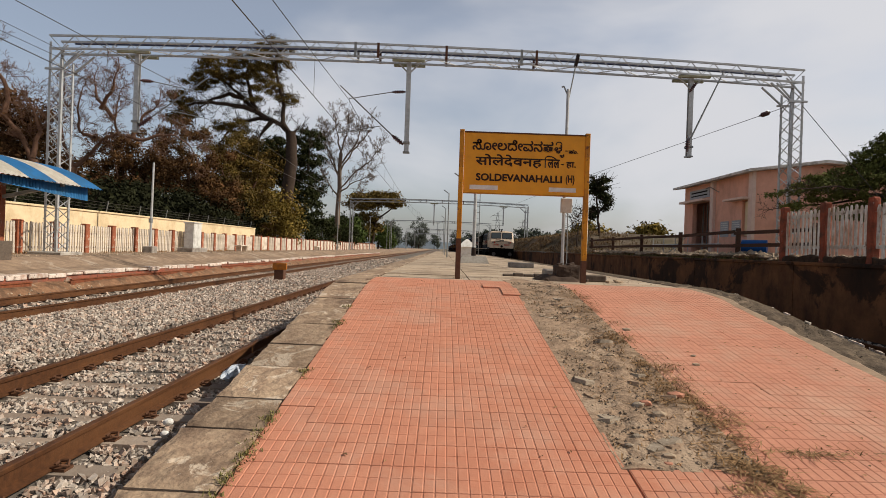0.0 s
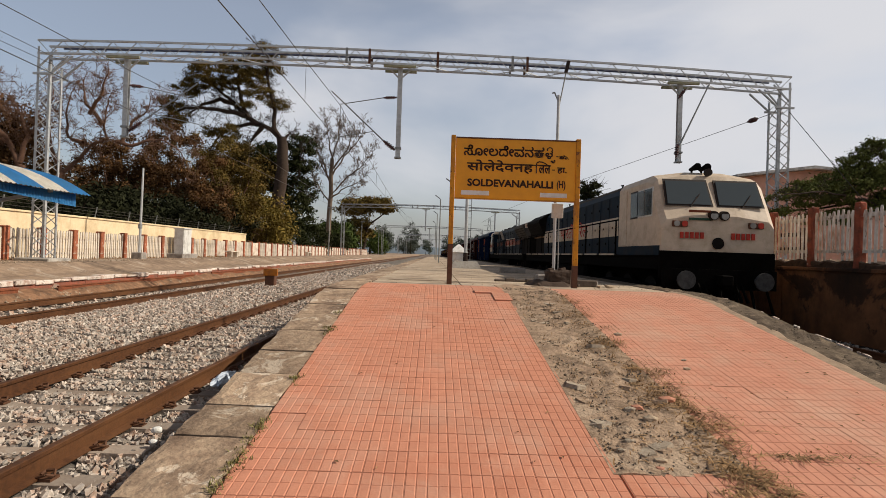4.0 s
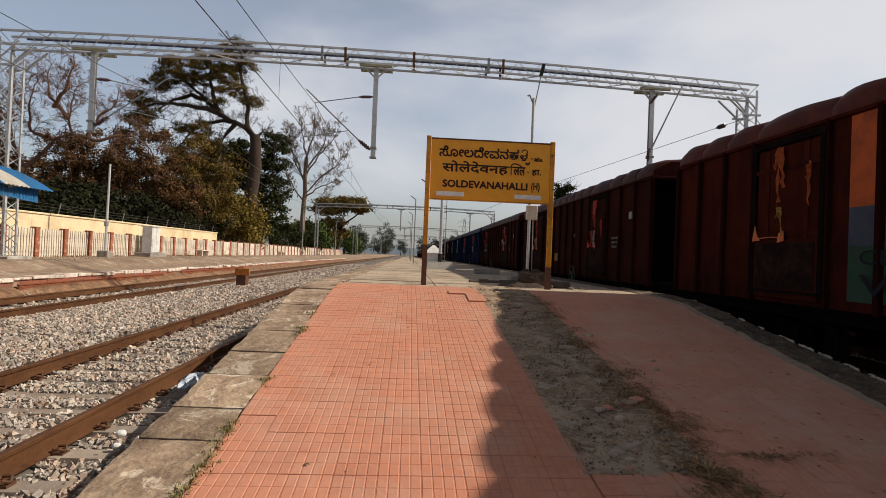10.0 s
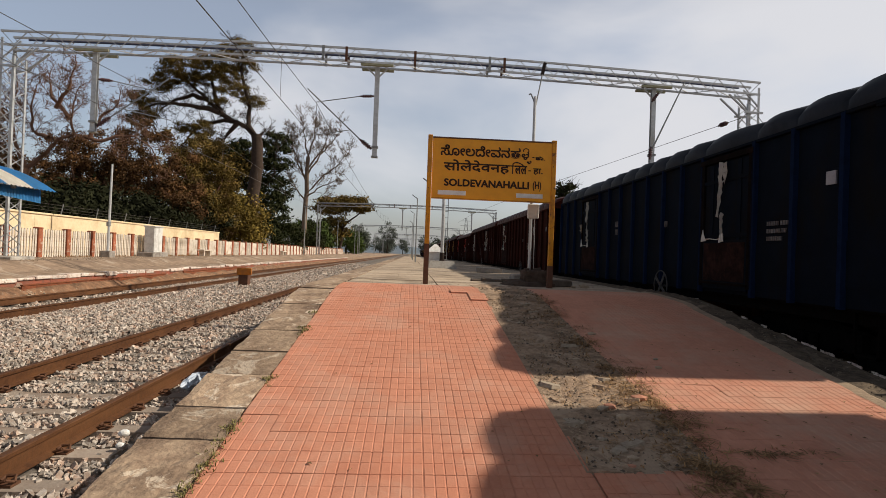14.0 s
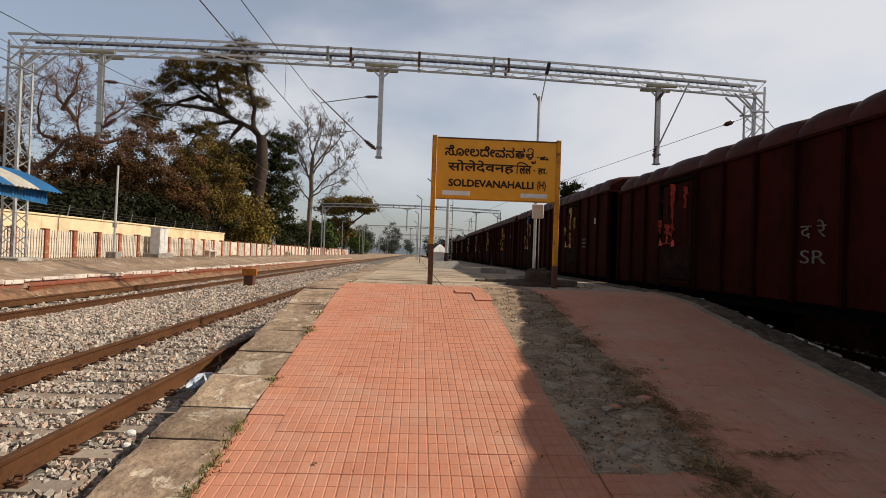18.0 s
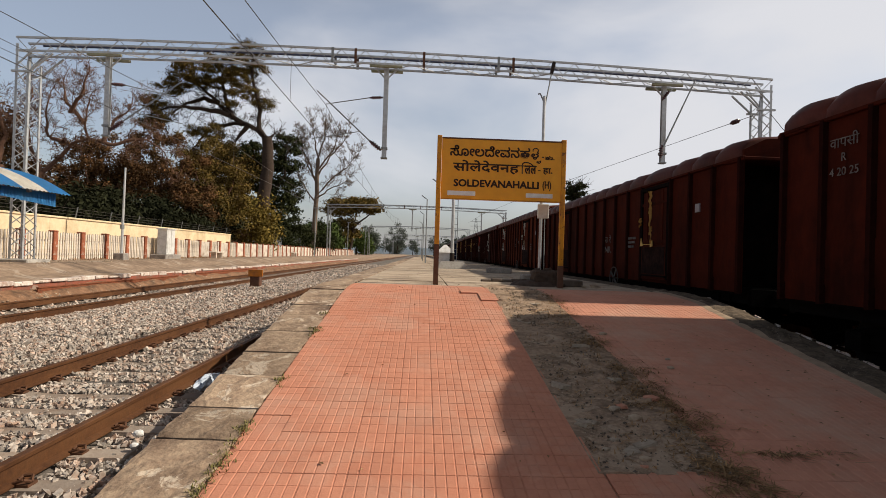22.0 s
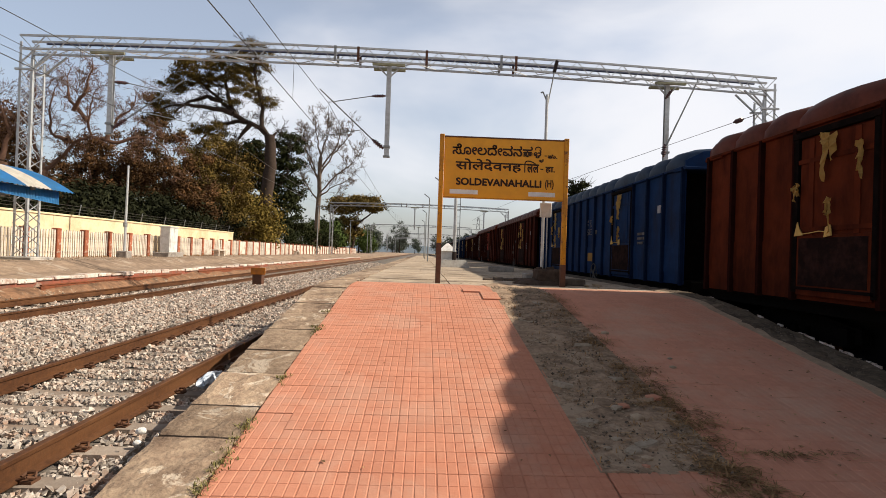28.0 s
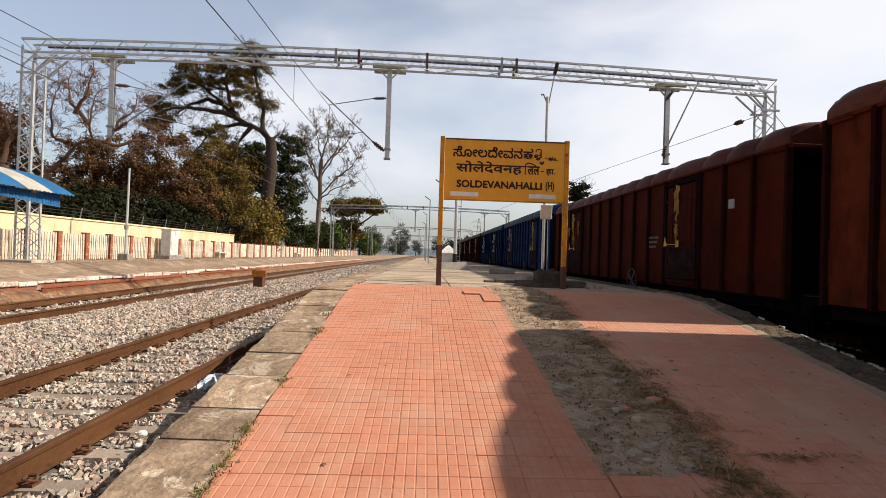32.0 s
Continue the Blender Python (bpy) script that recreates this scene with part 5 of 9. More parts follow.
def build_litter():
    rng = np.random.default_rng(12)

    def rz(x, y):
        return ramp_z(y)
    # dead grass along the dirt strip and in the paver joints
    pts = []
    for _ in range(58):
        y0 = 3.6 + 6.2 * rng.random() ** 1.3
        x0 = 2.30 + rng.normal(0, .10) + (.05 if y0 < 5.5 else 0)
        sp = rng.uniform(.5, 1.6)
        for _ in range(int(rng.uniform(4, 24) * sp)):
            y = y0 + rng.normal(0, .10 * sp)
            pts.append((x0 + rng.normal(0, .06 * sp), y, ramp_z(y)))
    for _ in range(90):
        y = rng.uniform(3.3, 5.4)
        x = 2.15 + rng.normal(0, .15) + (y - 3.3) * .10
        pts.append((x, y, ramp_z(y)))
    for _ in range(45):
        y = rng.uniform(3.6, 4.6)
        pts.append((2.9 + rng.normal(0, .25), 4.2 + rng.normal(0, .04), ramp_z(4.2)))
    grass_stuff("dry_grass", "flattened dry grass straggling over the paving", pts, .066, M_TWIG, 21, blades=5, spread=.06, lean=2.6)
    pts = []
    for _ in range(260):
        y = rng.uniform(2.9, 8.5)
        x = -1.36 + rng.normal(0, .03)
        if noise.noise((x, y * 1.6, 3)) > .05:
            pts.append((x, y, ramp_z(y)))
    grass_stuff("grass_tufts", "small olive grass tufts along the coping joint", pts, .05, M_GREENGRASS, 22, blades=6, spread=.025, lean=.9)
    pts = [(rng.uniform(1.4, 2.3), rng.uniform(3.9, 9.8), 0) for _ in range(330)]
    pts = [(x, y, ramp_z(y) + .005) for x, y, _ in pts]
    grass_stuff("dead_stalks", "scattered dead stalks on the dirt strip", pts, .06, M_TWIG, 23, blades=3, spread=.03, lean=1.6)
    stones_stuff("grit", "grit and pebbles on the dirt strip", 2400, (1.38, 2.34, 3.87, 11), .012, M_RUBBLE, 24, rz, .7)
    for i, (x, y, s, c) in enumerate(((1.95, 4.75, .07, "a"), (1.83, 4.95, .055, "w"), (2.28, 5.18, .075, "r"), (1.92, 5.0, .055, "r"), (1.62, 4.35, .045, "w"), (1.50, 4.2, .035, "w"), (1.75, 4.05, .05, "a"), (2.0, 6.3, .05, "a"), (2.55, 7.4, .05, "a"), (2.9, 6.1, .04, "a"), (1.5, 8.0, .05, "a"), (3.0, 6.4, .03, "w"), (1.7, 3.95, .03, "r"))):
        bm = bmesh.new()
        bmesh.ops.create_icosphere(bm, subdivisions=1, radius=s)
        for v in bm.verts:
            v.co = Vector((v.co.x * 1.2, v.co.y * .8, v.co.z * .55)) * random.uniform(.8, 1.15)
        o = part("stone" if c != "r" else "brick_shard", bm, {"a": M_RUBBLE, "w": M_CHIP, "r": M_TILE}[c])
        tagged(o, {"a": "loose tan stone on the dirt strip", "w": "loose pale stone on the dirt strip", "r": "broken red paver shard on the dirt"}[c], "stone", group="loose stones")
        o.location = (x, y, ramp_z(y) + s * .2)
    stones_stuff("dark_clods", "dark clods of earth on the dirt strip", 900, (1.38, 2.4, 3.87, 11), .014, M_DKSTONE, 27, rz, .7)
    stones_stuff("shoulder_gravel", "grey gravel and cinders on the platform shoulder", 900, (4.9, 5.5, 4.6, 12), .011, M_SHGRAVEL, 28, lambda x, y: ramp_z(y) + (.012 if x > right_edge(y) + .1 else -.2), .7)
    # the far platform: weeds at the fence foot, litter and stones about
    pts = []
    for _ in range(46):
        y0, x0 = rng.uniform(12, 48), -15.25 + rng.normal(0, .16)
        for _ in range(int(rng.uniform(4, 16))):
            pts.append((x0 + rng.normal(0, .10), y0 + rng.normal(0, .22), .79))
    grass_stuff("fence_weeds", "dry weeds along the foot of the fence", pts, .17, M_TWIG, 41, blades=6, spread=.07, lean=1.1)
    stones_stuff("platform_rubble", "stones and rubble strewn over the earthen platform", 1500, (-15.3, -12.9, 11, 48), .03, M_RUBBLE, 42, lambda x, y: .80, .7)
    stones_stuff("kerb_rubble", "stones and clods along the foot of the kerb", 1600, (-11.1, -10.45, 9, 45), .035, M_RUBBLE, 43, lambda x, y: .17 - (x + 11.1) * .5, .7)
    # broken concrete pieces sunk in the dirt
    cz = random.Random(31)
    for i in range(34):
        x, y, s = cz.uniform(1.42, 2.28), cz.uniform(3.9, 10.6), cz.uniform(.04, .15)
        bm = bmesh.new()
        n = cz.randint(5, 7)
        ring = [(math.cos(math.tau * k / n) * s * cz.uniform(.6, 1.25), math.sin(math.tau * k / n) * s * cz.uniform(.7, 1.3)) for k in range(n)]
        loft(bm, [[(a, b, -.03) for a, b in ring], [(a * .93, b * .93, cz.uniform(.006, .02)) for a, b in ring]])
        bmesh.ops.recalc_face_normals(bm, faces=bm.faces)
        o = part("concrete_piece", bm, M_CHIP if i % 3 == 0 else M_DIRT)
        tagged(o, "broken concrete piece sunk in the dirt strip", "rubble", group="concrete pieces")
        o.matrix_basis = pose(x, y, ramp_z(y) - .004, 8 + cz.uniform(-4, 4), cz.uniform(-5, 5), cz.uniform(0, 360))
    stones_stuff("platform_grit", "grit and small stones strewn over the platform floor", 1100, (-1.2, 4.9, 11.4, 24), .011, M_CHIP, 26, lambda x, y: PLAT_Z, .7)
    # fallen leaves
    V, Fs = [], []
    for _ in range(170):
        x, y = (rng.uniform(-1.2, 4.9), rng.uniform(3.2, 11)) if rng.random() < .3 else (rng.uniform(2.3, 4.6), rng.uniform(3.4, 7))
        s, a, z = rng.uniform(.012, .03), rng.uniform(0, 6.28), ramp_z(y) + .006
        k = len(V)
        c, d = math.cos(a) * s, math.sin(a) * s
        V += [(x - c, y - d, z), (x + d * .5, y - c * .5, z + .008), (x + c, y + d, z + .004), (x - d * .5, y + c * .5, z + .01)]
        Fs.append((k, k + 1, k + 2, k + 3))
    tagged(new("fallen_leaves", mesh_of("fallen_leaves", V, Fs, M_TWIG)), "curled brown fallen leaves on the paving", "leaves", kind="stuff")
    # the bare stone lying by the rail, and a torn plastic bag at the platform foot
    for x, y, s in ((-2.42, 4.9, .04), (-2.3, 4.6, .03)):
        bm = bmesh.new()
        bmesh.ops.create_icosphere(bm, subdivisions=2, radius=s)
        for v in bm.verts:
            v.co = Vector((v.co.x * 1.2, v.co.y, v.co.z * .8)) * random.uniform(.9, 1.1)
        o = tagged(part("stone", bm, M_WHITE), "large pale ballast stone beside the rail", "stone", group="loose stones")
        o.location = (x, y, -.13)
    bm = bmesh.new()
    bmesh.ops.create_icosphere(bm, subdivisions=3, radius=.16)
    for v in bm.verts:
        n = noise.noise(v.co * 12)
        v.co = Vector((v.co.x * .5, v.co.y * 1.8, v.co.z * .5)) * (1 + .35 * n)
    o = tagged(part("plastic_bag", bm, M_BAG), "crumpled grey plastic bag beside the platform foot", "litter")
    o.location = (-2.42, 6.45, -.03)


build_lamp()
build_signal()
build_litter()


# ---------------------------------------------------------------- overhead line
def lattice(bm, a, b, c, d, n, w=.035):
    """Zigzag lacing between the lines a-b and c-d; bm: a bmesh, or the part that carries each bar."""
    single = not isinstance(bm, bmesh.types.BMesh)
    owner = bm
    a, b, c, d = map(Vector, (a, b, c, d))
    for i in range(n):
        u, v = i / n, (i + 1) / n
        if single:
            bm = bmesh.new()
        if i % 2 == 0:
            bar(bm, a.lerp(b, u), c.lerp(d, v), w, w * .6)
        else:
            bar(bm, c.lerp(d, u), a.lerp(b, v), w, w * .6)
        if single:
            part("lacing_bar", bm, M_GALV, owner)


def build_mast(t, x, y, z0, z1, inner, fine=True):
    """Lattice mast of four angle legs, deeper along the line than across it; inner: +1 or -1, the side of the boom."""
    hw, hd = .24, .33
    legs = [(sx * hw, sy * hd) for sx, sy in ((-1, -1), (1, -1), (1, 1), (-1, 1))]
    mast = part("mast_frame", boxes((x - .36, x + .36, y - .42, y + .42, z0 + .02, z0 + .06)), M_GALV, t)
    for lx, ly in legs:
        top = z1 if lx * inner < 0 else z1 - .62
        sx, sy = (1 if lx > 0 else -1), (1 if ly > 0 else -1)
        ax, ay = x + lx, y + ly
        part("leg", boxes((min(ax, ax - sx * .085), max(ax, ax - sx * .085), min(ay, ay - sy * .012), max(ay, ay - sy * .012), z0, top), (min(ax, ax - sx * .012), max(ax, ax - sx * .012), min(ay - sy * .012, ay - sy * .085), max(ay - sy * .012, ay - sy * .085), z0, top)), M_GALV, mast)
    bm = mast if fine else bmesh.new()
    n = int((z1 - z0) / .42)
    for (ax, ay), (bx, by) in zip(legs, legs[1:] + legs[:1]):
        lattice(bm, (x + ax, y + ay, z0 + .1), (x + ax, y + ay, z1 - .55), (x + bx, y + by, z0 + .1), (x + bx, y + by, z1 - .55), n if fine else n // 2, .034)
    if not fine:
        part("lacing", bm, M_GALV, mast)["kind"] = "stuff"
    for e in (-.30, .30):
        part("knee_brace", bars(((x + inner * .24, y + e, z1 - .95), (x + inner * 1.0, y + e, z1 - .30), .055)), M_GALV, mast)
        part("knee_brace", bars(((x - inner * .22, y + e, z1 - .75), (x + inner * .42, y + e, z1 - .10), .045)), M_GALV, mast)
        part("cross_plate", bars(((x - .36, y + e * 1.13, z1 - .98), (x + .36, y + e * 1.13, z1 - .98), .07)), M_GALV, mast)
    part("concrete_base", boxes((x - .62, x + .62, y - .6, y + .6, z0 - .4, z0 + .08), bevel=.03), M_CONCP, t)
    return mast


M_BOARD = mat("weathered_greenish_board", (0.36, 0.35, 0.22), (0.22, 0.20, 0.12), 0.9, 8, bump=0.3, stain=(0.30, 0.27, 0.24), stain_scale=3)
M_TUBE = mat("dark_blue_steel_tube", (0.075, 0.085, 0.13), (0.05, 0.058, 0.09), 0.5, 8, metal=0.2, bump=0.05)


def build_portal(x0, y0, z0, x1, y1, z1, top=8.78, rtop=0.0, drops=(), fine=True, label=""):
    t = thing("overhead_line_portal", label, "gantry", group="overhead line portals")
    build_mast(t, x0 + .26, y0, z0, top - .26, 1, fine)
    build_mast(t, x1 - .26, y1, z1, top - .30 + rtop, -1, fine)
    n = 64 if fine else 22
    H, D = .47, .30

    def at(u, dz, dy):
        return (x0 + (x1 - x0) * u, y0 + (y1 - y0) * u + dy, top - .03 + dz + .24 * (1 - (2 * u - 1) ** 2) + (rtop - .05) * u)
    for dz in (0, -H):
        for dy in (-D, D):
            bm = bmesh.new()
            rings = []
            for i in range(13):
                cx, cy, cz = at(i / 12, dz, dy)
                rings.append([(cx, cy - .03, cz - .034), (cx, cy + .03, cz - .034), (cx, cy + .03, cz + .034), (cx, cy - .03, cz + .034)])
            loft(bm, rings)
            bmesh.ops.recalc_face_normals(bm, faces=bm.faces)
            part("boom_chord", bm, M_GALV, t)
    laces = []
    for i in range(n):
        u, v = i / n, (i + 1) / n
        a, b = ((0, -H) if i % 2 == 0 else (-H, 0))
        for dy in (-D, D):
            laces.append((at(u, a, dy), at(v, b, dy), .028, .02))
        if i % 2 == 0:
            w = (i + 2) / n
            c = (-D, D) if i % 4 == 0 else (D, -D)
            laces.append((at(u, -H, c[0]), at(w, -H, c[1]), .03, .02))
    if fine:
        for it in laces:
            part("lacing_bar", bars(it), M_GALV, t)
    else:
        part("boom_lacing", bars(*laces), M_GALV, t)["kind"] = "stuff"
    for u, m in ((.395, M_GALV_D), (.425, M_RUST), (.515, M_RUST), (.615, M_GALV_D), (.635, M_RUST)):
        c = at(u, 0, 0)
        for dy in (-D - .05, D + .035):
            part("splice_plate", boxes((c[0] - .045, c[0] + .045, c[1] + dy, c[1] + dy + .015, c[2] - H - .04, c[2] + .04)), m, t, "bolted splice plate")
    bm = bmesh.new()
    loft(bm, [[(c[0], c[1] + .037 * math.cos(k * math.tau / 8), c[2] + .037 * math.sin(k * math.tau / 8)) for k in range(8)] for c in [at(.02 + .08 * i, -.10, D - .06) for i in range(13)]])
    bmesh.ops.recalc_face_normals(bm, faces=bm.faces)
    part("stay_tube", bm, M_TUBE, t, "dark blue tube laid inside the boom")
    for x, zt, zb in drops:
        u = (x - x0) / (x1 - x0)
        y = y0 + (y1 - y0) * u
        c = at(u, -H, 0)
        dr = part("drop_arm", boxes((x - .085, x + .085, y - .075, y - .06, zb, c[2]), (x - .085, x + .085, y + .06, y + .075, zb, c[2]), (x - .01, x + .01, y - .06, y + .06, zb, c[2])), M_GALV, t)
        part("bracket_plate", boxes((x - .60, x + .60, y - .34, y - .24, c[2] - .13, c[2] - .04), (x - .60, x + .60, y + .24, y + .34, c[2] - .13, c[2] - .04), bevel=.01), M_BOARD, dr, "weathered greenish clamp board")
        part("bracket_gusset", bars(((x - .4, y, c[2] - .08), (x - .06, y, c[2] - .42), .05), ((x + .4, y, c[2] - .08), (x + .06, y, c[2] - .42), .05)), M_GALV, dr)
        part("clamp", boxes((x - .12, x + .12, y - .12, y + .12, zb + .35, zb + .42)), M_GALV_D, dr)
        part("clamp", boxes((x - .12, x + .12, y - .12, y + .12, zb, zb + .05)), M_GALV_D, dr)
    return t


def insulator(parent, a, b, r=.095):
    """Ribbed insulator between two points."""
    a, b = Vector(a), Vector(b)
    d = b - a
    u = d.orthogonal().normalized()
    v = d.normalized().cross(u)
    prof = [(0, .45)]
    for i in range(4):
        c = .16 + .68 * (i + .5) / 4
        prof += [(c - .075, .5), (c - .035, 1.0), (c + .03, .85), (c + .06, .5)]
    prof.append((1, .45))
    bm = bmesh.new()
    loft(bm, [[a + d * q + (u * math.cos(k * math.tau / 10) + v * math.sin(k * math.tau / 10)) * r * w for k in range(10)] for q, w in prof])
    bmesh.ops.recalc_face_normals(bm, faces=bm.faces)
    return part("insulator", bm, M_INSUL, parent)


def build_cantilever(x, y, zt, zb, s, reach, label):
    """Bracket from a drop arm at x; s: +1 or -1 towards its track."""
    t = thing("line_bracket", label, "cantilever", group="line brackets")
    part("bracket_tube", bars(((x + s * .55, y, zb + .55), (x + s * (reach + .35), y, zt + .15), .05, .05, 8)), M_GALV_D, t)
    insulator(t, (x + s * .12, y, zb + .22), (x + s * .55, y, zb + .55))
    part("top_tie", bars(((x + s * .6, y, zt - .03), (x + s * reach, y, zt - .33), .035, .035, 8)), M_GALV_D, t)
    insulator(t, (x + s * .1, y, zt + .0), (x + s * .6, y, zt - .03), .07)
    part("register_arm", bars(((x + s * .9, y, zb + .9), (x + s * (reach + .5), y, zb + .55), .03, .03, 8)), M_GALV_D, t)
    part("dropper", bars(((x + s * reach, y, zt - .3), (x + s * reach, y, zb + .45), .012)), M_WIRE, t)


DROPS = ((-11.5, 8.3, 5.42), (-1.49, 8.35, 5.05), (9.25, 8.2, 5.32))
build_portal(-14.5, 20.0, 0.83, 13.46, 20.8, 1.45, rtop=.03, drops=DROPS, label="galvanised lattice portal spanning three tracks")
build_cantilever(-1.49, 20.37, 7.35, 5.15, -1, 2.2, "cantilever with brown insulators over the main line")
build_cantilever(-11.5, 20.1, 7.35, 5.45, 1, 2.2, "cantilever with brown insulators over the second line")


def build_swung():
    t = thing("line_bracket", "folded cantilever tube tied up beside the goods line", "cantilever", group="line brackets")
    part("bracket_tube", bars(((9.1, 20.45, 5.75), (10.35, 20.4, 8.55), .07, .05, 8)), M_GALV_D, t)
    insulator(t, (9.1, 20.5, 5.5), (9.12, 20.46, 6.0))
    insulator(t, (9.12, 20.5, 7.75), (9.35, 20.45, 8.1), .07)


build_swung()
for yy in (84, 148, 212, 276):
    build_portal(-14.5, yy, 0.7, 13.1, yy, 1.2, drops=DROPS[1:], fine=False, label="far lattice portal down the line")


def wire(name, pts, label, r=.011):
    bm = bmesh.new()
    if len(pts) == 2:
        bar(bm, pts[0], pts[1], r * 2, sides=5)
    else:
        loft(bm, [[(x + r * math.cos(k * math.tau / 5), y, z + r * math.sin(k * math.tau / 5)) for k in range(5)] for x, y, z in pts])
        bmesh.ops.recalc_face_normals(bm, faces=bm.faces)
    return tagged(part(name, bm, M_WIRE), label, "overhead wire", group="overhead wires")


def span(x, z, sag, ys, n=10):
    pts = []
    for ya, yb in zip(ys, ys[1:]):
        for i in range(n):
            u = i / n
            pts.append((x, ya + (yb - ya) * u, z - sag * 4 * u * (1 - u)))
    return pts + [(x, ys[-1], z)]


YS = [-44, 20.3, 84, 148, 212]
for x in (-3.68, -9.37):
    wire("catenary_wire", span(x, 6.95, 0.9, YS), "thin dark catenary wire above the track", .010)
    wire("contact_wire", span(x, 5.6, 0.05, YS), "thin dark contact wire above the track", .011)
    for i in range(22):
        y = -40 + i * 6.1
        u = ((y - 20.3) % 63.9) / 63.9
        zc = 6.95 - .9 * 4 * u * (1 - u)
        if zc > 5.7 and y < 100:
            wire("dropper_wire", [(x, y, zc), (x, y, 5.58)], "thin vertical dropper wire", .006)
wire("anchor_wire", [(-14.0, 20, 8.2), (-16.5, 2, 9.0), (-19, -20, 10.0)], "thin wire running off the mast top", .010)
wire("anchor_wire", [(-14.2, 20, 8.0), (-14.6, 0, 7.6), (-15, -20, 7.4)], "thin wire running off the mast top", .010)
w1 = wire("anchor_wire", [(12.9, 20.8, 7.38), (9.6, 40, 6.9), (7.3, 66, 6.6), (7.2, 84, 6.6)], "thin anchored wire with a strain insulator", .012)
insulator(w1, (12.78, 21.5, 7.365), (12.69, 22.0, 7.35), .10)
wire("guy_wire", [(13.4, 20.5, 7.4), (13.7, 15.0, 1.5)], "taut steel guy wire", .012)


# ---------------------------------------------------------------- trees
def tube_path(V, Fs, pts, radii, sides):
    k = len(V)
    n = len(pts)
    for i, (p, r) in enumerate(zip(pts, radii)):
        d = (pts[min(i + 1, n - 1)] - pts[max(i - 1, 0)]).normalized()
        a = d.orthogonal().normalized()
        b = d.cross(a)
        for j in range(sides):
            t = math.tau * j / sides
            V.append(p + (a * math.cos(t) + b * math.sin(t)) * r)
    for i in range(n - 1):
        for j in range(sides):
            Fs.append((k + i * sides + j, k + i * sides + (j + 1) % sides, k + (i + 1) * sides + (j + 1) % sides, k + (i + 1) * sides + j))


def leaf_mesh(C, off, size, leaf, g, loose=.55):
    """One leaf a point of C; each faces away from the middle of its clump, more or less."""
    n = len(C)
    nrm = off / (np.linalg.norm(off, axis=1, keepdims=True) + 1e-6) + [0, 0, .35] + g.normal(0, loose, (n, 3))
    nrm /= np.linalg.norm(nrm, axis=1, keepdims=True)
    d1 = np.cross(nrm, g.normal(0, 1, (n, 3)))
    d1 /= np.linalg.norm(d1, axis=1, keepdims=True)
    d2 = np.cross(nrm, d1)
    s = size * g.uniform(.5, 1.3, (n, 1))
    P = np.stack([C - d1 * s, C + d2 * s * .45 + d1 * s * .1, C + d1 * s, C - d2 * s * .45 + d1 * s * .1], 1).reshape(-1, 3)
    me = bpy.data.meshes.new("crown")
    me.vertices.add(len(P))
    me.vertices.foreach_set("co", P.ravel())
    me.loops.add(n * 4)
    me.loops.foreach_set("vertex_index", np.arange(n * 4, dtype=np.int32))
    me.polygons.add(n)
    me.polygons.foreach_set("loop_start", np.arange(0, n * 4, 4, dtype=np.int32))
    me.update(calc_edges=True)
    me.materials.append(leaf)
    return me


def grow_branch(V, Fs, rng, p, d, L, r, level, ends, up, wig, rmin):
    """One branch in four bent pieces, with its own side branches, down to the twigs."""
    n = 4 if level > 0 else 3
    pts, dirs = [p], [d]
    for i in range(n):
        d = (d + Vector((rng.uniform(-1, 1), rng.uniform(-1, 1), rng.uniform(-1, 1))) * wig + Vector((0, 0, up))).normalized()
        p = p + d * (L / n)
        pts.append(p)
        dirs.append(d)
    tube_path(V, Fs, pts, [max(r * (1 - .6 * i / n), rmin) for i in range(n + 1)], 5 if level > 2 else (4 if level > 1 else 3))
    if level == 0:
        ends.append(p)
        return
    for _ in range(rng.choice((2, 3, 3, 4))):
        i = rng.randint(1, n)
        ax = Vector((rng.uniform(-1, 1), rng.uniform(-1, 1), rng.uniform(-1, 1))).normalized()
        q = dirs[i].copy()
        q.rotate(Matrix.Rotation(rng.uniform(.45, 1.05), 3, dirs[i].cross(ax).normalized()))
        grow_branch(V, Fs, rng, pts[i], q, L * rng.uniform(.5, .78), r * (1 - .6 * i / n) * .62, level - 1, ends, up, wig, rmin)


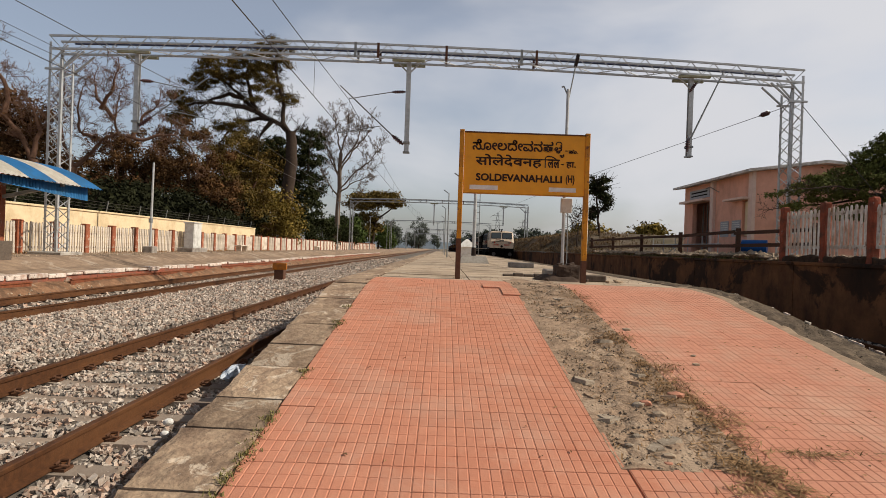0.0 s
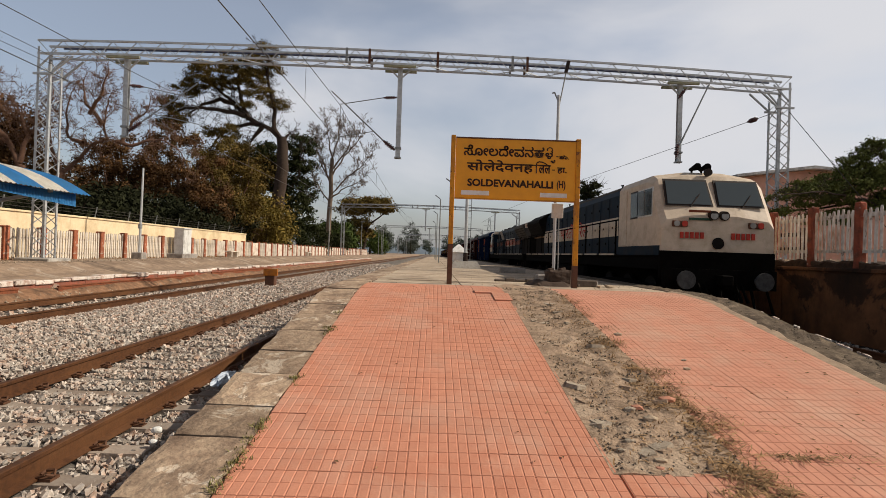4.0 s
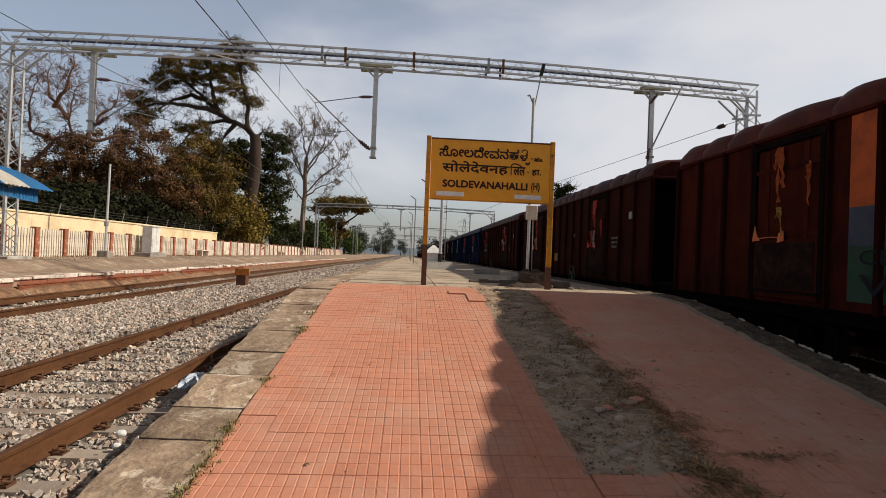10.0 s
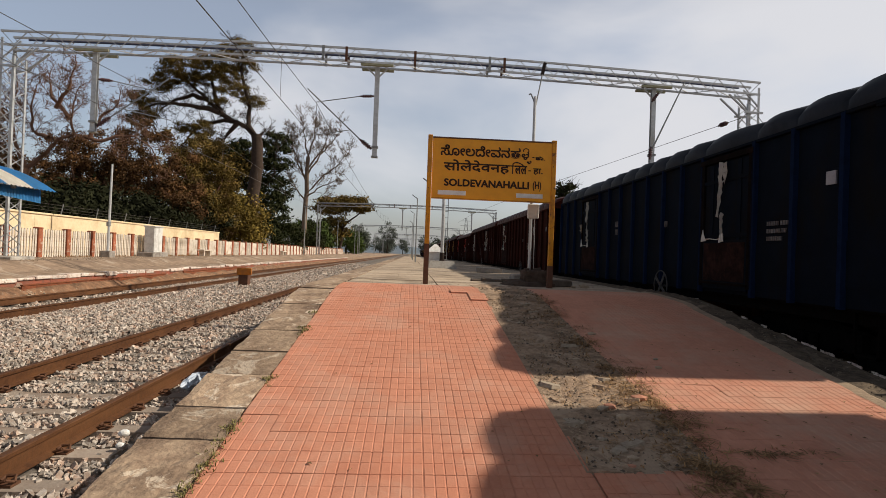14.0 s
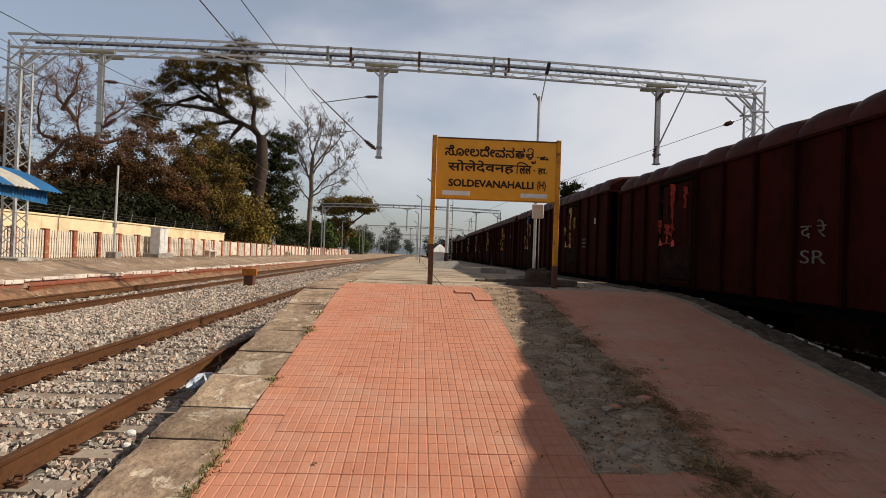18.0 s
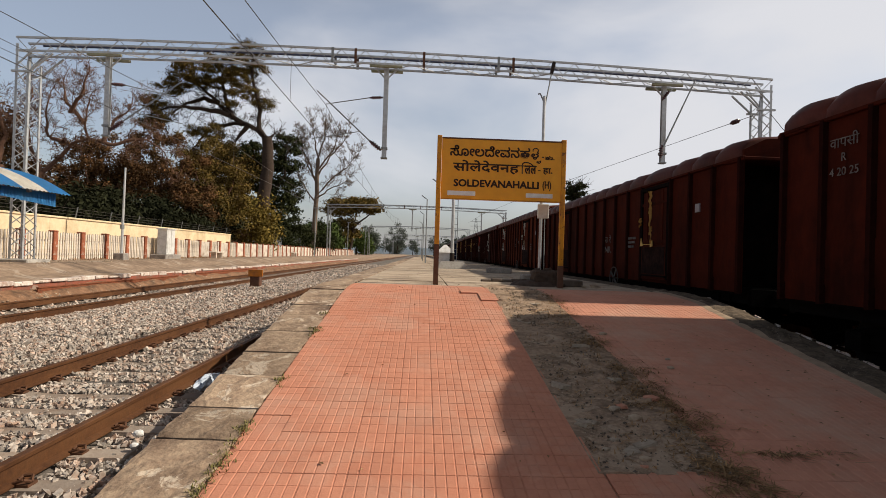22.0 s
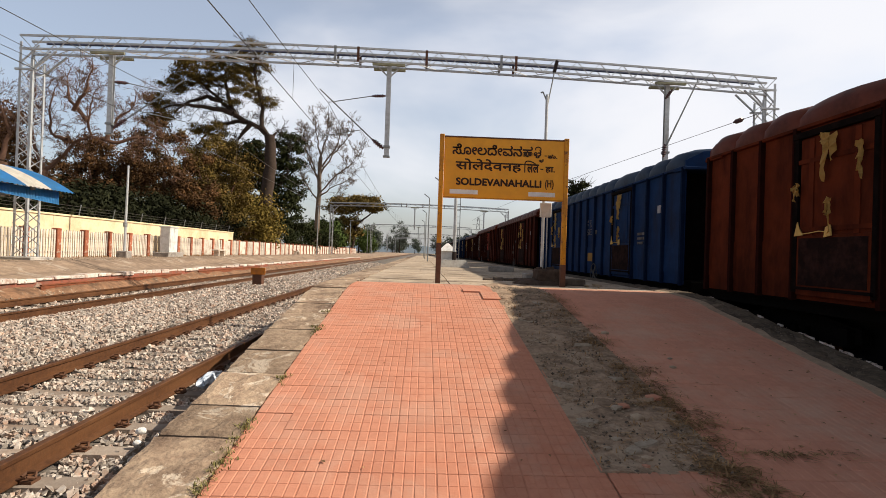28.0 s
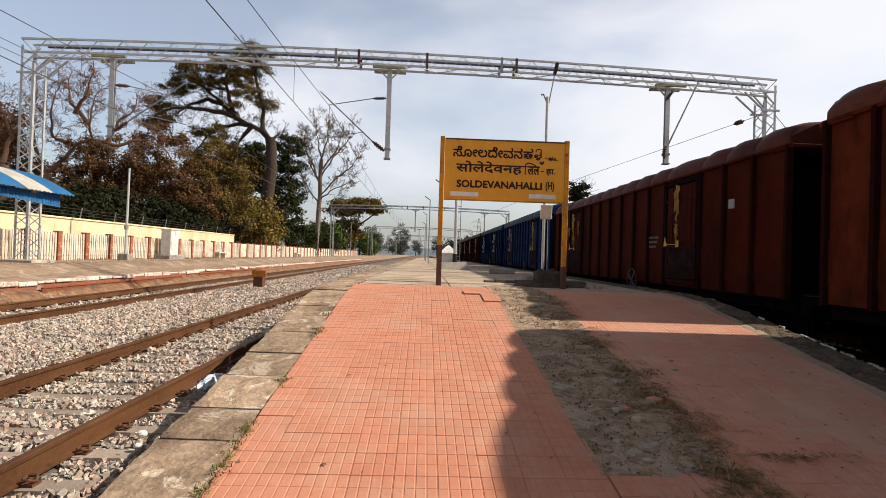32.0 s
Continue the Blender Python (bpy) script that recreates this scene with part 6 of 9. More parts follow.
def grow_tree(label, y0, trunk, limbs, r0, seed, L=2.4, levels=3, up=.06, wig=.3, step=1.0, bark=None, limb_r=.5, twig_r=.5, pads=(), leaf=None, clumps=10, per=70, clump=.38, size=.13, depth=.35, fine_r=.00026):
    """A tree drawn out from its trunk and limbs, given as (x, z) in the plane y0; pads: (x, z, half width, half height) of its foliage."""
    rng = random.Random(seed)
    t = thing("tree", label, "tree")
    V, Fs, ends = [], [], []
    tx = trunk[-1][0]
    for li, line in enumerate([trunk] + list(limbs)):
        lean = 0 if li == 0 else rng.uniform(-depth, depth)
        pts = [Vector((x, y0 + lean * abs(x - tx), z)) for x, z in line]
        fine = []
        for a, b in zip(pts, pts[1:]):
            for u in (0, .33, .67):
                fine.append(a.lerp(b, u) + Vector((rng.uniform(-1, 1), rng.uniform(-1, 1), rng.uniform(-1, 1))) * (b - a).length * (.05 if li else .02))
        fine.append(pts[-1])
        ra = r0 if li == 0 else r0 * limb_r
        rb = r0 * .72 if li == 0 else r0 * limb_r * .28
        rad = [ra + (rb - ra) * i / (len(fine) - 1) for i in range(len(fine))]
        if li == 0:
            rad[0] *= 1.35
        LV, LF = [], []
        tube_path(LV, LF, fine, rad, 9 if li == 0 else 7)
        nm = "limb" if li else "trunk"
        o = new(nm, mesh_of(nm, LV, LF, bark or M_BARK, True))
        o.parent = t
        if li == 0:
            continue
        gone = 0.0
        for i in range(1, len(fine)):
            d = fine[i] - fine[i - 1]
            gone += d.length
            u = i / (len(fine) - 1)
            while gone > step * (1.4 - .8 * u):
                gone -= step * (1.4 - .8 * u)
                q = d.normalized()
                ax = Vector((rng.uniform(-1, 1), rng.uniform(-1, 1), rng.uniform(-1, 1))).normalized()
                q.rotate(Matrix.Rotation(rng.uniform(.4, 1.2), 3, q.cross(ax).normalized()))
                q.z += .25
                grow_branch(V, Fs, rng, fine[i], q.normalized(), L * rng.uniform(.6, 1.15) * (1.1 - .35 * u), min(rad[i] * .5, L * .02 + .006) * twig_r, levels, ends, up, wig, y0 * fine_r)
        grow_branch(V, Fs, rng, fine[-1], (fine[-1] - fine[-2]).normalized(), L, min(rad[-1], L * .03), levels, ends, up, wig, y0 * fine_r)
    o = new("branch_work", mesh_of("branch_work", V, Fs, bark or M_BARK, True))
    o.parent = t
    o["kind"] = "stuff"
    if leaf:
        g = np.random.default_rng(seed)
        C, off = [], []
        for x, z, a, b in pads:
            for _ in range(max(3, int(clumps * a * b * 2))):
                q = g.normal(0, 1, 3)
                q *= g.uniform(.3, 1) ** .5 / np.linalg.norm(q)
                c = np.array([x + q[0] * a, y0 + q[1] * a * 1.1, z + q[2] * b])
                k = int(per * g.uniform(.5, 1.4))
                f = g.normal(0, 1, (k, 3)) * np.array([clump, clump, clump * .45]) * g.uniform(.6, 1.3)
                C.append(c + f)
                off.append(f)
        o = new("crown", leaf_mesh(np.concatenate(C), np.concatenate(off), size, leaf, g))
        o.parent = t
        o["kind"] = "stuff"
    return t


def build_tree(label, base, limbs, blobs, tips, leaf=None, leaves=0, leaf_size=.3, r0=.5, seed=1, twigs=0, bark=None, flat=.5, clump=.7, tw=1.0, name="tree", group="", limb_r=.62):
    """limbs: lists of points from the base up; blobs: (centre, radii) of the crown; tips: branches per blob."""
    rng = random.Random(seed)
    V, Fs, limb_meshes = [], [], []
    nodes = []
    for li, limb in enumerate(limbs):
        pts = [Vector(p) for p in limb]
        fine = []
        for a, b in zip(pts, pts[1:]):
            for u in (0, .25, .5, .75):
                fine.append(a.lerp(b, u) + Vector((rng.uniform(-1, 1), rng.uniform(-1, 1), 0)) * (b - a).length * .035)
        fine.append(pts[-1])
        ra = r0 if li == 0 else r0 * limb_r
        rb = r0 * .55 if li == 0 else r0 * limb_r * .25
        rad = [ra + (rb - ra) * i / (len(fine) - 1) for i in range(len(fine))]
        if li == 0:
            rad[0] *= 1.35
        LV, LF = [], []
        tube_path(LV, LF, fine, rad, 8)
        limb_meshes.append((LV, LF))
        nodes += list(zip(fine[(2 if li else len(fine) // 2):], rad[(2 if li else len(fine) // 2):]))
    ends = []
    for c, r in blobs:
        c = Vector(c)
        for _ in range(tips):
            while True:
                q = Vector((rng.uniform(-1, 1), rng.uniform(-1, 1), rng.uniform(-1, 1)))
                if .25 < q.length < 1:
                    break
            ends.append(c + Vector((q.x * r[0], q.y * r[1], q.z * r[2])))
    root = nodes[0][0]
    ends.sort(key=lambda e: (e - root).length)
    for e in ends:
        best = min(nodes, key=lambda nd: (nd[0] - e).length + max(0, nd[0].z - e.z) * .8)
        a, ra = best
        L = (e - a).length
        r1 = min(ra * .62, .03 + L * .018)
        pts = [a]
        for u in (.35, .7):
            pts.append(a.lerp(e, u) + Vector((rng.uniform(-1, 1), rng.uniform(-1, 1), rng.uniform(-.3, 1))) * L * .09)
        pts.append(e)
        rad = [r1, r1 * .75, r1 * .5, max(r1 * .25, .012)]
        tube_path(V, Fs, pts, rad, 5)
        nodes += list(zip(pts[1:], rad[1:]))
        for _ in range(twigs):
            s = pts[2].lerp(e, rng.random())
            d = Vector((rng.uniform(-1, 1), rng.uniform(-1, 1), rng.uniform(-.2, 1))).normalized() * rng.uniform(.5, 1.3)
            m = s + d * .5 + Vector((rng.uniform(-.1, .1), 0, rng.uniform(-.1, .1)))
            tube_path(V, Fs, [s, m, s + d], [.022 * tw, .016 * tw, .010 * tw], 4)
    t = thing(name, label, "tree" if name != "bush" else "bush", group=group)
    for li, (LV, LF) in enumerate(limb_meshes):
        o = new("limb" if li else "trunk", mesh_of("limb" if li else "trunk", LV, LF, bark or M_BARK, True))
        o.parent = t
    o = new("branch_work", mesh_of("branch_work", V, Fs, bark or M_BARK, True))
    o.parent = t
    o["kind"] = "stuff"
    if leaf and leaves:
        g = np.random.default_rng(seed)
        E = np.array([list(e) for e in ends])
        off = g.normal(0, 1, (leaves, 3)) * np.array([clump, clump, clump * flat])
        C = E[g.integers(0, len(E), leaves)] + off
        # foliage keeps behind the boundary wall
        if base[0] < 0:
            over = (C[:, 0] > -17.75) & (C[:, 2] < 3.4)
            C[over, 0] = -35.5 - C[over, 0]
        me = leaf_mesh(C, off, leaf_size, leaf, g)
        o = new("crown", me)
        o.parent = t
        o["kind"] = "stuff"
    return t


grow_tree("tall wind-swept tree with layered olive crown", 65,
          [(-18.6, .5), (-18.8, 8.0), (-18.4, 11), (-18.5, 13.5), (-18.7, 14.8)],
          [[(-18.7, 14.6), (-19.6, 15.4), (-21.1, 16.3), (-22.5, 16.5), (-24.4, 16.4), (-25.9, 16.1), (-27.3, 14.6), (-28.2, 13.5)],
           [(-21.7, 16.4), (-22.9, 17.2), (-23.9, 18.0), (-24.8, 18.8), (-26.1, 20.0), (-27.5, 21.0), (-29.0, 21.2)],
           [(-22.9, 17.2), (-24.3, 17.5), (-26.0, 17.8), (-28.1, 17.9), (-30.0, 17.9), (-31.5, 17.2)],
           [(-22.9, 17.1), (-23.8, 18.7), (-24.2, 20.2), (-24.8, 21.9), (-24.1, 23.3)],
           [(-18.7, 14.6), (-19.6, 15.9), (-19.6, 16.9), (-19.5, 18.2), (-20.1, 20.0), (-20.6, 22.1), (-20.4, 23.8), (-21.1, 25.0)],
           [(-21.1, 16.3), (-22.1, 15.1), (-22.6, 14.3)], [(-25.2, 19.2), (-27.2, 19.8), (-29.6, 19.4), (-31.4, 18.4)], [(-18.6, 14.4), (-17.8, 15.2)]],
          .80, 3, L=1.5, levels=3, step=.5, limb_r=.40, twig_r=1.2, up=.02, wig=.32,
          pads=[(-21.1, 24.9, 2.4, .7), (-23.1, 23.3, 3.1, .9), (-26.2, 22.3, 3.4, .9), (-28.7, 21.4, 1.9, .8), (-30.1, 20.2, 1.5, .8), (-31.9, 18.4, 1.5, 1.0), (-30.8, 16.9, 1.4, .7), (-25.6, 20.9, 2.0, .5), (-22.4, 21.7, 1.9, .9), (-21.3, 19.9, 1.9, .8), (-19.1, 18.7, 1.4, .7), (-19.9, 22.8, 1.1, .8), (-24.9, 15.2, 1.4, 1.0), (-23.4, 13.4, 1.0, .9), (-27.3, 15.4, 1.0, .6), (-32.3, 15.8, 1.3, .9), (-23.3, 18.7, .9, .5)],
          leaf=L_OLIVE, clumps=10, per=125, clump=.33, size=.105)
DARK_PADS = [(-24.1, 13.0, 2.8, 1.9), (-17.9, 15.2, 1.8, 1.5), (-17.4, 13.2, 1.6, 2.0), (-22.6, 10.8, 2.2, 2.0), (-17.9, 9.0, 2.2, 2.3), (-26.1, 11.0, 1.8, 2.0), (-17.2, 5.8, 2.2, 1.9), (-21.9, 13.8, 2.2, 1.8), (-27.2, 6.9, 2.2, 1.9), (-24.3, 7.0, 2.2, 1.9), (-19.6, 11.7, 1.5, 2.2), (-20.6, 8.0, 1.8, 2.0)]
grow_tree("dense dark green tree behind the fence", 71, [(-20.6, .5), (-20.4, 5), (-20.0, 8)],
          [[(-20.0, 7.5), (-22.5, 10), (-24.5, 12.4)], [(-20.0, 8), (-17.8, 11), (-17.2, 14.6)], [(-20.2, 6), (-16.8, 8.4)], [(-20.4, 5), (-25, 7), (-27, 9.5)]],
          .45, 5, L=1.6, levels=2, step=.9, limb_r=.5, pads=DARK_PADS, leaf=L_DARK, clumps=5, per=70, clump=.42, size=.2)
build_tree("olive-brown tree filling the gap beside the tall trunk", (0, 0, 0),
           [[(-25, 70, .5), (-25, 70, 6), (-24.5, 70, 10)], [(-24.8, 70, 7), (-27.5, 70, 10), (-28.5, 70, 13)], [(-24.8, 70, 8), (-22.5, 70, 11), (-21.5, 70, 13)]],
           [((-25.5, 70, 12.6), (3.4, 2.5, 2.0)), ((-22.6, 70, 11.6), (2.4, 2, 2.2)), ((-28.4, 70, 11.6), (2.6, 2, 2.2)), ((-25, 70, 8.6), (4.2, 2.5, 2.4))],
           45, L_OLIVE, 16000, .16, .35, 15, flat=.6, clump=.5, twigs=2, limb_r=.4)
build_tree("round yellow-green bush behind the fence", (0, 0, 0),
           [[(-18.0, 58, .5), (-18.0, 58, 2.5), (-18.0, 58, 4)]], [((-18.3, 58, 4.8), (2.9, 2, 3.0)), ((-16.6, 58, 3.8), (1.6, 1.5, 2.2)), ((-19.8, 58, 3.8), (1.8, 1.5, 2.2))],
           60, L_YELLOW, 9000, .17, .2, 6, clump=.4, flat=.9, name="bush")
grow_tree("tall bare tree with a fan of fine branches", 88, [(-17.6, .5), (-17.2, 6.9), (-17.0, 10.6), (-17.0, 16.4)],
          [[(-17.0, 11.6), (-18.1, 14.8), (-19.4, 17.6), (-20.2, 19.6)], [(-17.0, 16.2), (-17.6, 19.0), (-18.0, 21.2)], [(-17.0, 16.2), (-16.2, 19.4), (-16.1, 21.6)],
           [(-17.0, 13.4), (-15.0, 16.7), (-13.2, 18.8), (-12.4, 20.2)], [(-17.0, 10.6), (-14.4, 13.5), (-12.2, 14.8), (-11.0, 16.4)], [(-17.0, 9.2), (-18.8, 11.3), (-19.8, 12.8)],
           [(-17.0, 14.8), (-14.5, 17.9), (-14.0, 20.0)], [(-17.0, 12.5), (-18.9, 15.8), (-19.7, 18.6)], [(-17.1, 9.8), (-15.2, 11.4), (-12.6, 12.4)]],
          .43, 8, L=1.9, levels=4, step=.85, up=.10, wig=.22, limb_r=.34, twig_r=.8, bark=M_BARK_P, fine_r=.00019)
grow_tree("bare spreading tree with twisted brown branches", 37, [(-25.9, .5), (-25.8, 4.4), (-25.3, 6.2)],
          [[(-25.3, 6.2), (-24.1, 7.2), (-23.4, 8.1), (-22.4, 8.6), (-22.6, 9.9), (-22.4, 11.0)], [(-23.4, 8.1), (-24.1, 8.3), (-24.9, 8.5), (-25.1, 9.8), (-24.9, 10.9)],
           [(-22.4, 8.6), (-21.3, 8.4), (-20.3, 8.9), (-19.4, 8.9), (-18.4, 8.2)], [(-22.6, 9.9), (-21.7, 10.9), (-21.3, 12.0)], [(-22.5, 9.6), (-23.8, 10.8), (-24.0, 12.0)], [(-25.2, 6.0), (-26.2, 7.6), (-26.6, 9.6), (-26.2, 11.2)], [(-21.3, 8.4), (-20.6, 9.8), (-19.6, 10.6)]],
          .34, 9, L=1.35, levels=4, step=.5, up=.03, wig=.36, limb_r=.42, twig_r=.85, bark=M_BARK_L, depth=.6)
grow_tree("bare leaning tree behind the shelter", 36, [(-26.6, .5), (-26.9, 4.8), (-27.3, 6.4)],
          [[(-27.3, 6.2), (-27.9, 7.7), (-28.9, 9.2), (-29.8, 10.1), (-30.8, 10.9)], [(-28.0, 7.9), (-29.0, 8.2), (-30.3, 8.2)], [(-28.9, 9.2), (-28.8, 10.8), (-29.4, 12.1), (-29.6, 13.0)], [(-27.4, 6.6), (-26.9, 8.4), (-27.6, 10.2)]],
          .38, 19, L=1.4, levels=4, step=.5, up=.05, wig=.36, limb_r=.5, twig_r=.85, bark=M_BARK_L, depth=.6)
build_tree("rust-brown tree with sparse drying leaves", (0, 0, 0),
           [[(-30, 38, .5), (-29.5, 38, 4), (-29.5, 38, 6)], [(-29.6, 38, 5), (-31, 38, 7), (-31.5, 38, 9)]],
           [((-30.2, 38, 9.4), (2.6, 2.5, 2.0)), ((-29.5, 38, 6.6), (2.6, 2.2, 1.8)), ((-27.5, 38, 5), (2.5, 2, 2.4))], 80, L_BROWN, 24000, .13, .3, 14, clump=.45)
for i, (x, y, h, w, lf, n) in enumerate(((-27, 47, 12.2, 3.8, L_BROWN, 9000), (-22.8, 48, 12.6, 3.8, L_BROWN, 11000), (-19.6, 52, 12.4, 3.0, L_OLIVE, 9000), (-24.5, 56, 14.0, 3.8, L_OLIVE, 7000), (-31, 52, 11.5, 3.8, L_BROWN, 8000))):
    build_tree("brown-tinged scrubby tree behind the yellow wall" if lf is L_BROWN else "dense scrubby green tree behind the yellow wall", (-1, 0, 0), [[(x, y, .5), (x + .3, y, h * .35), (x, y, h * .6)], [(x, y, h * .3), (x - 1.5, y, h * .6), (x - 2, y, h * .8)], [(x, y, h * .35), (x + 1.6, y, h * .6), (x + 2.1, y, h * .75)]],
               [((x, y, h * .68), (w, 2.5, h * .3)), ((x - w * .5, y, h * .45), (w * .7, 2, h * .28)), ((x + w * .5, y, h * .42), (w * .7, 2, h * .3))], 30, lf, int(n * 2.6), .12, .20, 30 + i, twigs=3, clump=.34, flat=.7, group="trees behind the wall", bark=M_BARK_L)
# undergrowth whose shade is put into the leaf colour
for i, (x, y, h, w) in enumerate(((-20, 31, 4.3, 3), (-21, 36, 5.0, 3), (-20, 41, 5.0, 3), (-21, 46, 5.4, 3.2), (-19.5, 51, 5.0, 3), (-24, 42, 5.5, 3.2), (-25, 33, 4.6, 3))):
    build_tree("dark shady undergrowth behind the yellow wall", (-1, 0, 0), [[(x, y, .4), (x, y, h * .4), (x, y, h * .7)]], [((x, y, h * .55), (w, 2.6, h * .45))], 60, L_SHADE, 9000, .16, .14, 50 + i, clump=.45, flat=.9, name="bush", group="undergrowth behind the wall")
for i, (x, y, h, w) in enumerate(((-18.2, 67, 5.0, 2.4), (-17.5, 78, 5.4, 2.8), (-18, 95, 6.0, 3.4), (-20.5, 60, 4.6, 2.2))):
    build_tree("dark green thicket behind the fence", (0, 0, 0), [[(x, y, .4), (x, y, h * .4), (x, y, h * .7)]], [((x, y, h * .5), (w, 2.2, h * .48))], 40, L_DARK, 6000, .17, .16, 160 + i, clump=.45, flat=.8, name="bush", group="thickets behind the fence")
# farther down the line
build_tree("flat-topped acacia far down the line", (0, 0, 0), [[(-18, 135, .5), (-17, 135, 6), (-16.5, 135, 9)], [(-17, 135, 7), (-21, 135, 11), (-23, 135, 13)], [(-16.8, 135, 8), (-13, 135, 11), (-10.8, 135, 13.2)]],
           [((-17, 135, 13.6), (6.5, 4, 1.3)), ((-20, 135, 12), (4, 3, 1.2)), ((-13, 135, 12.6), (3, 3, .9)), ((-19, 135, 7), (3, 3, 3))], 45, L_OLIVE, 9000, .42, .4, 70, flat=.4, clump=.9)
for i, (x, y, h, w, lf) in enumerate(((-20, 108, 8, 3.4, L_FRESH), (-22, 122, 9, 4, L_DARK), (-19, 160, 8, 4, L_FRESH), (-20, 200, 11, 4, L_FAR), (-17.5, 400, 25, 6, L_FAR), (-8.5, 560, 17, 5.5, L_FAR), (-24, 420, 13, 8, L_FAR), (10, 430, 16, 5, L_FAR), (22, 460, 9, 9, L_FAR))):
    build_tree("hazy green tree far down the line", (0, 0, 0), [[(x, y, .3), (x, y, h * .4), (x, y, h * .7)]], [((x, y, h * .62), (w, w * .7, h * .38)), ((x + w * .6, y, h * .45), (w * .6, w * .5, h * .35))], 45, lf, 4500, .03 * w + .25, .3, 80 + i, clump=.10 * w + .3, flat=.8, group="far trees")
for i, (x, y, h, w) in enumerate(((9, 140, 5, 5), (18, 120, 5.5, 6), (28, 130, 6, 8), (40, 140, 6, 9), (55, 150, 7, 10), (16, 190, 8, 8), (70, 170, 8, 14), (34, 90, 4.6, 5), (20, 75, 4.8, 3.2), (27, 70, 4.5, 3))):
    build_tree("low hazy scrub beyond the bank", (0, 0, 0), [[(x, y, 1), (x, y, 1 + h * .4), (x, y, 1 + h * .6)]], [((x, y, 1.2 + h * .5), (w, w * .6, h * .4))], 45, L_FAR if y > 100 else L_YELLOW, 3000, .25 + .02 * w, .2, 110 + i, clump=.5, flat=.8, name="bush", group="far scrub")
# right-hand side
grow_tree("leafy dark green tree reaching over the fence", 19.3, [(17.0, 1.3), (16.8, 2.8), (16.4, 3.6)],
          [[(16.4, 3.5), (15.2, 3.9), (13.8, 4.1), (12.6, 4.0), (11.5, 3.84)], [(16.4, 3.5), (15.6, 4.4), (14.8, 4.9)], [(16.5, 3.4), (16.4, 4.8), (15.6, 5.6)], [(16.6, 3.2), (17.8, 4.4), (18.4, 5.4)], [(15.2, 3.9), (13.6, 3.6), (12.2, 3.4)]],
          .11, 140, L=.4, levels=2, step=.25, limb_r=.4, twig_r=.5, up=.03, wig=.3,
          pads=[(13.4, 4.48, .50, .14), (14.1, 4.62, .45, .2), (14.8, 4.9, .45, .24), (15.5, 5.1, .5, .34), (13.1, 4.19, .65, .16), (14.0, 4.28, .8, .22), (14.9, 4.42, .8, .3), (12.4, 3.96, .50, .08), (13.4, 3.84, .57, .2), (14.4, 3.95, .65, .19), (11.7, 3.84, .32, .05), (12.5, 3.45, .43, .14), (15.8, 4.8, .5, .43), (16.6, 5.0, .8, .5), (17.6, 5.1, .9, .6), (15.6, 3.7, .7, .3), (16.6, 4.0, .8, .5), (18.2, 4.2, .9, .7), (14.6, 3.3, .6, .3), (13.6, 3.2, .5, .25), (15.3, 5.6, .32, .3), (15.6, 5.9, .25, .3), (14.8, 5.3, .35, .18), (16.2, 5.8, .4, .35)],
          leaf=L_BUSH, clumps=230, per=24, clump=.10, size=.055, depth=.3)
build_tree("slender tree with a dark clumped top", (0, 0, 0), [[(13.2, 46, 2.5), (13.1, 46, 5), (12.8, 46, 7)], [(13.1, 46, 5), (14, 46, 6), (14.3, 46, 6.8)]],
           [((13.0, 46, 7.4), (.95, .9, .85)), ((13.0, 46, 7.0), (.8, .8, .8)), ((13.7, 46, 5.9), (.4, .5, .7)), ((12.6, 46, 5.0), (.3, .3, .5))], 26, L_DARK, 4200, .12, .12, 141, clump=.2, twigs=2)
build_tree("small leafless shrub on the bank", (0, 0, 0), [[(10.9, 44, 2), (10.9, 44, 3), (11, 44, 4)]], [((11, 44, 4.2), (.9, .8, 1.2))], 35, r0=.06, seed=142, twigs=3, bark=M_BARK)


def build_pylon(x, y, h):
    t = thing("power_pylon", "thin lattice power pylon on the horizon", "pylon", group="far pylons")
    bm = bmesh.new()
    w = h * .11
    for sx in (-1, 1):
        bar(bm, (x + sx * w, y, 0), (x + sx * w * .15, y, h), .25)
    for i in range(7):
        u, v = i / 7, (i + 1) / 7
        bar(bm, (x - w * (1 - .85 * u), y, h * u), (x + w * (1 - .85 * v), y, h * v), .16)
        bar(bm, (x + w * (1 - .85 * u), y, h * u), (x - w * (1 - .85 * v), y, h * v), .16)
    part("tower", bm, M_GALV_D, t)
    for u in (.68, .8, .92):
        part("crossarm", bars(((x - h * .14, y, h * u), (x + h * .14, y, h * u), .2)), M_GALV_D, t)


build_pylon(38, 380, 28)
build_pylon(62, 420, 26)
build_pylon(130, 420, 22)
# low hills closing the distance; the blue haze is put into their colour
bm = bmesh.new()
ring_a, ring_b = [], []
for i in range(73):
    a = math.radians(-90 + i * 2.5)
    R = 1500
    hgt = 14 + 16 * max(0, noise.noise((i * .16, 4, 0))) + 6 * noise.noise((i * .6, 9, 0))
    ring_a.append((R * math.sin(a), R * math.cos(a), -2))
    ring_b.append((R * math.sin(a) * 1.02, R * math.cos(a) * 1.02, hgt))
loft(bm, [ring_a, ring_b], closed=False)
bmesh.ops.solidify(bm, geom=bm.faces[:], thickness=8)
tagged(part("backdrop", bm, mat("hazy_hills", (0.30, 0.35, 0.40), (0.26, 0.31, 0.36), 1.0, .01, bump=0)), "low hazy blue hills on the horizon", "hills", kind="structure")


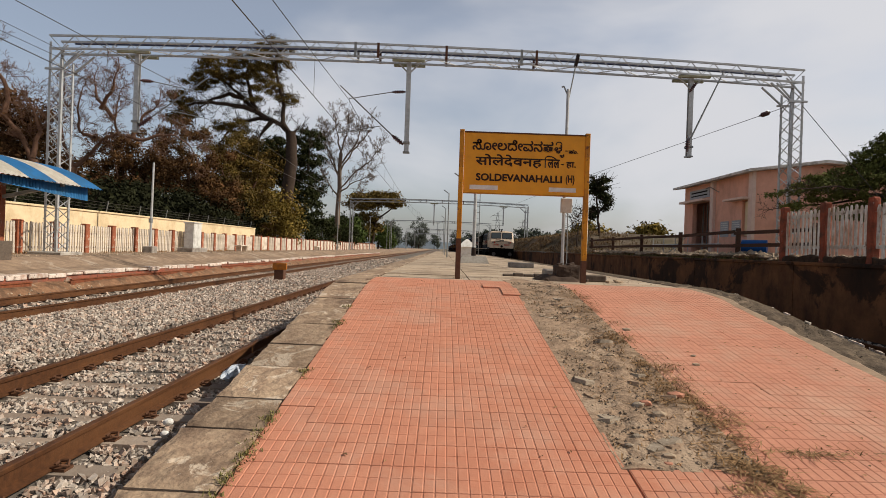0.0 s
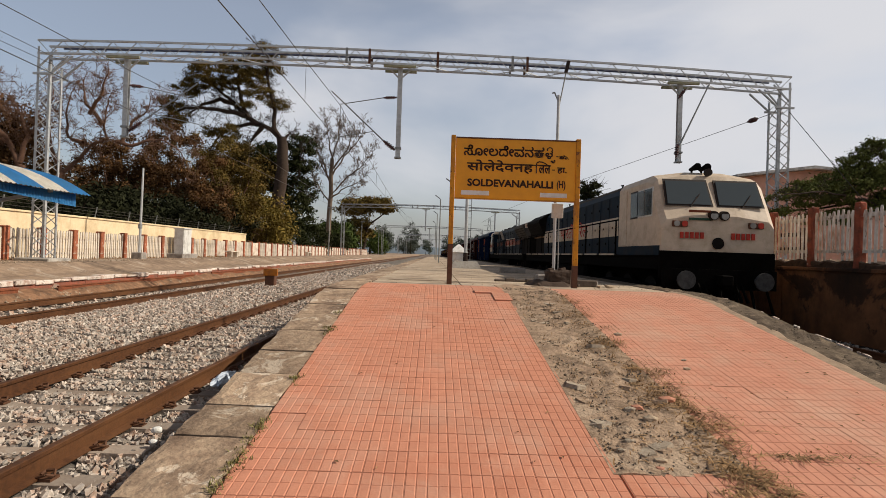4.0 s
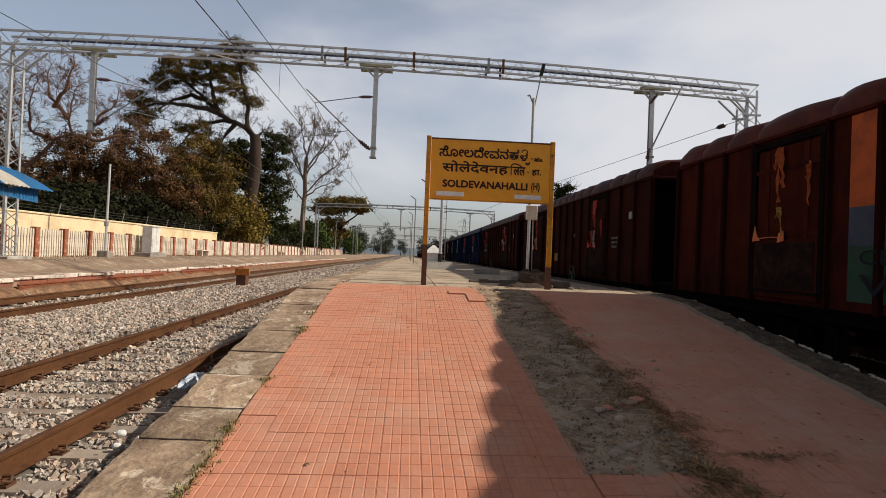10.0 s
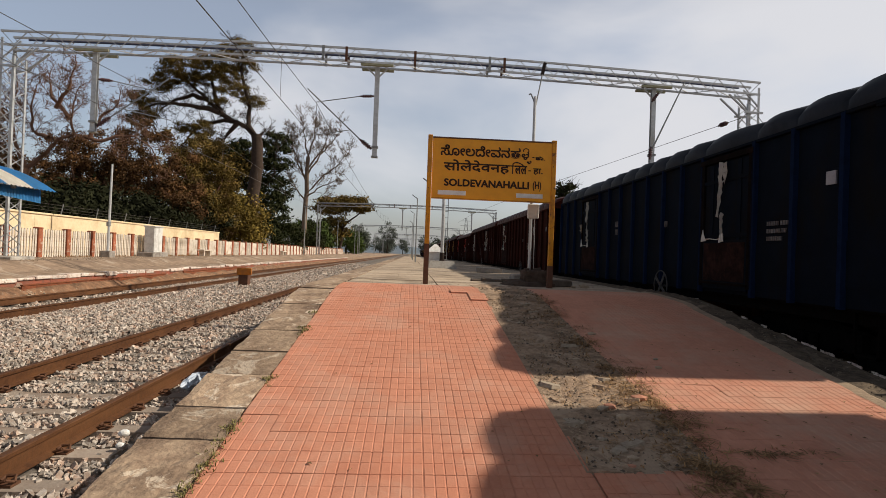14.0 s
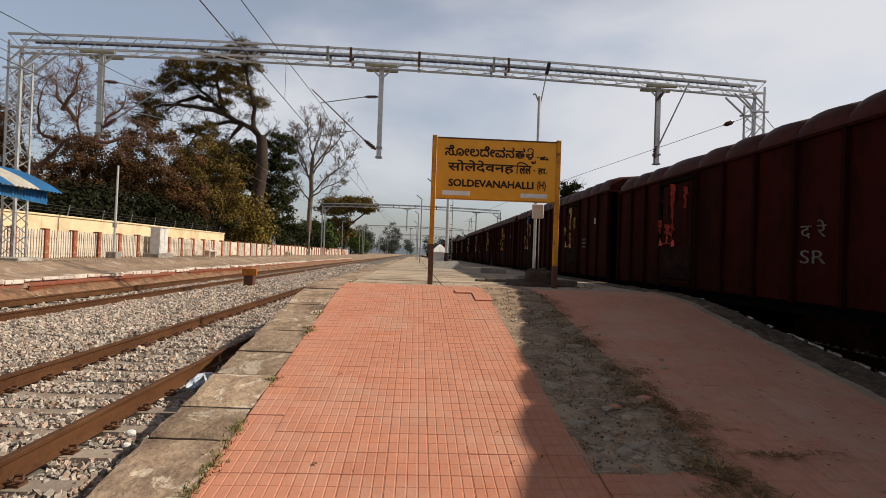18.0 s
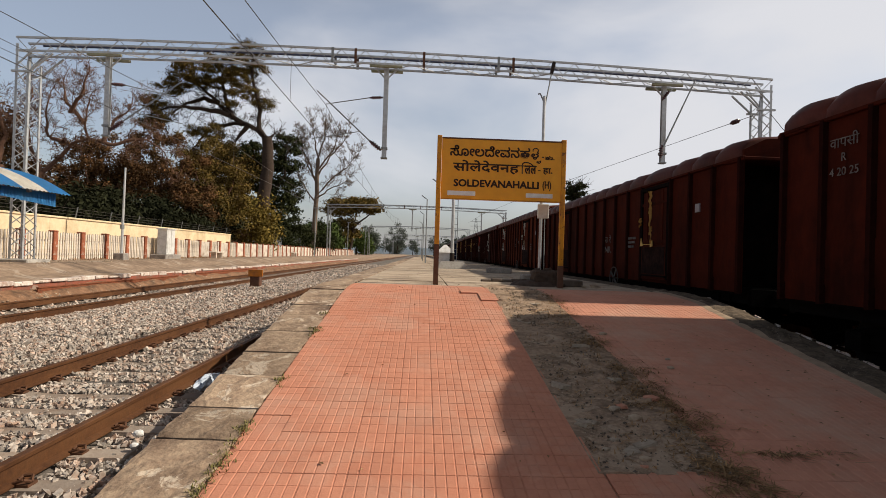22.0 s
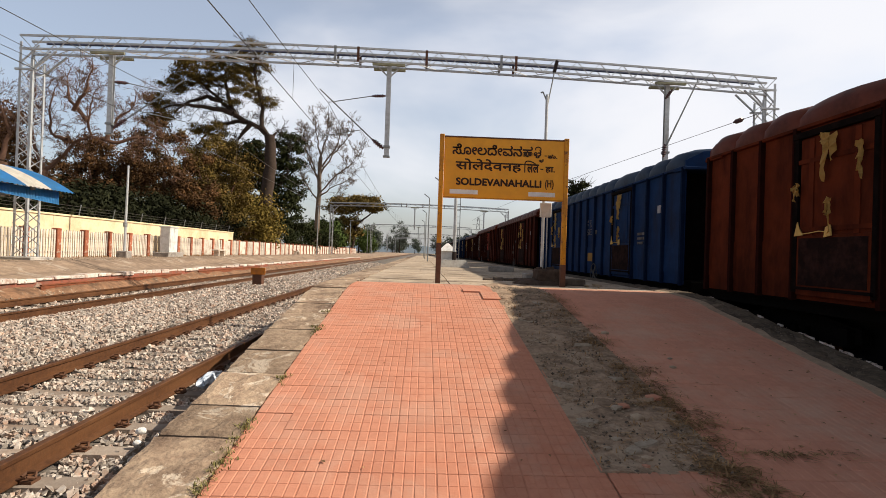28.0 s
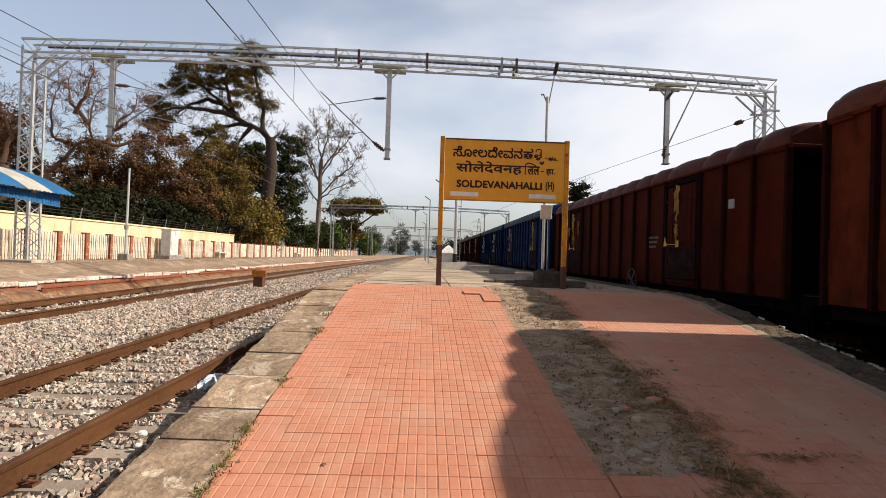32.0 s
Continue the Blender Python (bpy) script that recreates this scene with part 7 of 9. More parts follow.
# ---------------------------------------------------------------- the goods train
TRACK_C = 7.23
rolling_stock = []
# Body paints near black: part of the sides' shade is in these colours.
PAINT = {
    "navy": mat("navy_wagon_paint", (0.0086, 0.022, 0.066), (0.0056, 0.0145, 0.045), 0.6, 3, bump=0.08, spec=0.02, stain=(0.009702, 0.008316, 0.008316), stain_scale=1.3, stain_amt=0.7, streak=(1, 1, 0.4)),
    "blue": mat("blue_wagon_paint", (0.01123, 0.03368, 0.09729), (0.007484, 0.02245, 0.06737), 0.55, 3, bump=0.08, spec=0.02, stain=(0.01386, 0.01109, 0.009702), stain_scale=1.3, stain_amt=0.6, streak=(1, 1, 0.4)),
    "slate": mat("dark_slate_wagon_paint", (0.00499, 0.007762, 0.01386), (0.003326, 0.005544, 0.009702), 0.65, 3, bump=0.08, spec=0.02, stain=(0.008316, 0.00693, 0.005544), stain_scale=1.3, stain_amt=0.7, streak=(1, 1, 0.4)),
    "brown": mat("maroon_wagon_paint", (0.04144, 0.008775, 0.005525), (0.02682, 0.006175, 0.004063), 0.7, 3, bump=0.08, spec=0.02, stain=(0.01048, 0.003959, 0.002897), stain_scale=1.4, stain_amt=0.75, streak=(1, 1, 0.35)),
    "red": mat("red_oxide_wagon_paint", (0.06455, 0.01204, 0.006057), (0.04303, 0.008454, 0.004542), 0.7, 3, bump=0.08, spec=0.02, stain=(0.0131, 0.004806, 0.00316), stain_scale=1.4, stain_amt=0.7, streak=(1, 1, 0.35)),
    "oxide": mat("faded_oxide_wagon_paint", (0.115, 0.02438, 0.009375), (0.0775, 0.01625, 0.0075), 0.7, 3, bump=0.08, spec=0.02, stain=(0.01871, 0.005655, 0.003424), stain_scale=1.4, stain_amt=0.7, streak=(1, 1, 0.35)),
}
# Shaded copies of the body paints, so that the ribs read as dark lines.
RIB_RED = mat("shade_dark_maroon_rib", (0.028, 0.0068, 0.0045), (0.014, 0.0038, 0.0028), 0.8, 6, bump=0.1, spec=0.02, stain=(0.005, 0.002, 0.0016), stain_scale=2, streak=(1, 1, 0.3))
RIB_BLUE = mat("shade_dark_blue_rib", (0.0062, 0.0155, 0.044), (0.004, 0.009, 0.026), 0.8, 6, bump=0.1, spec=0.02, stain=(0.003, 0.004, 0.007), stain_scale=2, streak=(1, 1, 0.3))
# Roofs lighter than the sides: dust, plus sky light put into the colour.
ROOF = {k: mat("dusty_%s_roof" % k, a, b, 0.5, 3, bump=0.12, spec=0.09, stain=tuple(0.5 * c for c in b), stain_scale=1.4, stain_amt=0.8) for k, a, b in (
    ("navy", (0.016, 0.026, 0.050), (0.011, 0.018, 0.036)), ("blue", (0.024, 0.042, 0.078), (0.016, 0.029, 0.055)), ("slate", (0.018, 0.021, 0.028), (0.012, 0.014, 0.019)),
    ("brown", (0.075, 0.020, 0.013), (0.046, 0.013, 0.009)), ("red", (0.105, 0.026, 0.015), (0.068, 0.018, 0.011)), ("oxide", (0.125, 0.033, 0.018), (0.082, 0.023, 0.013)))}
M_SPOKE = mat("dull_grey_wheel_paint", (0.085, 0.08, 0.076), (0.04, 0.036, 0.034), 0.8, 9, bump=0.1)
# Soot on the door surrounds; on end walls it paints the recess shade.
M_GRIME_SHADE = mat("sooty_door_shaded_end_sheet", (0.008, 0.0055, 0.005), (0.005, 0.004, 0.0035), 0.9, 5, bump=0.2, spec=0.02, stain=(0.020, 0.011, 0.009), stain_scale=3)
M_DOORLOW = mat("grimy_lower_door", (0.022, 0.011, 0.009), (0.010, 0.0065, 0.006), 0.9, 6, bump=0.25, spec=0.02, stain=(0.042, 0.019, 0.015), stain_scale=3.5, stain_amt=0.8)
CLOTH = {
    "red": mat("faded_red_cloth", (0.62, 0.10, 0.07), (0.5, 0.08, 0.06), 0.9, 12, bump=0.3),
    "orange": mat("orange_cloth", (0.68, 0.20, 0.07), (0.5, 0.13, 0.05), 0.9, 12, bump=0.3),
    "yellow": mat("yellowed_cloth", (0.66, 0.42, 0.13), (0.52, 0.33, 0.10), 0.9, 12, bump=0.3),
    "white": mat("dirty_white_cloth", (0.66, 0.62, 0.56), (0.5, 0.47, 0.42), 0.9, 12, bump=0.3),
    "blue": mat("blue_tarpaulin", (0.03, 0.07, 0.30), (0.02, 0.05, 0.2), 0.6, 12, bump=0.3),
}
M_MARK = mat("chalky_white_marking", (0.22, 0.20, 0.19), (0.055, 0.045, 0.042), 0.85, 9, bump=0)
M_AD_O = mat("orange_advert_paint", (0.46, 0.095, 0.022), (0.33, 0.07, 0.018), 0.7, 4, stain=(0.16, 0.045, 0.02), stain_scale=2)
M_AD_G = mat("green_advert_paint", (0.026, 0.068, 0.042), (0.017, 0.046, 0.028), 0.7, 4, stain=(0.03, 0.05, 0.04), stain_scale=2)
M_AD_W = mat("faded_white_advert_paint", (0.30, 0.27, 0.24), (0.15, 0.135, 0.12), 0.8, 8, bump=0)
M_AD_B = mat("slate_blue_advert_paint", (0.06, 0.07, 0.10), (0.04, 0.045, 0.065), 0.7, 4)
M_PAPER = mat("white_paper_label", (0.36, 0.35, 0.36), (0.26, 0.25, 0.26), 0.8, 6, bump=0.05)
M_ADTXT = mat("blue_black_advert_lettering", (0.012, 0.014, 0.02), (0.008, 0.01, 0.014), 0.8, 6, bump=0)
M_STRIPE = mat("mustard_stripe_paint", (0.34, 0.17, 0.03), (0.24, 0.12, 0.025), 0.75, 5)
_cache = {}
WL, HW = 14.32, 1.6
DOOR_W = 1.58
RIB_Y = [0.04, 0.97, 1.90, 2.82] + [4.40 + 0.829 * i for i in range(7)] + [10.20, 11.78, 12.62, 13.45, 14.28]


def roof_ring(y, swell):
    s = [(1.6, 3.40), (1.6, 3.46 + .01 * swell), (1.59 + .014 * swell, 3.62 + .020 * swell), (1.48 + .012 * swell, 3.81 + .024 * swell), (1.2, 3.93 + .028 * swell), (0.6, 4.01 + .028 * swell), (0, 4.03 + .028 * swell)]
    pts = [(-a, y, z) for a, z in s] + [(a, y, z) for a, z in reversed(s[:-1])]
    return pts


def wagon_meshes(paint):
    if paint in _cache:
        return _cache[paint]
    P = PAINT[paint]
    d = {}

    def keep(nm, bm, m=P, smooth=False):
        me = bpy.data.meshes.new(nm)
        bmesh.ops.recalc_face_normals(bm, faces=bm.faces)
        bm.to_mesh(me)
        bm.free()
        me.materials.append(m)
        if smooth:
            me.shade_smooth()
            me.set_sharp_from_angle(angle=radians(50))
        d[nm] = me
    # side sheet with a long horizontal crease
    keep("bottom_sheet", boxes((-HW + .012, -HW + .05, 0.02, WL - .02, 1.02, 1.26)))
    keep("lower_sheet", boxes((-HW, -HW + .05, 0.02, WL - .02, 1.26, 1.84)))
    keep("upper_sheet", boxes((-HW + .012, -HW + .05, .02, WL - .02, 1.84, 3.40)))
    keep("far_side_panel", boxes((HW - .05, HW, 0.02, WL - .02, 1.02, 3.40), *[(HW, HW + .05, y - .04, y + .04, 1.0, 3.42) for y in RIB_Y]))
    bm = bmesh.new()
    loft(bm, [[(-HW - .06, y, z) for y, z in ((-.035, 1.0), (.035, 1.0), (.035, 3.40), (-.035, 3.40))], [(-HW + .01, y, z) for y, z in ((-.05, 1.0), (.05, 1.0), (.05, 3.42), (-.05, 3.42))]])
    keep("rib", bm, RIB_BLUE if paint in ("navy", "blue", "slate") else RIB_RED)
    bm = bmesh.new()
    rings = []
    for a, b in zip(RIB_Y, RIB_Y[1:]):
        for u in (0, .02, .045, .08, .13, .2, .32, .5, .68, .8, .87, .92, .955, .98):
            rings.append(roof_ring(a + (b - a) * u, 4.0 * math.sin(math.pi * u) ** .65 - .7))
    rings.append(roof_ring(RIB_Y[-1] + .03, 0))
    loft(bm, rings)
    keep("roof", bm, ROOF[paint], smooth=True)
    keep("eave_rail", boxes((-HW - .05, -HW + .02, -.05, WL + .05, 3.37, 3.43), bevel=.008))
    # end wall set back under a gable, with four posts; recess shade is in its black colour
    keep("end_wall", boxes((-1.55, 1.55, .46, .52, 1.05, 3.40)), M_GRIME_SHADE)
    keep("end_post", boxes((-.05, .05, .30, .46, 1.05, 3.40)))
    keep("end_lip", boxes((-1.64, 1.64, -.10, .50, 3.34, 3.40), bevel=.01))
    bm = bmesh.new()
    ring = [(-a, z) for a, z in ((1.6, 3.36), (1.59, 3.60), (1.2, 3.88), (0, 3.98))] + [(a, z) for a, z in ((1.2, 3.88), (1.59, 3.60), (1.6, 3.36))]
    loft(bm, [[(x, y, z) for x, z in ring] for y in (-.005, .05)])
    keep("gable", bm)
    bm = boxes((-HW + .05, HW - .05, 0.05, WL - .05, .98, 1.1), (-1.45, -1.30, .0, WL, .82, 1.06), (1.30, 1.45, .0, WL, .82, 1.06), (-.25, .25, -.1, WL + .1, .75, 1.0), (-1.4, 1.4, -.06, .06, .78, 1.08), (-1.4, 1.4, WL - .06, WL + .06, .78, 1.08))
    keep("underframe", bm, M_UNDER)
    keep("door", boxes((-HW - .035, -HW + .0, -.66, .66, 1.30, 3.22), bevel=.01))
    keep("door_rail", boxes((-HW - .055, -HW - .03, -.68, .68, -.03, .03)))
    keep("door_stile", boxes((-HW - .05, -HW - .03, -.05, .05, 1.32, 3.2)))
    keep("door_jamb", boxes((-HW - .06, -HW, -.055, .055, 1.12, 3.30)), M_GRIME_SHADE)
    keep("door_head", boxes((-HW - .075, -HW, -.79, .79, 3.24, 3.32)), M_GRIME_SHADE)
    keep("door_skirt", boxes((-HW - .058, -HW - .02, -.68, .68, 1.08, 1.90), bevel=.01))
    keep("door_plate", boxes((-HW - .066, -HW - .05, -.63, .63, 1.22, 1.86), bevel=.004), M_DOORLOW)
    keep("door_sill", boxes((-HW - .09, -HW - .05, -.72, .72, 1.16, 1.20)), M_GRIME_SHADE)
    # bogie: two side frames, bolster, springs, two wheelsets
    bm = bmesh.new()
    for sx in (-1, 1):
        x0, x1 = sorted((sx * 1.08, sx * 1.2))
        loft(bm, [[(x, -1.25, .45), (x, -1.25, .66), (x, -.5, .78), (x, .5, .78), (x, 1.25, .66), (x, 1.25, .45), (x, .6, .42), (x, .35, .22), (x, -.35, .22), (x, -.6, .42)] for x in (x0, x1)])
        for yb in (-1, 1):
            box(bm, sx * 1.22 - .1, sx * 1.22 + .1, yb - .14, yb + .14, .40, .66)
        for ys in (-.2, 0, .2):
            bar(bm, (sx * 1.24, ys, .26), (sx * 1.24, ys, .58), .15, sides=8)
    box(bm, -1.2, 1.2, -.2, .2, .55, .82)
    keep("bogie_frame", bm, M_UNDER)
    bm = bmesh.new()
    for sx in (-1, 1):
        bar(bm, (sx * .80, 0, 0), (sx * .93, 0, 0), .92, .90, sides=28)
        bar(bm, (sx * .77, 0, 0), (sx * .80, 0, 0), .98, sides=28)
        bar(bm, (sx * .93, 0, 0), (sx * 1.16, 0, 0), .22, sides=12)
    bar(bm, (-1.1, 0, 0), (1.1, 0, 0), .16, sides=10)
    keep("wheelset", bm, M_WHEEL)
    bm = bmesh.new()
    R = .31
    for i in range(20):
        a, b = i * math.tau / 20, (i + 1) * math.tau / 20
        bar(bm, (0, R * math.cos(a), R * math.sin(a)), (0, R * math.cos(b), R * math.sin(b)), .018)
    for i in range(4):
        a = i * math.tau / 4 + .6
        bar(bm, (0, 0, 0), (.0, R * math.cos(a), R * math.sin(a)), .012, .07)
    bar(bm, (-.02, 0, 0), (.3, 0, 0), .05, sides=8)
    keep("brake_wheel", bm, M_SPOKE)
    bm = bmesh.new()
    for sx in (-.98, .98):
        bar(bm, (sx, -.05, .98), (sx, -.36, .98), .17, sides=12)
        bar(bm, (sx, -.36, .98), (sx, -.41, .98), .42, sides=16)
    box(bm, -.12, .12, -.42, 0, .85, 1.05, bevel=.02)
    keep("buffer_gear", bm, M_UNDER)
    keep("steps", boxes((-1.5, -1.3, .5, .9, .42, .45), (-1.5, -1.46, .5, .53, .42, 1.0), (-1.5, -1.46, .87, .9, .42, 1.0)), M_UNDER)
    _cache[paint] = d
    return d


def cloth_strip(rng, w, h):
    """A torn hanging strip: rumpled sheet facing -x."""
    bm = bmesh.new()
    n = 7
    for dy, f in ((0, 1.0), (w * rng.uniform(.25, .5), rng.uniform(.35, .7)), (-w * rng.uniform(.25, .5), rng.uniform(.3, .8))):
        rows = []
        sway = rng.uniform(-.06, .06)
        for i in range(n + 1):
            u = i / n
            ww = w * .62 * (1 - u ** 2 * rng.uniform(.5, .95)) * rng.uniform(.65, 1.2)
            off = dy + sway * u + rng.uniform(-.015, .015) * (1 if i else 0)
            rows.append([(-.03 - rng.uniform(0, .05), off - ww / 2, -u * h * f), (-.06 - rng.uniform(0, .05), off, -u * h * f - rng.uniform(-.03, .05)), (-.03 - rng.uniform(0, .04), off + ww / 2, -u * h * f + rng.uniform(-.03, .03))])
        vs = [[bm.verts.new(p) for p in r] for r in rows]
        for a, b in zip(vs, vs[1:]):
            for i in range(2):
                bm.faces.new((a[i], a[i + 1], b[i + 1], b[i]))
    bmesh.ops.solidify(bm, geom=bm.faces[:], thickness=.008)
    return bm


def marking_bars(parent, y, z, widths, h=.10, gap=.06, mat_=None, label="white stencilled marking", glyphs=True):
    """Rows of plain bars on the -x side; y is the end with the larger y."""
    bm = bmesh.new()
    for i, row in enumerate(widths):
        yy = y
        for w in row:
            n = max(1, round(w / .055)) if glyphs else 1
            for g in range(n):
                a = yy - g * w / n
                b = a - w / n * (.6 if glyphs else 1)
                box(bm, -HW - .012, -HW + .012, b, a, z - i * (h + gap) - h, z - i * (h + gap))
            yy -= w + .05
    o = part("marking", bm, mat_ or M_MARK, parent, label)
    if glyphs:
        o["kind"] = "stuff"
    return o


def side_text(parent, body, size, y, z, material, x=-HW - .01, span=None, name="lettering", label=""):
    me, w = text_mesh(body, size, material, depth=.006)
    k = (span / w) if span else 1
    for v in me.vertices:
        v.co = Vector((v.co.y, -v.co.x * k, v.co.z))
    o = part(name, me, None, parent, label)
    o.location = (x, y, z)
    return o


WAGONS = {  # number: paint, cloth colour, description
    1: ("navy", "orange", "navy blue covered goods wagon with orange rags on its doors"),
    2: ("red", "orange", "maroon covered wagon with a faded painted advertisement"),
    3: ("brown", "red", "maroon covered goods wagon with red rags at a door"),
    4: ("brown", "red", "maroon covered goods wagon with faded red rags"),
    5: ("navy", "red", "navy blue covered goods wagon with red rags on the doors"),
    6: ("slate", "white", "dark slate covered goods wagon with torn white rags"),
    7: ("brown", "white", "maroon covered goods wagon with torn white rags"),
    8: ("brown", "white", "maroon covered goods wagon with narrow white rags"),
    9: ("brown", "red", "low maroon covered wagon with red and white rags"),
    10: ("brown", "yellow", "maroon covered wagon with yellow rags and blue tarpaulin"),
    11: ("brown", "yellow", "maroon covered goods wagon with yellow rags"),
    12: ("red", "white", "red oxide covered goods wagon with white rags and numbering"),
    13: ("red", "yellow", "red oxide covered goods wagon with a few yellow rags"),
    14: ("oxide", "white", "faded oxide covered goods wagon with white door rags"),
    15: ("red", "red", "red oxide covered wagon with pale bars and red rags"),
    16: ("red", "yellow", "red oxide covered wagon with a mustard stripe"),
    17: ("oxide", "yellow", "faded oxide covered goods wagon with yellow rags"),
    18: ("blue", "yellow", "blue covered goods wagon with yellow rags"),
    19: ("red", "yellow", "red oxide covered goods wagon with dirty doors"),
    20: ("oxide", "red", "faded oxide covered goods wagon with torn red rags"),
    21: ("red", "yellow", "low red oxide covered wagon with yellow rags"),
    22: ("blue", "yellow", "blue covered goods wagon in the middle of the train"),
    23: ("navy", "white", "navy covered goods wagon in the middle of the train"),
}


LOW = (9, 13, 21)


_tall = {}


def tall_height(z):
    """The side sheets reach higher and the roof is flatter than the drawing sizes above."""
    if z < 1.05:
        return z
    return 1.05 + (z - 1.05) * 1.0745 if z < 3.40 else 3.575 + (z - 3.40) * .74


def tall_body(t):
    for o in t.children_recursive:
        off = o.location.z + (o.parent.location.z if o.parent is not t else 0)
        key = (o.data.name, round(off, 3))
        if key not in _tall:
            me = o.data.copy()
            for v in me.vertices:
                v.co.z = tall_height(v.co.z + off) - off
            _tall[key] = me
        o.data = _tall[key]


def long_y(y):
    """Along the older, longer wagons: ends and doors stand farther apart."""
    return float(np.interp(y, (-.1, .0, 2.82, 4.40, 10.2, 11.78, 14.32, 14.42), (-.39, -.29, 2.42, 4.0, 10.62, 12.2, 14.75, 14.85)))


def lower_body(t):
    """An older wagon: lower over the floor and a little longer than the others."""
    done = {}
    for o in t.children:
        if o.location.y > .01:
            o.location.y = long_y(o.location.y)
        elif o.name.split(".")[0] in ("end_wall", "gable", "end_lip", "end_post", "buffer_gear", "steps"):
            o.location.y -= .29
    for o in t.children_recursive:
        off = o.location.z + (o.parent.location.z if o.parent is not t else 0)
        key = (o.data.name, round(off, 3))
        if key not in done:
            me = o.data.copy()
            ys = [v.co.y for v in me.vertices]
            for v in me.vertices:
                if max(ys) - min(ys) > 10:
                    v.co.y = long_y(v.co.y)
                z = v.co.z + off
                if z > 1.05:
                    v.co.z = 1.05 + (z - 1.05) * .935 - off
            done[key] = me
        o.data = done[key]


def advert_shapes(t):
    """The brand on the advertisement as plain pale loops, stems and a head bar."""
    def stroke(pts, w):
        bm = bmesh.new()
        for a, b in zip(pts, pts[1:]):
            bar(bm, (-HW - .063, a[0], a[1]), (-HW - .063, b[0], b[1]), .016, w)
        part("advert_stroke", bm, M_AD_W, t)

    def loop(y, z, r, a0, a1, w):
        stroke([(y + r * math.cos(a0 + (a1 - a0) * i / 10), z + r * 1.15 * math.sin(a0 + (a1 - a0) * i / 10)) for i in range(11)], w)
    for y0, y1, z, h in ((5.0, 6.1, 3.0, .66), (6.2, 7.05, 2.95, .55), (7.15, 8.0, 2.93, .55), (8.1, 9.2, 2.93, .52)):
        stroke([(y1 - .05, z), (y0 + .05, z)], .07)
        stroke([(y0 + .2, z), (y0 + .2, z - h)], .09)
        loop(y1 - .28, z - h * .45, .17, .4, 5.2, .08)
    stroke([(6.0, 2.98), (5.98, 3.22), (5.7, 3.31), (5.4, 3.18), (5.2, 2.98)], .07)
    stroke([(9.0, 2.7), (9.2, 2.5), (9.05, 2.3)], .07)
    for y0, y1 in ((4.95, 5.4), (5.5, 5.9), (6.0, 6.5), (6.6, 7.1), (7.2, 7.6)):
        stroke([(y1, 2.16), (y0, 2.16)], .045)
        stroke([(y0 + .1, 2.16), (y0 + .1, 1.88)], .05)
        loop(y1 - .12, 2.0, .085, .3, 5.0, .045)
    side_text(t, "CEMENT & POLYMER BASE", .24, 9.6, 1.58, M_ADTXT, x=-HW - .07, span=4.9, label="dark painted lettering")
    side_text(t, "WALL PUTTY", .36, 9.6, 1.22, M_ADTXT, x=-HW - .07, span=4.8, label="dark painted lettering")


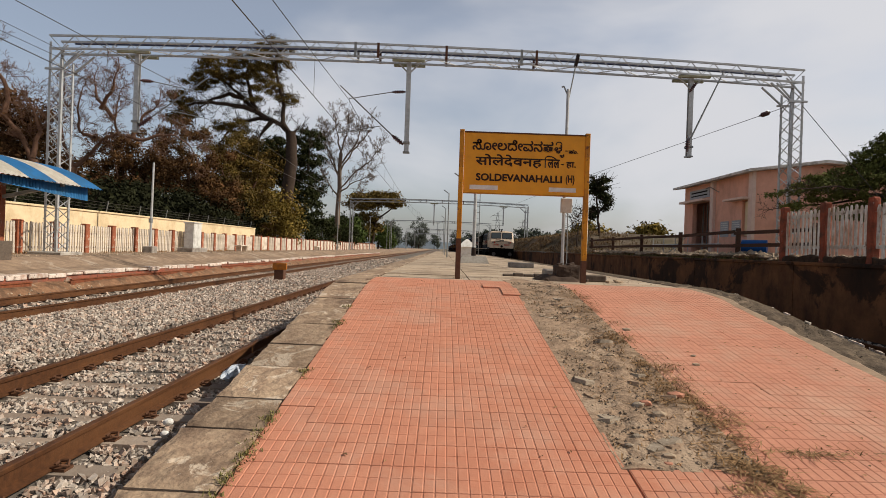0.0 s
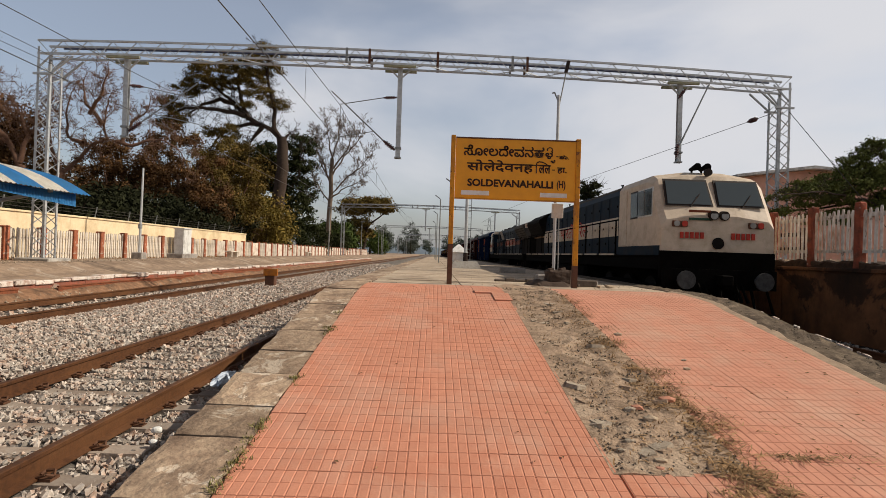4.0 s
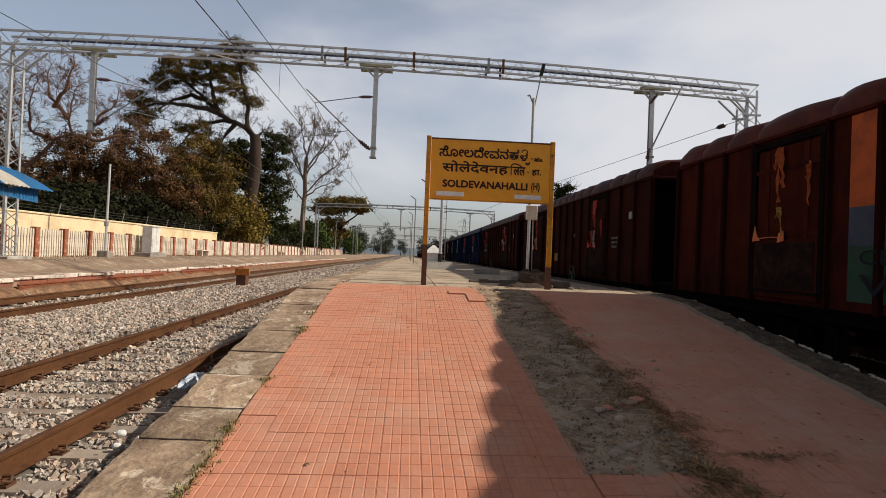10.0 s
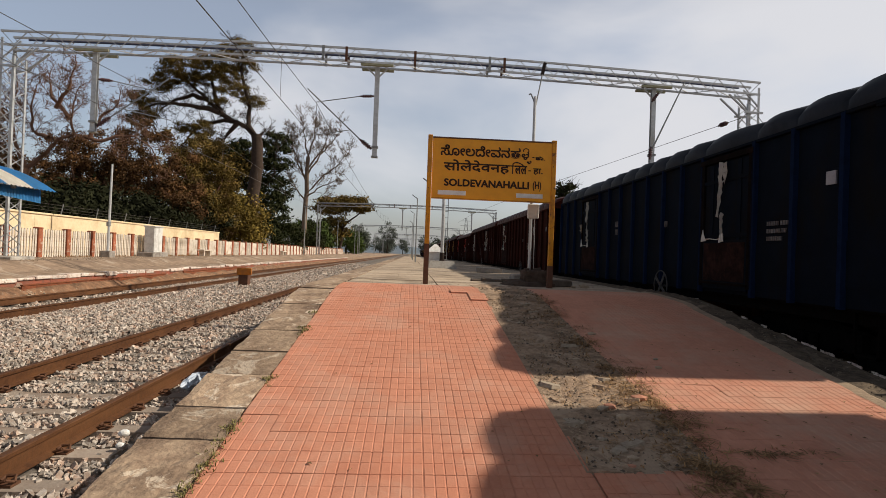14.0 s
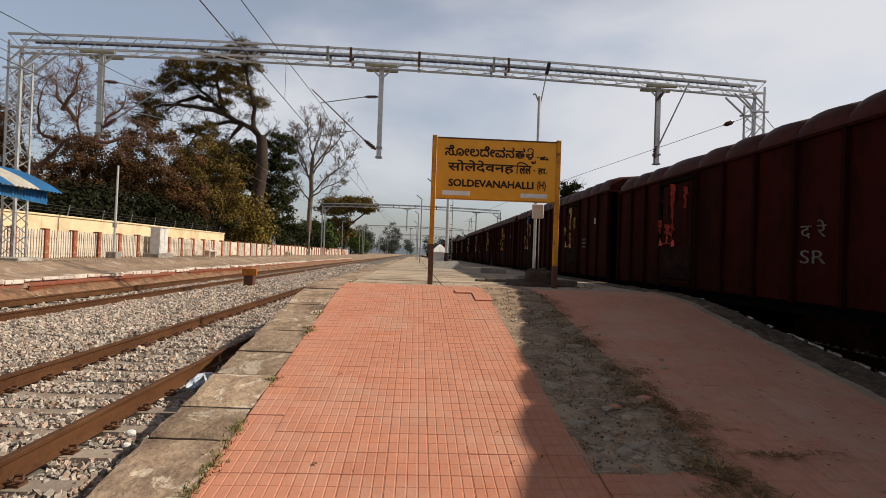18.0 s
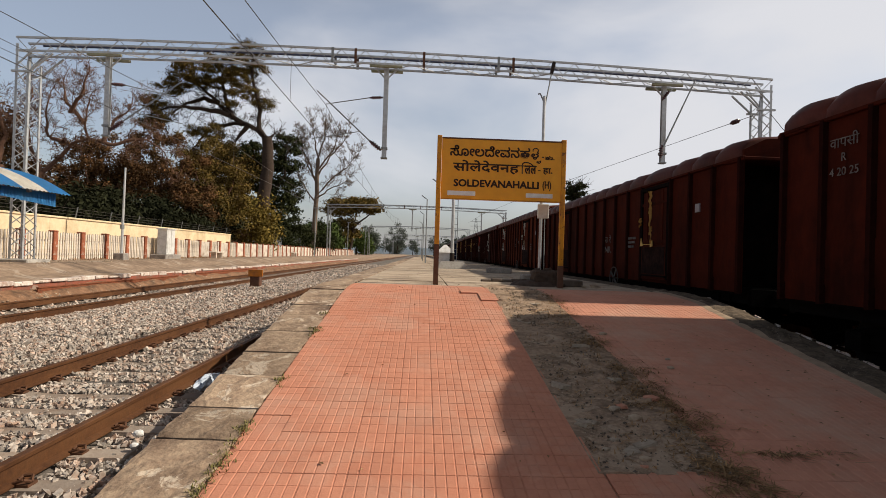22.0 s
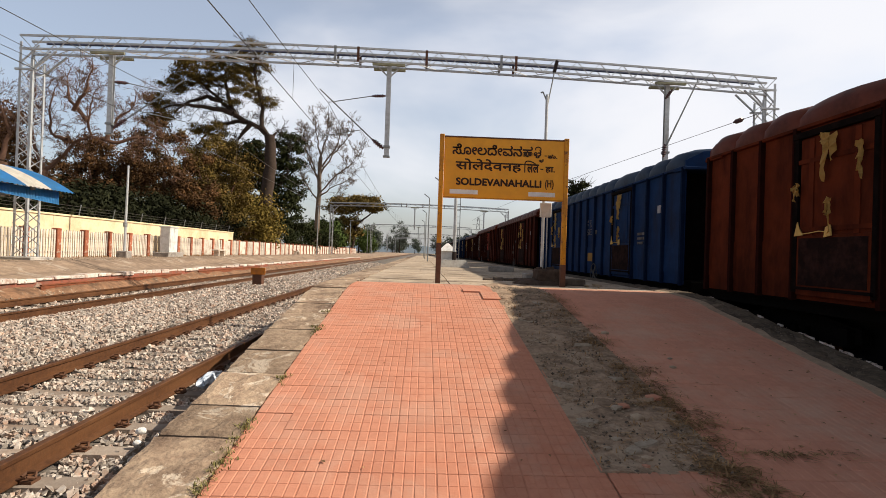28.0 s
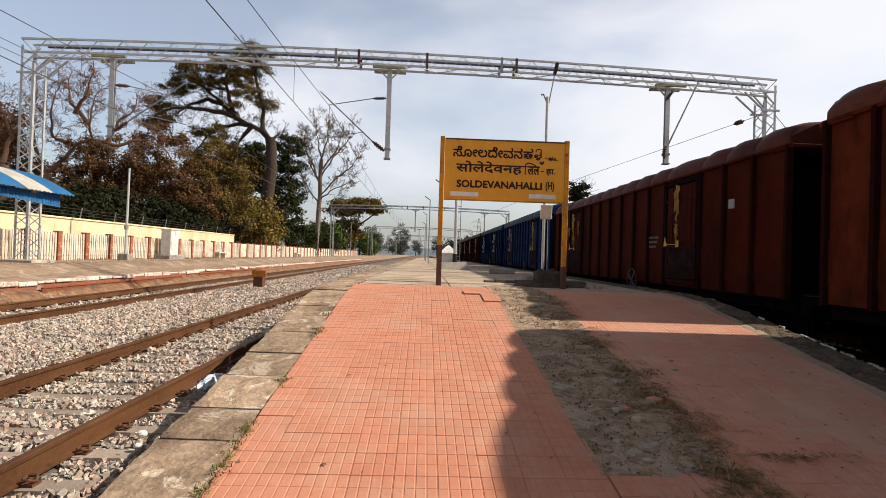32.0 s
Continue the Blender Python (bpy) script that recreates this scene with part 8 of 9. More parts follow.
def build_wagon(k):
    paint, rag, lab = WAGONS.get(k, ("brown", "white", "maroon covered goods wagon far down the train"))
    rng = random.Random(100 + k)
    d = wagon_meshes(paint)
    t = thing("goods_wagon", lab, "wagon", group="wagons of the goods train")
    for nm in ("bottom_sheet", "lower_sheet", "upper_sheet", "far_side_panel", "roof", "eave_rail", "underframe", "steps"):
        part(nm, d[nm], None, t)
    for turn in (pose(0, 0, 0), pose(0, WL, 0, 0, 0, 180)):
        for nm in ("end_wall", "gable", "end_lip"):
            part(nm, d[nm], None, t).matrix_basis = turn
        for x in (-1.5, -.5, .5, 1.5):
            part("end_post", d["end_post"], None, t).matrix_basis = turn @ pose(x, 0, 0)
    for y in RIB_Y:
        part("rib", d["rib"], None, t).location = (0, y, 0)
    for y in (RIB_Y[3] + DOOR_W / 2, RIB_Y[11] + DOOR_W / 2):
        do = part("door", d["door"], None, t)
        do.location = (0, y, 0)
        for nm in ("door_head", "door_skirt", "door_plate", "door_sill"):
            part(nm, d[nm], None, do)
        for dy in (-.735, .735):
            part("door_jamb", d["door_jamb"], None, do).location = (0, dy, 0)
        for dy in (-.42, .42):
            part("door_stile", d["door_stile"], None, do).location = (0, dy, 0)
        for z in (1.98, 2.91):
            part("door_rail", d["door_rail"], None, do).location = (0, 0, z)
        # torn cloth hanging in the meeting seam, flags at the jamb, a strip tied along the latch
        main, alt = CLOTH[rag], CLOTH["white" if rag in ("white", "red") else "yellow"]
        if k == 15 and y < 7:
            main = alt
        if k == 20:
            main = alt = CLOTH["red" if y < 7 else "white"]
        spots = [(.06, 3.20, rng.uniform(.10, .26), rng.uniform(.6, .95), main), (.03, 2.36, .05, .42, main if rng.random() < .5 else alt)]
        if rng.random() < .6:
            spots.append((.62, rng.uniform(2.4, 2.75), .10, rng.uniform(.2, .35), main if rng.random() < .6 else alt))
        if rng.random() < .5:
            spots.append((-.55, rng.uniform(2.6, 3.2), .08, rng.uniform(.3, .6), main))
        if rag == "red" and rng.random() < .6:
            spots.append((.3, 2.35, .16, .4, main))
        for dy, z, w, h, cl in spots:
            c = part("rag", cloth_strip(rng, w, h), cl, do, "torn rag")
            c.location = (-HW - .05, dy + rng.uniform(-.04, .04), z)
        zz = [1.93 + rng.uniform(-.02, .02) for _ in range(4)]
        bm = bars(*[((-HW - .085, -.02 + q * .2, zz[q]), (-HW - .085, .19 + q * .2, zz[q + 1]), rng.uniform(.015, .04), .012) for q in range(3)])
        flag = [(.50, 1.90), (.68, 1.89), (.62, 2.06 + rng.uniform(0, .06)), (.58, 2.0)]
        loft(bm, [[(x, yy, z) for yy, z in flag] for x in (-HW - .10, -HW - .088)])
        knot = [(-.06, 1.88), (.08, 1.86), (.05, 1.99), (-.04, 2.02)]
        loft(bm, [[(x, yy, z) for yy, z in knot] for x in (-HW - .105, -HW - .09)])
        part("latch_rag", bm, alt if rng.random() < .7 else main, do, "pale rag tied along the latch")
    for y in (2.1, WL - 2.1):
        b = part("bogie", d["bogie_frame"], None, t)
        b.location = (0, y, 0)
        for dy in (-1, 1):
            w = part("wheelset", d["wheelset"], None, b)
            w.location = (0, dy, .46)
    part("brake_wheel", d["brake_wheel"], None, t).location = (-HW - .10, (8.4 if k in (1, 4, 11, 12, 17, 20) else 5.85) + rng.uniform(-.1, .1), 1.02)
    part("buffer_gear", d["buffer_gear"], None, t)
    g = part("buffer_gear", d["buffer_gear"], None, t)
    g.matrix_basis = pose(0, WL, 0, 0, 0, 180)
    # stencilled marks
    if k == 1:
        marking_bars(t, 1.5, 2.5, [[.54], [.54], [.36]], h=.13, gap=.07)
    ya = rng.choice([2.6, 5.0])
    if k != 11:
        marking_bars(t, ya - .1, 2.15, [[.27, .18], [.45], [.36]], h=.06, gap=.05)
    marking_bars(t, 6.05, 2.35, [[.18]], h=.12)
    zones = {8: ("द पू", "SE", 7.8, 1.60), 13: ("उ रे", "NR", 6.8, 1.74), 14: ("द म", "SC", 7.1, 2.05), 15: ("उमरे", "NCR", 7.8, 1.72), 17: ("उ रे", "NR", 7.0, 1.74), 18: ("द पू", "SE", 6.9, 2.22), 19: ("प रे", "WR", 6.95, 1.58), 20: ("उमरे", "NCR", 7.0, 1.72)}
    if k in zones:
        top, low, y, z = zones[k]
        side_text(t, top, .26, y, z + .30, M_MARK, span=.5, label="white railway zone letters")
        side_text(t, low, .27, y, z, M_MARK, span=.5, label="white railway zone letters")
    elif k == 2:
        side_text(t, "SE", .26, 1.22, 2.36, M_MARK, label="white railway zone letters")
        side_text(t, "द पू", .26, 1.25, 2.62, M_MARK, label="white railway zone letters")
        marking_bars(t, 1.35, 2.1, [[.45], [.40], [.45]], h=.10, gap=.05)
    elif k == 9:
        side_text(t, "द रे", .27, 7.6, 1.95, M_MARK, span=.5, label="white railway zone letters")
        side_text(t, "SR", .27, 7.6, 1.58, M_MARK, span=.5, label="white railway zone letters")
    elif k == 12:
        side_text(t, "वापसी", .18, 13.34, 3.0, M_MARK, span=.5, label="white painted lettering")
        side_text(t, "R", .15, 13.13, 2.82, M_MARK, label="white painted lettering")
        side_text(t, "4 20 25", .15, 13.34, 2.64, M_MARK, span=.5, label="white painted lettering")
        n = 28
        ring = [(.45 + .17 * math.cos(math.tau * i / n), 2.97 + .17 * math.sin(math.tau * i / n)) for i in range(n + 1)]
        part("ring_mark", bars(*[((-HW - .006, a[0], a[1]), (-HW - .006, b[0], b[1]), .016) for a, b in zip(ring, ring[1:])]), M_MARK, t, "painted white ring with a small mark")
        marking_bars(t, .57, 3.0, [[.24]], h=.06)
        marking_bars(t, .56, 2.67, [[.23]], h=.2, mat_=M_AD_W, label="white paper label", glyphs=False)
        marking_bars(t, 1.56, 2.06, [[.50], [.38]], h=.17, gap=.03)
        marking_bars(t, 2.48, 1.89, [[.45]], h=.15)
        marking_bars(t, 2.45, 1.58, [[.5]], h=.06)
        marking_bars(t, 1.45, 2.45, [[.38]], h=.07)
    elif k == 1:
        side_text(t, "SE", .24, 8.2, 1.68, M_MARK, label="white railway zone letters")
        side_text(t, "RETURN", .16, 13.23, 3.03, M_MARK, span=.44, label="white stencilled lettering")
        side_text(t, "11.26", .16, 13.17, 2.87, M_MARK, span=.34, label="white stencilled lettering")
        marking_bars(t, 13.18, 2.78, [[.22]], h=.17, label="white paper label", glyphs=False)
    elif k < 24:
        marking_bars(t, 8.9, 2.5, [[.18], [.18]], h=.14)
    if k in (19, 10, 14):
        marking_bars(t, 4.4, 1.84, [[.24]], h=.22, label="torn white paper label", glyphs=False)
    if k in (18, 8):
        marking_bars(t, 9.75, 1.72, [[.2]], h=.16, label="torn white paper label", glyphs=False)
    marking_bars(t, 1.34 + rng.uniform(-.06, .06), 2.72, [[.17]], h=.17, mat_=M_PAPER, label="white paper label", glyphs=False)
    if k == 15:
        for i in range(5):
            marking_bars(t, 14.45, 3.06 - .13 * i, [[.62]], h=.05, label="white painted bar", glyphs=False)
    patches = {3: (8.35, 1.74), 12: (7.6, 1.52), 18: (6.75, 1.66)}
    if k in patches:
        marking_bars(t, *patches[k], [[.5]], h=.26, mat_=M_STRIPE, label="mustard painted patch", glyphs=False)
    if k == 16:
        for y0, y1 in ((4.4, 10.2), (.1, 2.8), (11.8, 14.5)):
            part("stripe", boxes((-HW - .006, -HW + .01, y0, y1, 2.55, 2.72)), M_STRIPE, t, "mustard painted stripe")
    if k == 10:
        c = part("tarpaulin", cloth_strip(rng, .55, .42), CLOTH["blue"], t, "crumpled blue tarpaulin")
        c.location = (-HW - .06, 10.95, 3.36)
    if k == 2:
        for m, z0, z1, yl, yh in ((M_AD_O, 2.26, 3.36, 4.42, 9.85), (M_AD_B, 1.80, 2.26, 4.9, 9.85), (M_AD_O, 1.80, 2.26, 4.42, 4.9), (M_AD_G, 1.14, 1.80, 4.42, 9.85)):
            rb = [r for r in RIB_Y if yl - .1 < r < yh]
            cuts = [yl] + [c for r in rb for c in (r - .06, r + .06)] + [yh]
            for a, b in zip(cuts[::2], cuts[1::2]):
                if b - a > .02:
                    part("advert_panel", boxes((-HW - .006, -HW + .012, a, b, z0, z1)), m, t, "painted advertisement band")
        advert_shapes(t)
    tall_body(t)
    if k in LOW:
        lower_body(t)
    return t


# ---- locomotives
M_CREAM = mat("cream_loco_paint", (0.64, 0.51, 0.385), (0.53, 0.42, 0.31), 0.5, 4, bump=0.04, stain=(0.34, 0.24, 0.15), stain_scale=2.5, stain_amt=0.5)
M_RUSTCREAM = mat("rusting_cream_paint", (0.40, 0.24, 0.11), (0.24, 0.12, 0.05), 0.7, 5, bump=0.15, stain=(0.10, 0.04, 0.02), stain_scale=3, stain_amt=0.8)
M_LNAVY = mat("dark_teal_blue_loco_paint", (0.009, 0.022, 0.036), (0.006, 0.014, 0.025), 0.55, 4, bump=0.05, spec=0.04, stain=(0.03, 0.025, 0.022), stain_scale=1.4)
M_LGREY = mat("patched_grey_loco_paint", (0.058, 0.066, 0.068), (0.032, 0.039, 0.046), 0.6, 2.5, bump=0.05, spec=0.05, stain=(0.010, 0.022, 0.040), stain_scale=0.62, stain_amt=0.9, patch=((0.013, 0.011, 0.010), 1.4, 0.55, 0.8))
M_LORANGE = mat("orange_loco_stripe", (0.20, 0.042, 0.014), (0.14, 0.03, 0.011), 0.55, 4, bump=0.04)
M_REDTXT = mat("red_lettering", (0.50, 0.05, 0.03), (0.4, 0.04, 0.025), 0.6, 8, bump=0)
M_GRILLE = mat("oily_radiator_steel", (0.018, 0.015, 0.013), (0.010, 0.0085, 0.0075), 0.8, 6, bump=0.2, spec=0.03)
M_WING = mat("oily_grey_radiator_sheet", (0.10, 0.085, 0.07), (0.05, 0.043, 0.036), 0.7, 5, bump=0.2, spec=0.1, stain=(0.02, 0.017, 0.014), stain_scale=2, streak=(1, 1, 0.4))
M_GLASS = bpy.data.materials.new("cab_glass")
M_GLASS.use_nodes = True
M_GLASS.node_tree.nodes["Principled BSDF"].inputs["Base Color"].default_value = (0.05, 0.06, 0.065, 1)
M_GLASS.node_tree.nodes["Principled BSDF"].inputs["Roughness"].default_value = 0.08
M_LAMP = mat("lamp_lens", (0.30, 0.28, 0.25), (0.2, 0.19, 0.17), 0.15, 5, bump=0, spec=0.6)


def build_loco(second):
    """A hood diesel, cab at local y = 0.6; the second one runs cab last."""
    lab = "patched grey and orange hood diesel running cab last" if second else "cream and dark blue hood diesel with its cab leading"
    t = thing("locomotive", lab, "locomotive", group="diesel locomotives")
    hood_c = M_LGREY if second else M_LNAVY
    HX = 1.08
    TOP = 3.86 if second else 3.96
    E = -0.7 if second else 0.0

    def P(nm, bm, m, parent=t, label="", smooth=False):
        bmesh.ops.recalc_face_normals(bm, faces=bm.faces)
        return part(nm, bm, m, parent, label, smooth)
    P("underframe", boxes((-1.45, 1.45, .5 + E, 20.6, 1.30, 1.66), (-1.49, 1.49, .45 + E, 20.65, 1.62, 1.70), bevel=.02), M_UNDER)
    for a in range(9):
        y = 3.9 + a * 1.85
        P("step_edge", boxes((-1.512, -1.488, y, y + 1.55, 1.67, 1.72)), M_CREAM, t, "cream walkway edging")
    P("fuel_tank", boxes((-1.4, 1.4, 7.6, 13.6, .45, 1.32), bevel=.12), M_UNDER)
    # hood with chamfered top
    def hood_ring(y, w=HX, top=TOP):
        return [(-w, y, 1.7), (-w, y, top - .28), (-w + .12, y, top - .08), (-w + .4, y, top), (w - .4, y, top), (w - .12, y, top - .08), (w, y, top - .28), (w, y, 1.7)]
    bm = bmesh.new()
    loft(bm, [hood_ring(y) for y in (3.6 + E, 17.0)])
    P("hood", bm, hood_c)
    bm = bmesh.new()
    loft(bm, [hood_ring(y, .98, TOP - .05) for y in (17.0, 20.2)])
    P("radiator_hood", bm, M_GRILLE)
    # hood bands
    z_b = 2.10 if second else 2.32
    z_t = 2.95
    y0b, y1b = 3.6 + E, 17.0
    if second:
        P("band", boxes((-HX - .006, -HX + .02, 9.1, 14.4, 2.34, z_t)), M_CREAM, t, "cream lettering band")
        P("band", boxes((-HX - .006, -HX + .02, 14.4, y1b, 2.40, 2.70)), M_LORANGE, t, "orange side stripe")
        P("band", boxes((-HX - .006, -HX + .02, y0b, 9.1, 2.40, 2.70)), M_LORANGE, t, "orange side stripe")
        # lockers that stand out from the hood behind the lettering
        for y0, y1, x, z1 in ((7.5, 8.7, 1.34, 2.95), (5.6, 6.3, 1.30, 3.1), (4.2, 4.9, 1.30, 3.1)):
            lk = P("side_locker", boxes((-x, -HX, y0, y1, 1.71, z1), bevel=.02), M_LGREY, t, "grey locker standing out from the hood")
            P("locker_stripe", boxes((-x - .006, -x + .01, y0 + .03, y1 - .03, 2.40, 2.70)), M_LORANGE, lk, "orange stripe")
        bm = bmesh.new()
        loft(bm, [[(-1.10, y, 2.98), (-1.16, y, 2.98), (-1.44, y, 3.66), (-1.38, y, 3.66)] for y in (7.3, 8.5)])
        P("deflector", bm, M_CONC, t, "slanted pale grey deflector plate")
        for y0, y1 in ((3.1, 4.15), (4.95, 5.55), (6.35, 7.25)):
            P("side_louvre", boxes((-HX - .02, -HX + .01, y0, y1, 1.78, 2.36), (-HX - .02, -HX + .01, y0, y1, 2.74, TOP - .34)), M_GRILLE, t, "oily black louvre panels")
    else:
        P("band", boxes((-HX - .006, -HX + .02, y0b, y1b, z_b, z_t)), M_CREAM, t, "cream side band")
        P("band", boxes((-1.02, -.96, 17.0, 20.3, 2.66, 2.90)), M_RUSTCREAM, t, "rust-streaked cream strip under the radiator")
    # hood doors and seams
    for i in range(13):
        y = 3.75 + i * 1.0
        hd = P("hood_door", boxes((-HX - .016, -HX - .002, y, y + .02, 1.75, TOP - .32)), M_LNAVY)
        for dy, z in ((.12, 3.28), (.6, 2.58), (.3, 2.05)):
            P("latch", boxes((-HX - .02, -HX, y + dy, y + dy + .07, z, z + .07)), M_UNDER, hd)
    # flared radiator wings
    for sx in (-1, 1):
        bm = bmesh.new()
        ring = [(sx * .98, 2.75), (sx * 1.12, 2.72), (sx * 1.50, 3.45), (sx * 1.48, 3.60), (sx * 1.0, TOP - .02), (sx * .9, TOP - .02)]
        loft(bm, [[(x, (16.5 + (3.6 - z) * .45 if y < 17 else y), z) for x, z in ring] for y in (16.5, 20.4)])
        w = P("radiator_wing", bm, M_WING if second else M_GRILLE, t, "flared oily radiator housing")
        for j in range(5):
            u = (j + .5) / 5
            xa, za = sx * (1.14 + .37 * u), 2.74 + .72 * u
            P("louvre", boxes((min(xa, xa + sx * .03), max(xa, xa + sx * .03), 17.0, 20.3, za - .009, za + .009)), M_GRILLE, w)
    for y in (17.8, 19.3) + ((4.6, 7.0) if second else ()):
        bm = bmesh.new()
        bar(bm, (0, y, TOP - .05), (0, y, TOP + (.1 if y > 10 else .2)), 1.35, sides=24)
        P("roof_fan", bm, M_GRILLE)
    P("roof_box", boxes((-.7, .7, 9.9, 11.6, TOP - .02, TOP + .16), bevel=.04), M_LNAVY)
    P("roof_overhang", boxes((-.94, .94, 3.62 + E, 16.4, TOP - .12, TOP + .01), bevel=.02), M_WING, t, "overhanging weathered roof sheet")
    P("exhaust", boxes((-.3, .3, 12.2, 13.0, TOP - .02, TOP + .2), bevel=.03), M_UNDER)
    for y in (5.0, 9.4, 12.2):
        bm = bmesh.new()
        bar(bm, (-.9, y, TOP - .1), (-.9, y, TOP + .1), .06, sides=8)
        bar(bm, (-.9, y - .05, TOP + .08), (-.9, y + .12, TOP + .1), .05, sides=8)
        P("lifting_eye", bm, M_UNDER)
    # cab: sloping windscreen face
    def cab_ring(y, w, zt, zb=1.66):
        return [(-w, y, zb), (-w, y, zt - .30), (-w + .14, y, zt - .12), (-.5, y, zt), (.5, y, zt), (w - .14, y, zt - .12), (w, y, zt - .30), (w, y, zb)]
    bm = bmesh.new()
    loft(bm, [cab_ring(.45, 1.46, 2.72), cab_ring(.62, 1.48, 3.0), cab_ring(1.08, 1.47, 3.84), cab_ring(1.35, 1.47, 3.96), cab_ring(3.6, 1.47, 3.96)])
    cab = P("cab", bm, M_CREAM)
    cab.location = (0, E, 0)
    P("cab_skirt", boxes((-1.485, 1.485, .425, .50, 1.1, 1.80)), M_UNDER, cab, "black headstock below the cab")
    P("cab_lower_band", boxes((-1.49, -1.46, .5, 3.6, 1.66, 1.93), (1.46, 1.49, .5, 3.6, 1.66, 1.93)), M_LNAVY if not second else M_LGREY, cab, "dark lower band")
    if second:
        for ya_, yb_ in ((.62, 1.05), (2.0, 2.75)):
            P("cab_stripe", boxes((-1.482, -1.465, ya_, yb_, 2.34, 2.66)), M_LORANGE, cab, "orange stripe")
        P("number_bars", boxes((-1.482, -1.465, 1.24, 1.36, 2.36, 2.60), (-1.482, -1.465, 1.40, 1.52, 2.36, 2.60), (-1.482, -1.465, 1.56, 1.68, 2.36, 2.60), (-1.482, -1.465, 1.72, 1.84, 2.36, 2.60)), M_REDTXT, cab, "red painted number bars")["kind"] = "stuff"
        P("cab_back", boxes((-1.46, 1.46, 3.59, 3.62, 1.67, 3.62)), M_LNAVY, cab, "dark blue back wall of the cab")
        P("cab_flank", boxes((-1.484, -1.46, 2.75, 3.6, 1.93, 3.66)), M_LNAVY, cab, "dark blue rear flank of the cab")
        P("cab_stripe", boxes((-1.490, -1.470, 2.75, 3.6, 2.40, 2.68)), M_LORANGE, cab, "orange stripe")
    def face_y(z):
        return .62 + (z - 3.0) * .49
    for x0, x1 in ((-1.24, -.10), (.10, 1.24)):
        bm = bmesh.new()
        za, zb = 3.02, 3.66
        for off, grow, nm, m in ((-.015, .05, "window_frame", M_BLACK), (-.035, 0, "windscreen", M_GLASS)):
            bm = bmesh.new()
            a = [(x0 - grow, face_y(za - grow) + off, za - grow), (x1 + grow, face_y(za - grow) + off, za - grow), (x1 + grow - .04, face_y(zb + grow) + off, zb + grow), (x0 - grow + .04, face_y(zb + grow) + off, zb + grow)]
            b = [(x, y + .03, z) for x, y, z in a]
            loft(bm, [a, b])
            P(nm, bm, m, cab)
        P("wiper", bars((((x0 + x1) / 2, face_y(3.0) - .06, 2.95), ((x0 + x1) / 2 + .3, face_y(3.3) - .06, 3.3), .018)), M_BLACK, cab)
    for x in (-.14, .14):
        bm = bmesh.new()
        bar(bm, (x, .50, 2.74), (x, .36, 2.72), .24, sides=18)
        P("headlight", bm, M_BLACK, cab, "dark round headlight housing")
        bm = bmesh.new()
        bar(bm, (x, .362, 2.72), (x, .352, 2.72), .19, sides=18)
        P("lens", bm, M_LAMP, cab, "glass lens")
    for x in (-.98, .98):
        for dx in (-.1, .1):
            bm = bmesh.new()
            bar(bm, (x + dx, .46, 2.50), (x + dx, .38, 2.50), .15, sides=14)
            P("marker_light", bm, M_REDTXT if dx > 0 else M_LAMP, cab)
    for x in (-.98, .98):
        P("lamp_case", boxes((x - .2, x + .2, .40, .47, 2.42, 2.58), bevel=.02), M_RUST, cab, "brown marker lamp case")
    P("number_panel", boxes(*[(x0 + .13 * j, x0 + .13 * j + .085, .405, .43, 2.13, 2.29) for x0 in (-.98, .34) for j in range(5)]), M_REDTXT, cab, "red painted number bars")
    P("flag_patch", boxes((-.75, -.2, .43, .46, 2.80, 2.86)), M_LORANGE, cab, "orange painted stripe")
    P("flag_patch", boxes((-.75, -.2, .42, .45, 2.60, 2.66)), M_AD_G, cab, "green painted stripe")
    bm = bmesh.new()
    bar(bm, (0, .43, 2.02), (0, .40, 2.02), .30, sides=20)
    P("round_emblem", bm, M_GRILLE, cab, "round cast emblem")
    for x0, x1 in ((1.03, 1.50), (1.55, 2.0), (2.05, 2.54)):
        P("sash", boxes((-1.487, -1.455, x0 - .04, x1 + .04, 2.72, 3.50)), M_ENAMEL if x0 < 2 else M_BLACK, cab)
        P("side_window", boxes((-1.494, -1.47, x0, x1, 2.76, 3.46)), M_GLASS, cab)
    P("cab_door", boxes((-1.492, -1.46, 2.9, 3.5, 1.95, 3.6), bevel=.01), M_CREAM if not second else M_LNAVY, cab)
    for x in (-.22, .05):
        bm = bmesh.new()
        bar(bm, (x, 1.6, 4.08), (x, 1.15, 4.10), .08, .20, sides=12)
        bar(bm, (x, 1.5, 3.92), (x, 1.5, 4.08), .06, sides=8)
        P("horn", bm, M_UNDER, cab)
    bm = bmesh.new()
    bar(bm, (0, 1.08, 3.93), (0, .98, 3.93), .2, sides=14)
    P("roof_lamp", bm, M_BLACK, cab)
    # buffer beam, buffers, cattle guard
    for ya, s in ((.40 + E, -1), (20.7, 1)):
        P("buffer_beam", boxes((-1.45, 1.45, min(ya, ya + s * .12), max(ya, ya + s * .12), .85, 1.35)), M_UNDER)
        for x in (-.98, .98):
            bm = bmesh.new()
            bar(bm, (x, ya, 1.08), (x, ya + s * .36, 1.08), .22, sides=12)
            bar(bm, (x, ya + s * .36, 1.08), (x, ya + s * .42, 1.08), .46, sides=20)
            P("buffer", bm, M_SPOKE)
        P("coupler", boxes((-.15, .15, min(ya, ya + s * .5), max(ya, ya + s * .5), .95, 1.22), bevel=.03), M_UNDER)
